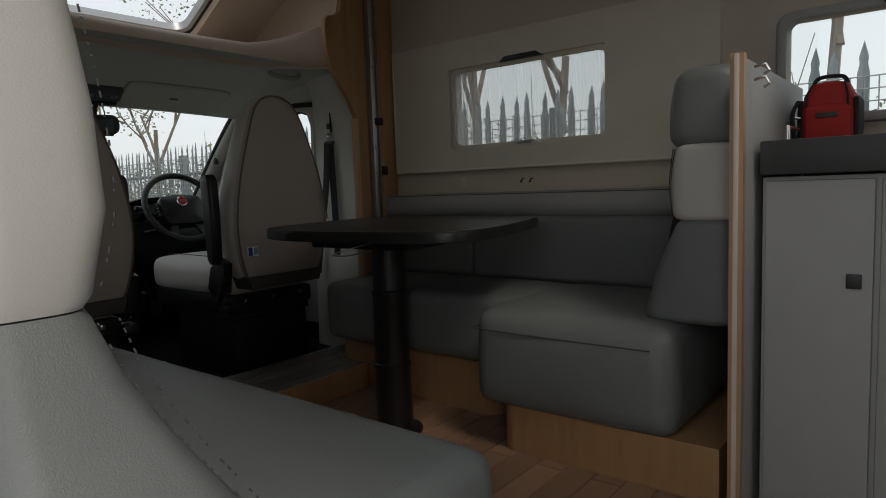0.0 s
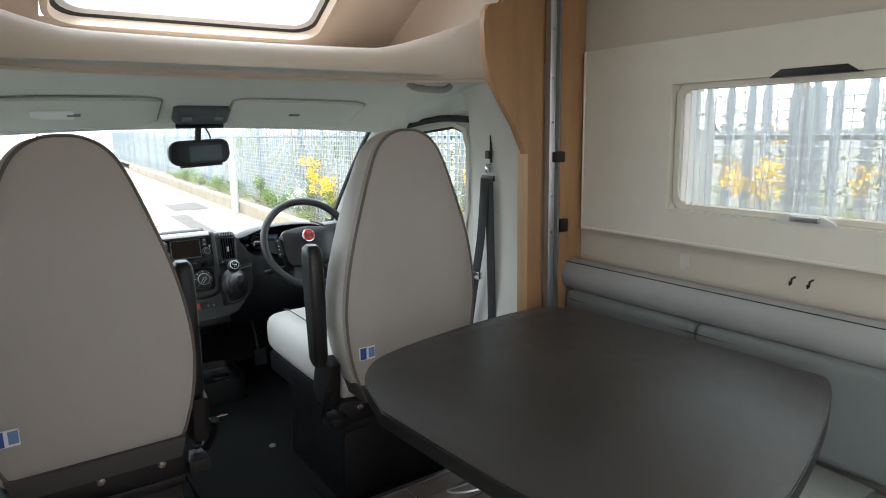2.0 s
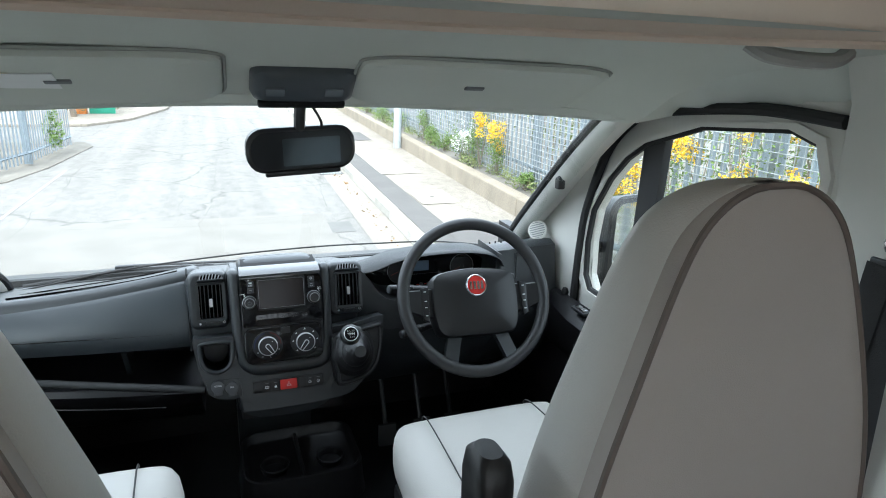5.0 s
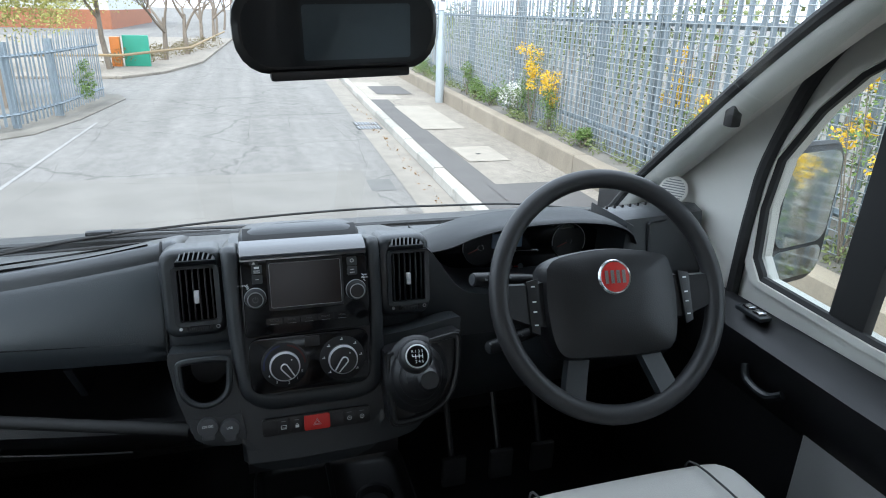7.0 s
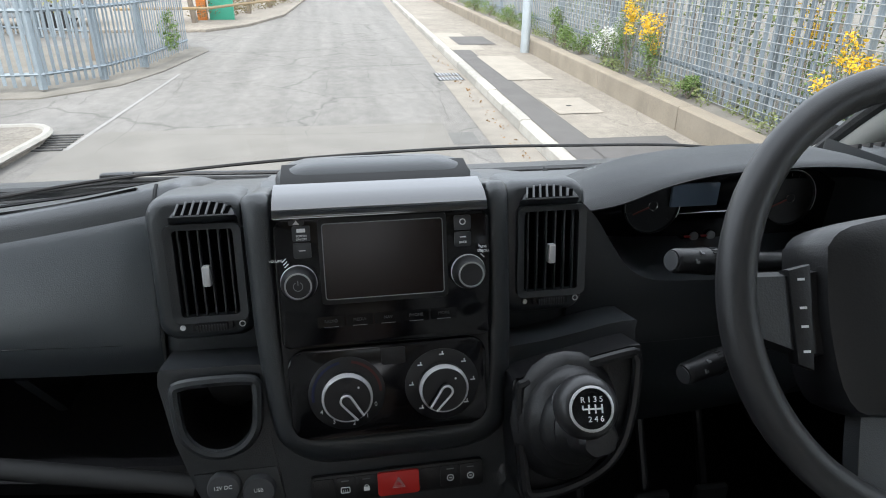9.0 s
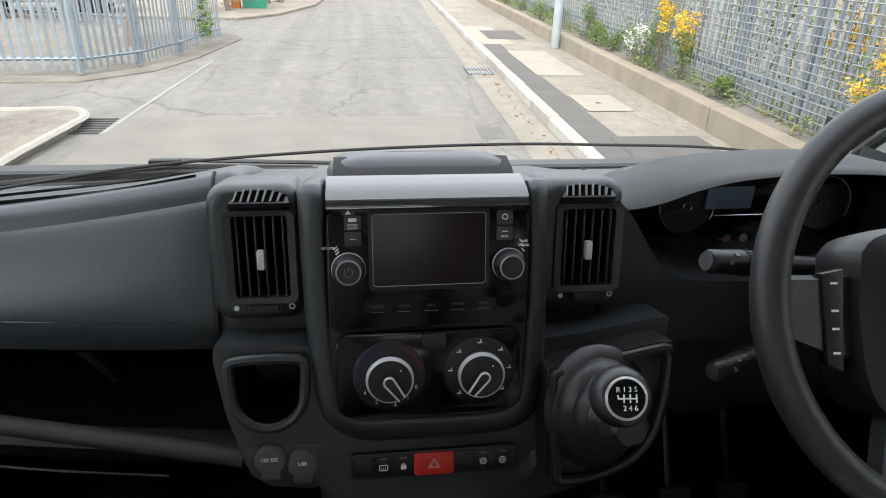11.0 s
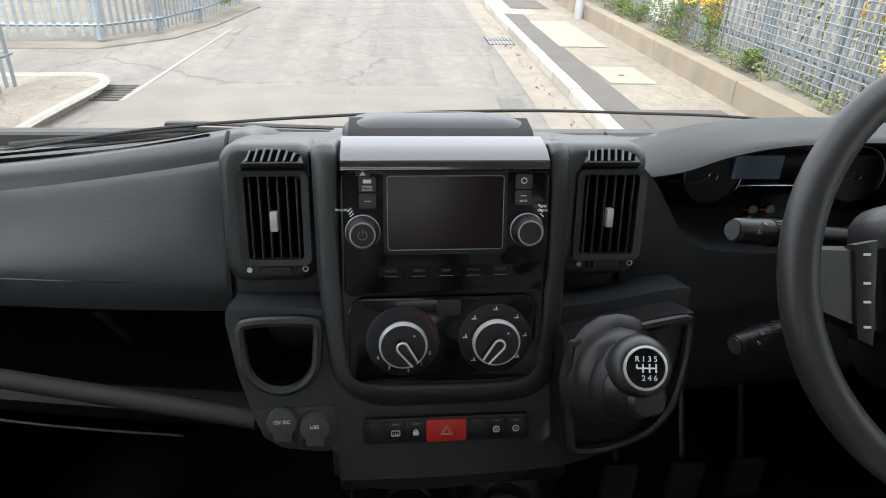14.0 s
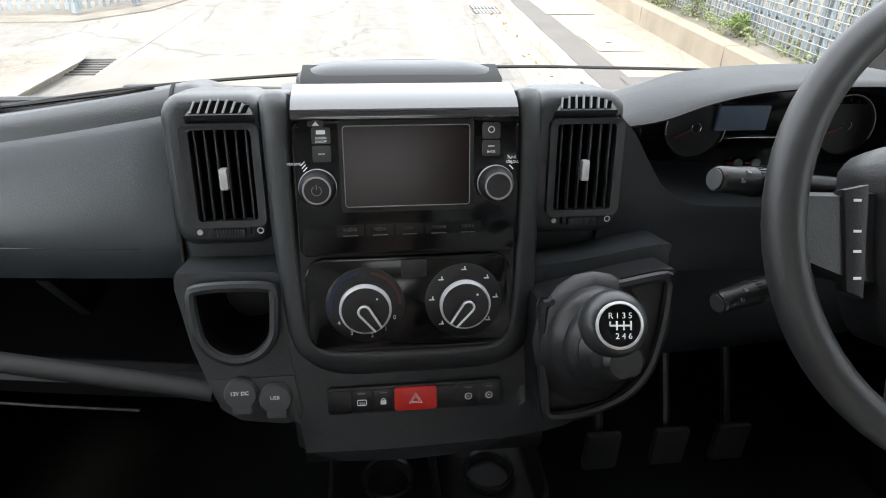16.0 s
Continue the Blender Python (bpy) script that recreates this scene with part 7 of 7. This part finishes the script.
# low concrete wall in lengths, and kerb stones
lw = thing("low_wall", (3.4, 5, GZ), "low weathered concrete wall along the pavement", "wall", kind="structure")
for i in range(18):
    ya, yb_ = -9 + i * 2.4, -9 + (i + 1) * 2.4 - 0.015
    part("block", loft([[(WX(y) + o, y, z) for o, z in ((0, GZ + 0.1), (0, GZ + 0.36), (0.012, GZ + 0.375), (0.18, GZ + 0.375), (0.2, GZ + 0.36), (0.2, GZ + 0.1))] for y in (ya, yb_)]), M_WALLC, lw, smooth=False)
bank = loft([[(WX(y) + o, y, GZ + z + 0.02 * math.sin(y * 2.1 + o * 5)) for o, z in ((0.19, 0.33), (0.4, 0.37), (0.9, 0.42), (2.5, 0.5), (12, 0.6))] for y in [-9 + i * 1.5 for i in range(46)]], close=False)
tagged(part("bank", bank, M_SOIL, None), "dry planted verge behind the wall", "verge", kind="structure")
kb = thing("kerb", (1.8, 6, GZ), "pale kerb stones along the road", "kerb", kind="structure")
KERB = to_mesh("kerb_stone", prism([(0.0, 0.0), (0.13, 0.0), (0.13, 0.125), (0.03, 0.125), (0.008, 0.105)], "y", -0.452, 0.452, 0.006), M_KERB, False)
for i in range(60):
    y = -9 + i * 0.915
    piece("kerb_stone", KERB, Matrix.Translation((KX(y), y, GZ - 0.004 + 0.005 * math.sin(i * 2.7))) @ Euler((0, 0, -0.042)).to_matrix().to_4x4(), kb)

lp = thing("lamp_post", (WX(11.7) - 0.08, 11.7, GZ), "grey painted lamp post on the pavement", "lamp post")
part("shaft", lathe([(0.085, 0.1), (0.085, 1.3), (0.055, 1.36), (0.05, 6.0)], 16, m=Matrix.Translation((WX(11.7) - 0.08, 11.7, GZ))), M_POLE, lp)
part("notice", box(WX(11.7) - 0.15, WX(11.7) - 0.02, 11.63, 11.645, 1.3, 1.75, 0.004), M_WHITE, lp, "small white notice plate")
part("notice_text", box(WX(11.7) - 0.13, WX(11.7) - 0.04, 11.626, 11.6305, 1.45, 1.66), M_DIM, lp)

# ---- planting ----
def leaf_cloud(bm, c, rx, ry, rz, n, size, rng, droop=0.0):
    """Many small separate leaves scattered through an uneven volume."""
    vv, ff = bm
    for _ in range(n):
        while True:
            p = Vector((rng.uniform(-1, 1), rng.uniform(-1, 1), rng.uniform(-1, 1)))
            if 0.1 < p.length < 1 and noise.noise(Vector(c) + p * 1.7) > -0.18:
                break
        q = Vector(c) + Vector((p.x * rx, p.y * ry, p.z * rz))
        d = Vector((rng.gauss(0, 1), rng.gauss(0, 1), rng.gauss(0, 0.6) - droop)).normalized()
        s = d.cross(Vector((rng.gauss(0, 1), rng.gauss(0, 1), rng.gauss(0, 1)))).normalized()
        L = size * rng.uniform(0.6, 1.4)
        k = len(vv)
        up = d.cross(s) * L * 0.12
        vv.extend([tuple(q), tuple(q + d * L * 0.5 + s * L * 0.28 + up), tuple(q + d * L), tuple(q + d * L * 0.5 - s * L * 0.28 + up)])
        ff.append((k, k + 1, k + 2, k + 3))


def leaves(name, clouds, material, parent, rng, droop=0.0):
    data = ([], [])
    for c, rx, ry, rz, n, size in clouds:
        leaf_cloud(data, c, rx, ry, rz, n, size, rng, droop)
    me = bpy.data.meshes.new(name)
    me.from_pydata(data[0], [], data[1])
    me.materials.append(material)
    ob = new(name, me)
    if parent:
        ob.parent = parent
        ob.matrix_parent_inverse = Matrix.Translation(parent.location).inverted()
    return ob


def stems(at, n, h, spread, rng, r=0.008):
    bm = bmesh.new()
    for _ in range(n):
        a = rng.uniform(0, 6.28)
        tip = Vector(at) + Vector((math.cos(a) * spread, math.sin(a) * spread, h * rng.uniform(0.7, 1.05)))
        mid = Vector(at).lerp(tip, 0.5) + Vector((rng.uniform(-0.06, 0.06), rng.uniform(-0.06, 0.06), 0))
        tube([at, tuple(mid), tuple(tip)], [r, r * 0.7, r * 0.3], 5, bm=bm)
    return bm


rng = random.Random(11)
def shrub(label, y, off, h, w, leaf_n, flower=None, fn=0, lm=None):
    x = WX(y) + off
    z0 = GZ + 0.36
    t = thing("shrub", (x, y, z0), label, "shrub", "verge shrubs")
    part("stem", stems((x, y, z0), 9, h, w * 0.6, rng, 0.005), M_BARK, t)
    cl = [((x + rng.uniform(-w, w) * 0.5, y + rng.uniform(-w, w) * 0.7, z0 + h * rng.uniform(0.25, 0.85)), w * 0.5, w * 0.6, h * 0.28, leaf_n // 4, 0.034) for _ in range(6)]
    tagged(leaves("foliage", cl, lm or M_LEAF, t, rng), kind="stuff")
    if flower:
        fl = [((x + rng.uniform(-w, w) * 0.6, y + rng.uniform(-w, w) * 0.8, z0 + h * rng.uniform(0.45, 1.0)), 0.07, 0.09, 0.09, fn // 9, 0.035) for _ in range(9)]
        tagged(leaves("flowers", fl, flower, t, rng), kind="stuff")


GORSE = "gorse bush with yellow flowers against the fence"
for y, off, h, w in ((7.6, 0.5, 1.15, 0.34), (7.0, 0.55, 0.8, 0.3), (2.0, 0.55, 1.5, 0.5), (1.2, 0.6, 1.7, 0.55), (0.3, 0.55, 1.3, 0.5), (2.9, 0.6, 1.2, 0.4), (3.6, 0.5, 0.9, 0.3), (-0.5, 0.6, 1.5, 0.5), (-1.3, 0.6, 1.3, 0.5), (0.8, 0.75, 1.8, 0.45), (1.7, 0.8, 1.7, 0.4), (4.5, 0.9, 1.3, 0.35), (-2.2, 0.7, 1.2, 0.4)):
    shrub(GORSE, y, off - 0.18, h, w * 0.7, 420, M_FLOWER, 620)
for y, h, w in ((8.5, 0.62, 0.34), (8.1, 0.5, 0.26)):
    shrub("shrub with clusters of white blossom on the verge", y, 0.34, h, w, 420, M_BLOSSOM, 420)
for y, h, w in ((11.0, 0.62, 0.22), (10.4, 0.35, 0.22), (9.5, 0.3, 0.25), (13.2, 0.4, 0.3), (15, 0.5, 0.35), (17.5, 0.5, 0.4), (20, 0.5, 0.4), (5.8, 0.25, 0.15)):
    shrub("leafy green self-seeded shrub on the verge", y, 0.3, h, w, 520)
gcl = [((WX(y) + 0.33 + rng.uniform(-0.08, 0.25), y, GZ + 0.42), 0.14, 0.2, 0.11, 130, 0.038) for y in [-4 + 0.28 * i for i in range(100)]]
tagged(leaves("verge_grass", gcl, M_LEAFP, None, rng), "rough green and straw-coloured grass along the wall", "grass", kind="stuff")
tcl = [((WX(y) + rng.uniform(0.75, 1.5), y, GZ + rng.uniform(0.45, 1.9)), 0.38, 0.42, 0.4, 150, 0.055) for y in [-6 + 0.28 * i for i in range(64)]]
tagged(leaves("thicket", tcl, mat("thicket_leaf", (0.12, 0.155, 0.05), 0.65, vary=0.45, scale=2.5), None, rng), "tangled green and brown thicket close behind the fence", "undergrowth", kind="stuff")
twg = bmesh.new()
for k in range(90):
    y = rng.uniform(-6, 11)
    a = Vector((WX(y) + rng.uniform(0.6, 1.6), y, GZ + 0.4))
    b = a + Vector((rng.uniform(-0.25, 0.25), rng.uniform(-0.5, 0.5), rng.uniform(0.9, 2.2)))
    tube([tuple(a), tuple(a.lerp(b, 0.5) + Vector((rng.uniform(-0.1, 0.1), rng.uniform(-0.15, 0.15), 0))), tuple(b)], [0.008, 0.006, 0.003], 4, bm=twg)
tagged(part("thicket_stems", twg, M_BARK, None), "thin grey-brown stems standing in the thicket", "stems", kind="stuff")
hcl = [((WX(y) + 2.6 + rng.uniform(-0.5, 1.2), y, GZ + rng.uniform(0.6, 2.0)), 0.7, 0.8, 0.6, 120, 0.10) for y in [-8 + 0.9 * i for i in range(56)]]
tagged(leaves("hedge_growth", hcl, M_LEAFP, None, rng), "pale spring undergrowth behind the fence", "undergrowth", kind="stuff")
lit = [((KX(y) - 0.18, y, GZ + 0.008), 0.10, 0.3, 0.004, 14, 0.035) for y in [5 + 0.7 * i for i in range(11)]]
tagged(leaves("leaf_litter", lit, mat("dead_leaf", (0.28, 0.17, 0.08), 0.9, vary=0.3), None, rng), "dry brown leaf litter in the gutter", "litter", kind="stuff")


def branch(bm, a, d, L, r, depth, rng, tips):
    b = a + d * L
    mid = a.lerp(b, 0.5) + Vector((rng.uniform(-1, 1), rng.uniform(-1, 1), 0)) * L * 0.05
    tube([tuple(a), tuple(mid), tuple(b)], [r, r * 0.8, r * 0.62], 5 if depth else 4, bm=bm)
    tips.append(b)
    if depth == 0:
        return
    for _ in range(3 if depth > 1 else 4):
        nd = (d + Vector((rng.gauss(0, 0.5), rng.gauss(0, 0.5), rng.gauss(0.12, 0.3)))).normalized()
        branch(bm, a.lerp(b, rng.uniform(0.55, 1.0)), nd, L * rng.uniform(0.55, 0.75), r * 0.55, depth - 1, rng, tips)


def tree(label, x, y, z, h, r, depth, rng, leaf=None, n=0, size=0.08, droop=0.0, spread=0.5):
    t = thing("tree", (x, y, z), label, "tree", "trees")
    tips = []
    bm = bmesh.new()
    me_bits = Vector((x, y, z))
    branch(bm, me_bits, Vector((rng.uniform(-0.06, 0.06), rng.uniform(-0.06, 0.06), 1)).normalized(), h * 0.42, r, depth, rng, tips)
    part("trunk", bm, M_BARK, t)
    if leaf:
        k = max(1, n // max(1, len(tips)))
        leaves("crown", [(tuple(p - Vector((0, 0, droop * 0.8))), spread, spread, spread * (0.7 + droop * 1.5), k, size) for p in tips[2:]], leaf, t, rng, droop)
    return t


tr_rng = random.Random(5)
for x, y, h in ((WX(-2.4) + 3.2, -2.6, 6.5), (WX(-1) + 4.5, -1.2, 7.5), (WX(-3.5) + 4.0, -3.8, 7.0), (WX(0.5) + 3.6, 0.8, 6.5), (WX(2) + 4.2, 2.6, 7), (WX(5) + 4.4, 5.2, 7), (WX(-5) + 3.6, -5.6, 6.5)):
    tree("bare birch tree with thin dark twigs behind the fence", x, y, GZ + 0.45, h, 0.085, 4, tr_rng)
for x, y, h in ((WX(9) + 4.5, 9, 7), (WX(14) + 4.0, 14, 7), (WX(20) + 4.5, 20, 8)):
    tree("slender tree with sparse pale spring leaves behind the fence", x, y, GZ + 0.45, h, 0.09, 3, tr_rng, M_LEAFP, 900, 0.09, 0, 0.6)
for x, y, h in ((-4.2, 12.2, 3.9), (-3.7, 19.4, 4.6), (-8.6, 17.0, 5)):
    tree("weeping willow with yellow-green trailing leaves", x, y, GZ, h, 0.09, 3, tr_rng, M_WILLOW, 7500, 0.06, 0.6, 0.42)
for x, y, h in ((-2.6, 23, 3.4), (-2.1, 26, 3.6), (-1.8, 30, 3.9), (-1.5, 36, 4.2), (-1.6, 44, 4.8), (-1.4, 56, 6), (-1, 72, 7), (3, 75, 7)):
    tree("bare twiggy street tree beside the road", x, y, GZ, h, 0.1, 4 if y < 45 else 3, tr_rng)
hcl = [((-3.4 + 0.2 * (y - 20) + rng.uniform(-0.3, 0.2), y, GZ + 0.35), 0.35, 0.5, 0.28, 160, 0.06) for y in [19.8 + 0.6 * i for i in range(18)]]
tagged(leaves("low_hedge", hcl, mat("brown_green_hedge", (0.16, 0.13, 0.06), 0.8, vary=0.3), None, rng), "low brownish hedge along the far pavement", "hedge", kind="stuff")
tagged(leaves("fence_creeper", [((-2.86, 12.2, GZ + 0.5), 0.16, 0.35, 0.35, 420, 0.06)], M_LEAF, None, rng), "green creeper growing over the fence end", "creeper", kind="stuff")

def shed(label, x0, x1, y0, y1, h, colour, roofc, openings):
    t = thing("industrial_building", ((x0 + x1) / 2, (y0 + y1) / 2, GZ), label, "building", "industrial buildings")
    part("wall", box(x0, x1, y0, y1, GZ, GZ + h), mat("cladding", colour, 0.6, vary=0.12, scale=0.6), t, smooth=False)
    part("plinth", box(x0 - 0.05, x1 + 0.05, y0 - 0.06, y1 + 0.05, GZ, GZ + 1.3), mat("red_brick_plinth", (0.32, 0.13, 0.07), 0.85, vary=0.25, scale=3, grain=0.4, grain_scale=20), t, smooth=False)
    part("roof", prism([(x0 - 0.3, GZ + h), (x1 + 0.3, GZ + h), ((x0 + x1) / 2, GZ + h + 1.4)], "y", y0 - 0.2, y1 + 0.2), mat("roof_sheet", roofc, 0.6, vary=0.1, scale=0.5), t, smooth=False)
    for k in range(openings):
        a = x0 + (x1 - x0) * (k + 0.3) / openings
        w = part("window", box(a, a + 2.4, y0 - 0.12, y0 - 0.03, GZ + 1.8, GZ + 3.2), mat("dark_window", (0.05, 0.06, 0.07), 0.15), t, smooth=False)
    ribs = bmesh.new()
    for k in range(int((x1 - x0) / 0.6)):
        box(x0 + k * 0.6, x0 + k * 0.6 + 0.08, y0 - 0.04, y0, GZ + 1.3, GZ + h, bm=ribs)
    part("ribs", ribs, mat("cladding_rib", colour, 0.6, vary=0.1), t, smooth=False)


shed("pale grey clad industrial building with low roof", -40, -9, 52, 75, 6.5, (0.55, 0.57, 0.58), (0.45, 0.46, 0.47), 5)
shed("brick and grey clad workshop behind the yard fence", -34, -14.5, 26, 36, 4.2, (0.48, 0.47, 0.44), (0.35, 0.35, 0.36), 4)
sk_ = thing("green_hoarding", (-3.5, 20.4, GZ), "bright green and orange equipment behind a rail", "hoarding")
part("green_panel", box(-3.45, -2.75, 20.4, 20.6, GZ, GZ + 0.95, 0.02), mat("green_paint", (0.04, 0.30, 0.20), 0.5), sk_)
part("orange_panel", box(-3.78, -3.52, 20.3, 20.6, GZ, GZ + 0.9, 0.02), mat("orange_paint", (0.62, 0.20, 0.04), 0.5), sk_)
part("rail", tube([(-5.5, 18.3, GZ + 0.5), (-3.2, 18.7, GZ + 0.5), (-1.75, 22.7, GZ + 0.5), (-1.0, 38, GZ + 0.5)], 0.04, 6), mat("timber_rail", (0.30, 0.22, 0.12), 0.8), sk_)


def car(x, y, turn):
    c = thing("car", (x, y, GZ), "silver hatchback parked in the yard behind the fence", "car")
    m = Matrix.Translation((x, y, GZ)) @ Euler((0, 0, radians(turn))).to_matrix().to_4x4()
    side = [(-2.0, 0.35), (-2.05, 0.6), (-1.95, 0.85), (-1.2, 0.95), (-0.6, 1.4), (0.9, 1.45), (1.6, 1.0), (2.0, 0.9), (2.05, 0.5), (1.95, 0.3)]
    part("body", prism([(a, b) for a, b in side], "y", -0.82, 0.82, 0.08, m=m), mat("silver_car_paint", (0.5, 0.51, 0.53), 0.3, 0.5), c)
    for s in (-1, 1):
        part("side_glass", prism([(-1.05, 0.97), (-0.55, 1.36), (0.85, 1.40), (1.4, 1.0)], "y", s * 0.825, s * 0.835, m=m), M_GLOSS, c)
        for q in (-1.25, 1.25):
            w = part("wheel", lathe([(0.31, -0.1), (0.32, -0.06), (0.32, 0.06), (0.31, 0.1), (0.2, 0.11), (0.001, 0.1)], 20, m=m @ pose(q, s * 0.78, 0.32, 90)), M_RUBBER, c)
    part("windscreen", prism([(-1.22, 0.955), (-0.62, 1.41), (-0.60, 1.40), (-1.2, 0.945)], "y", -0.7, 0.7, m=m), M_GLOSS, c)


car(-8.2, 18.5, 10)

# ---- floor planks ----
PLANK = to_mesh("plank", box(-0.4, 0.4, -0.044, 0.044, -0.006, 0.0, 0.001, 1), M_WOOD_FLOOR, False)
BOARD = to_mesh("board", box(-0.4, 0.4, -0.043, 0.043, -0.006, 0.0, 0.001, 1), wood("grey_platform_board", (0.13, 0.11, 0.098), (0.22, 0.19, 0.17), 0, 0.25, piece=0.15), False)
for i in range(4):
    for k in range(3):
        piece("board", BOARD, Matrix.Translation((-0.80 + 0.805 * k + 0.2 * (i % 2), -1.105 - 0.092 * i, 0.1)), step)
k = 0
for i in range(20):
    for j in range(3):
        piece("plank", PLANK, Matrix.Translation((-0.69 + 0.805 * j - 0.2 * (i % 2), -1.475 - 0.092 * i, 0.002)), floor)
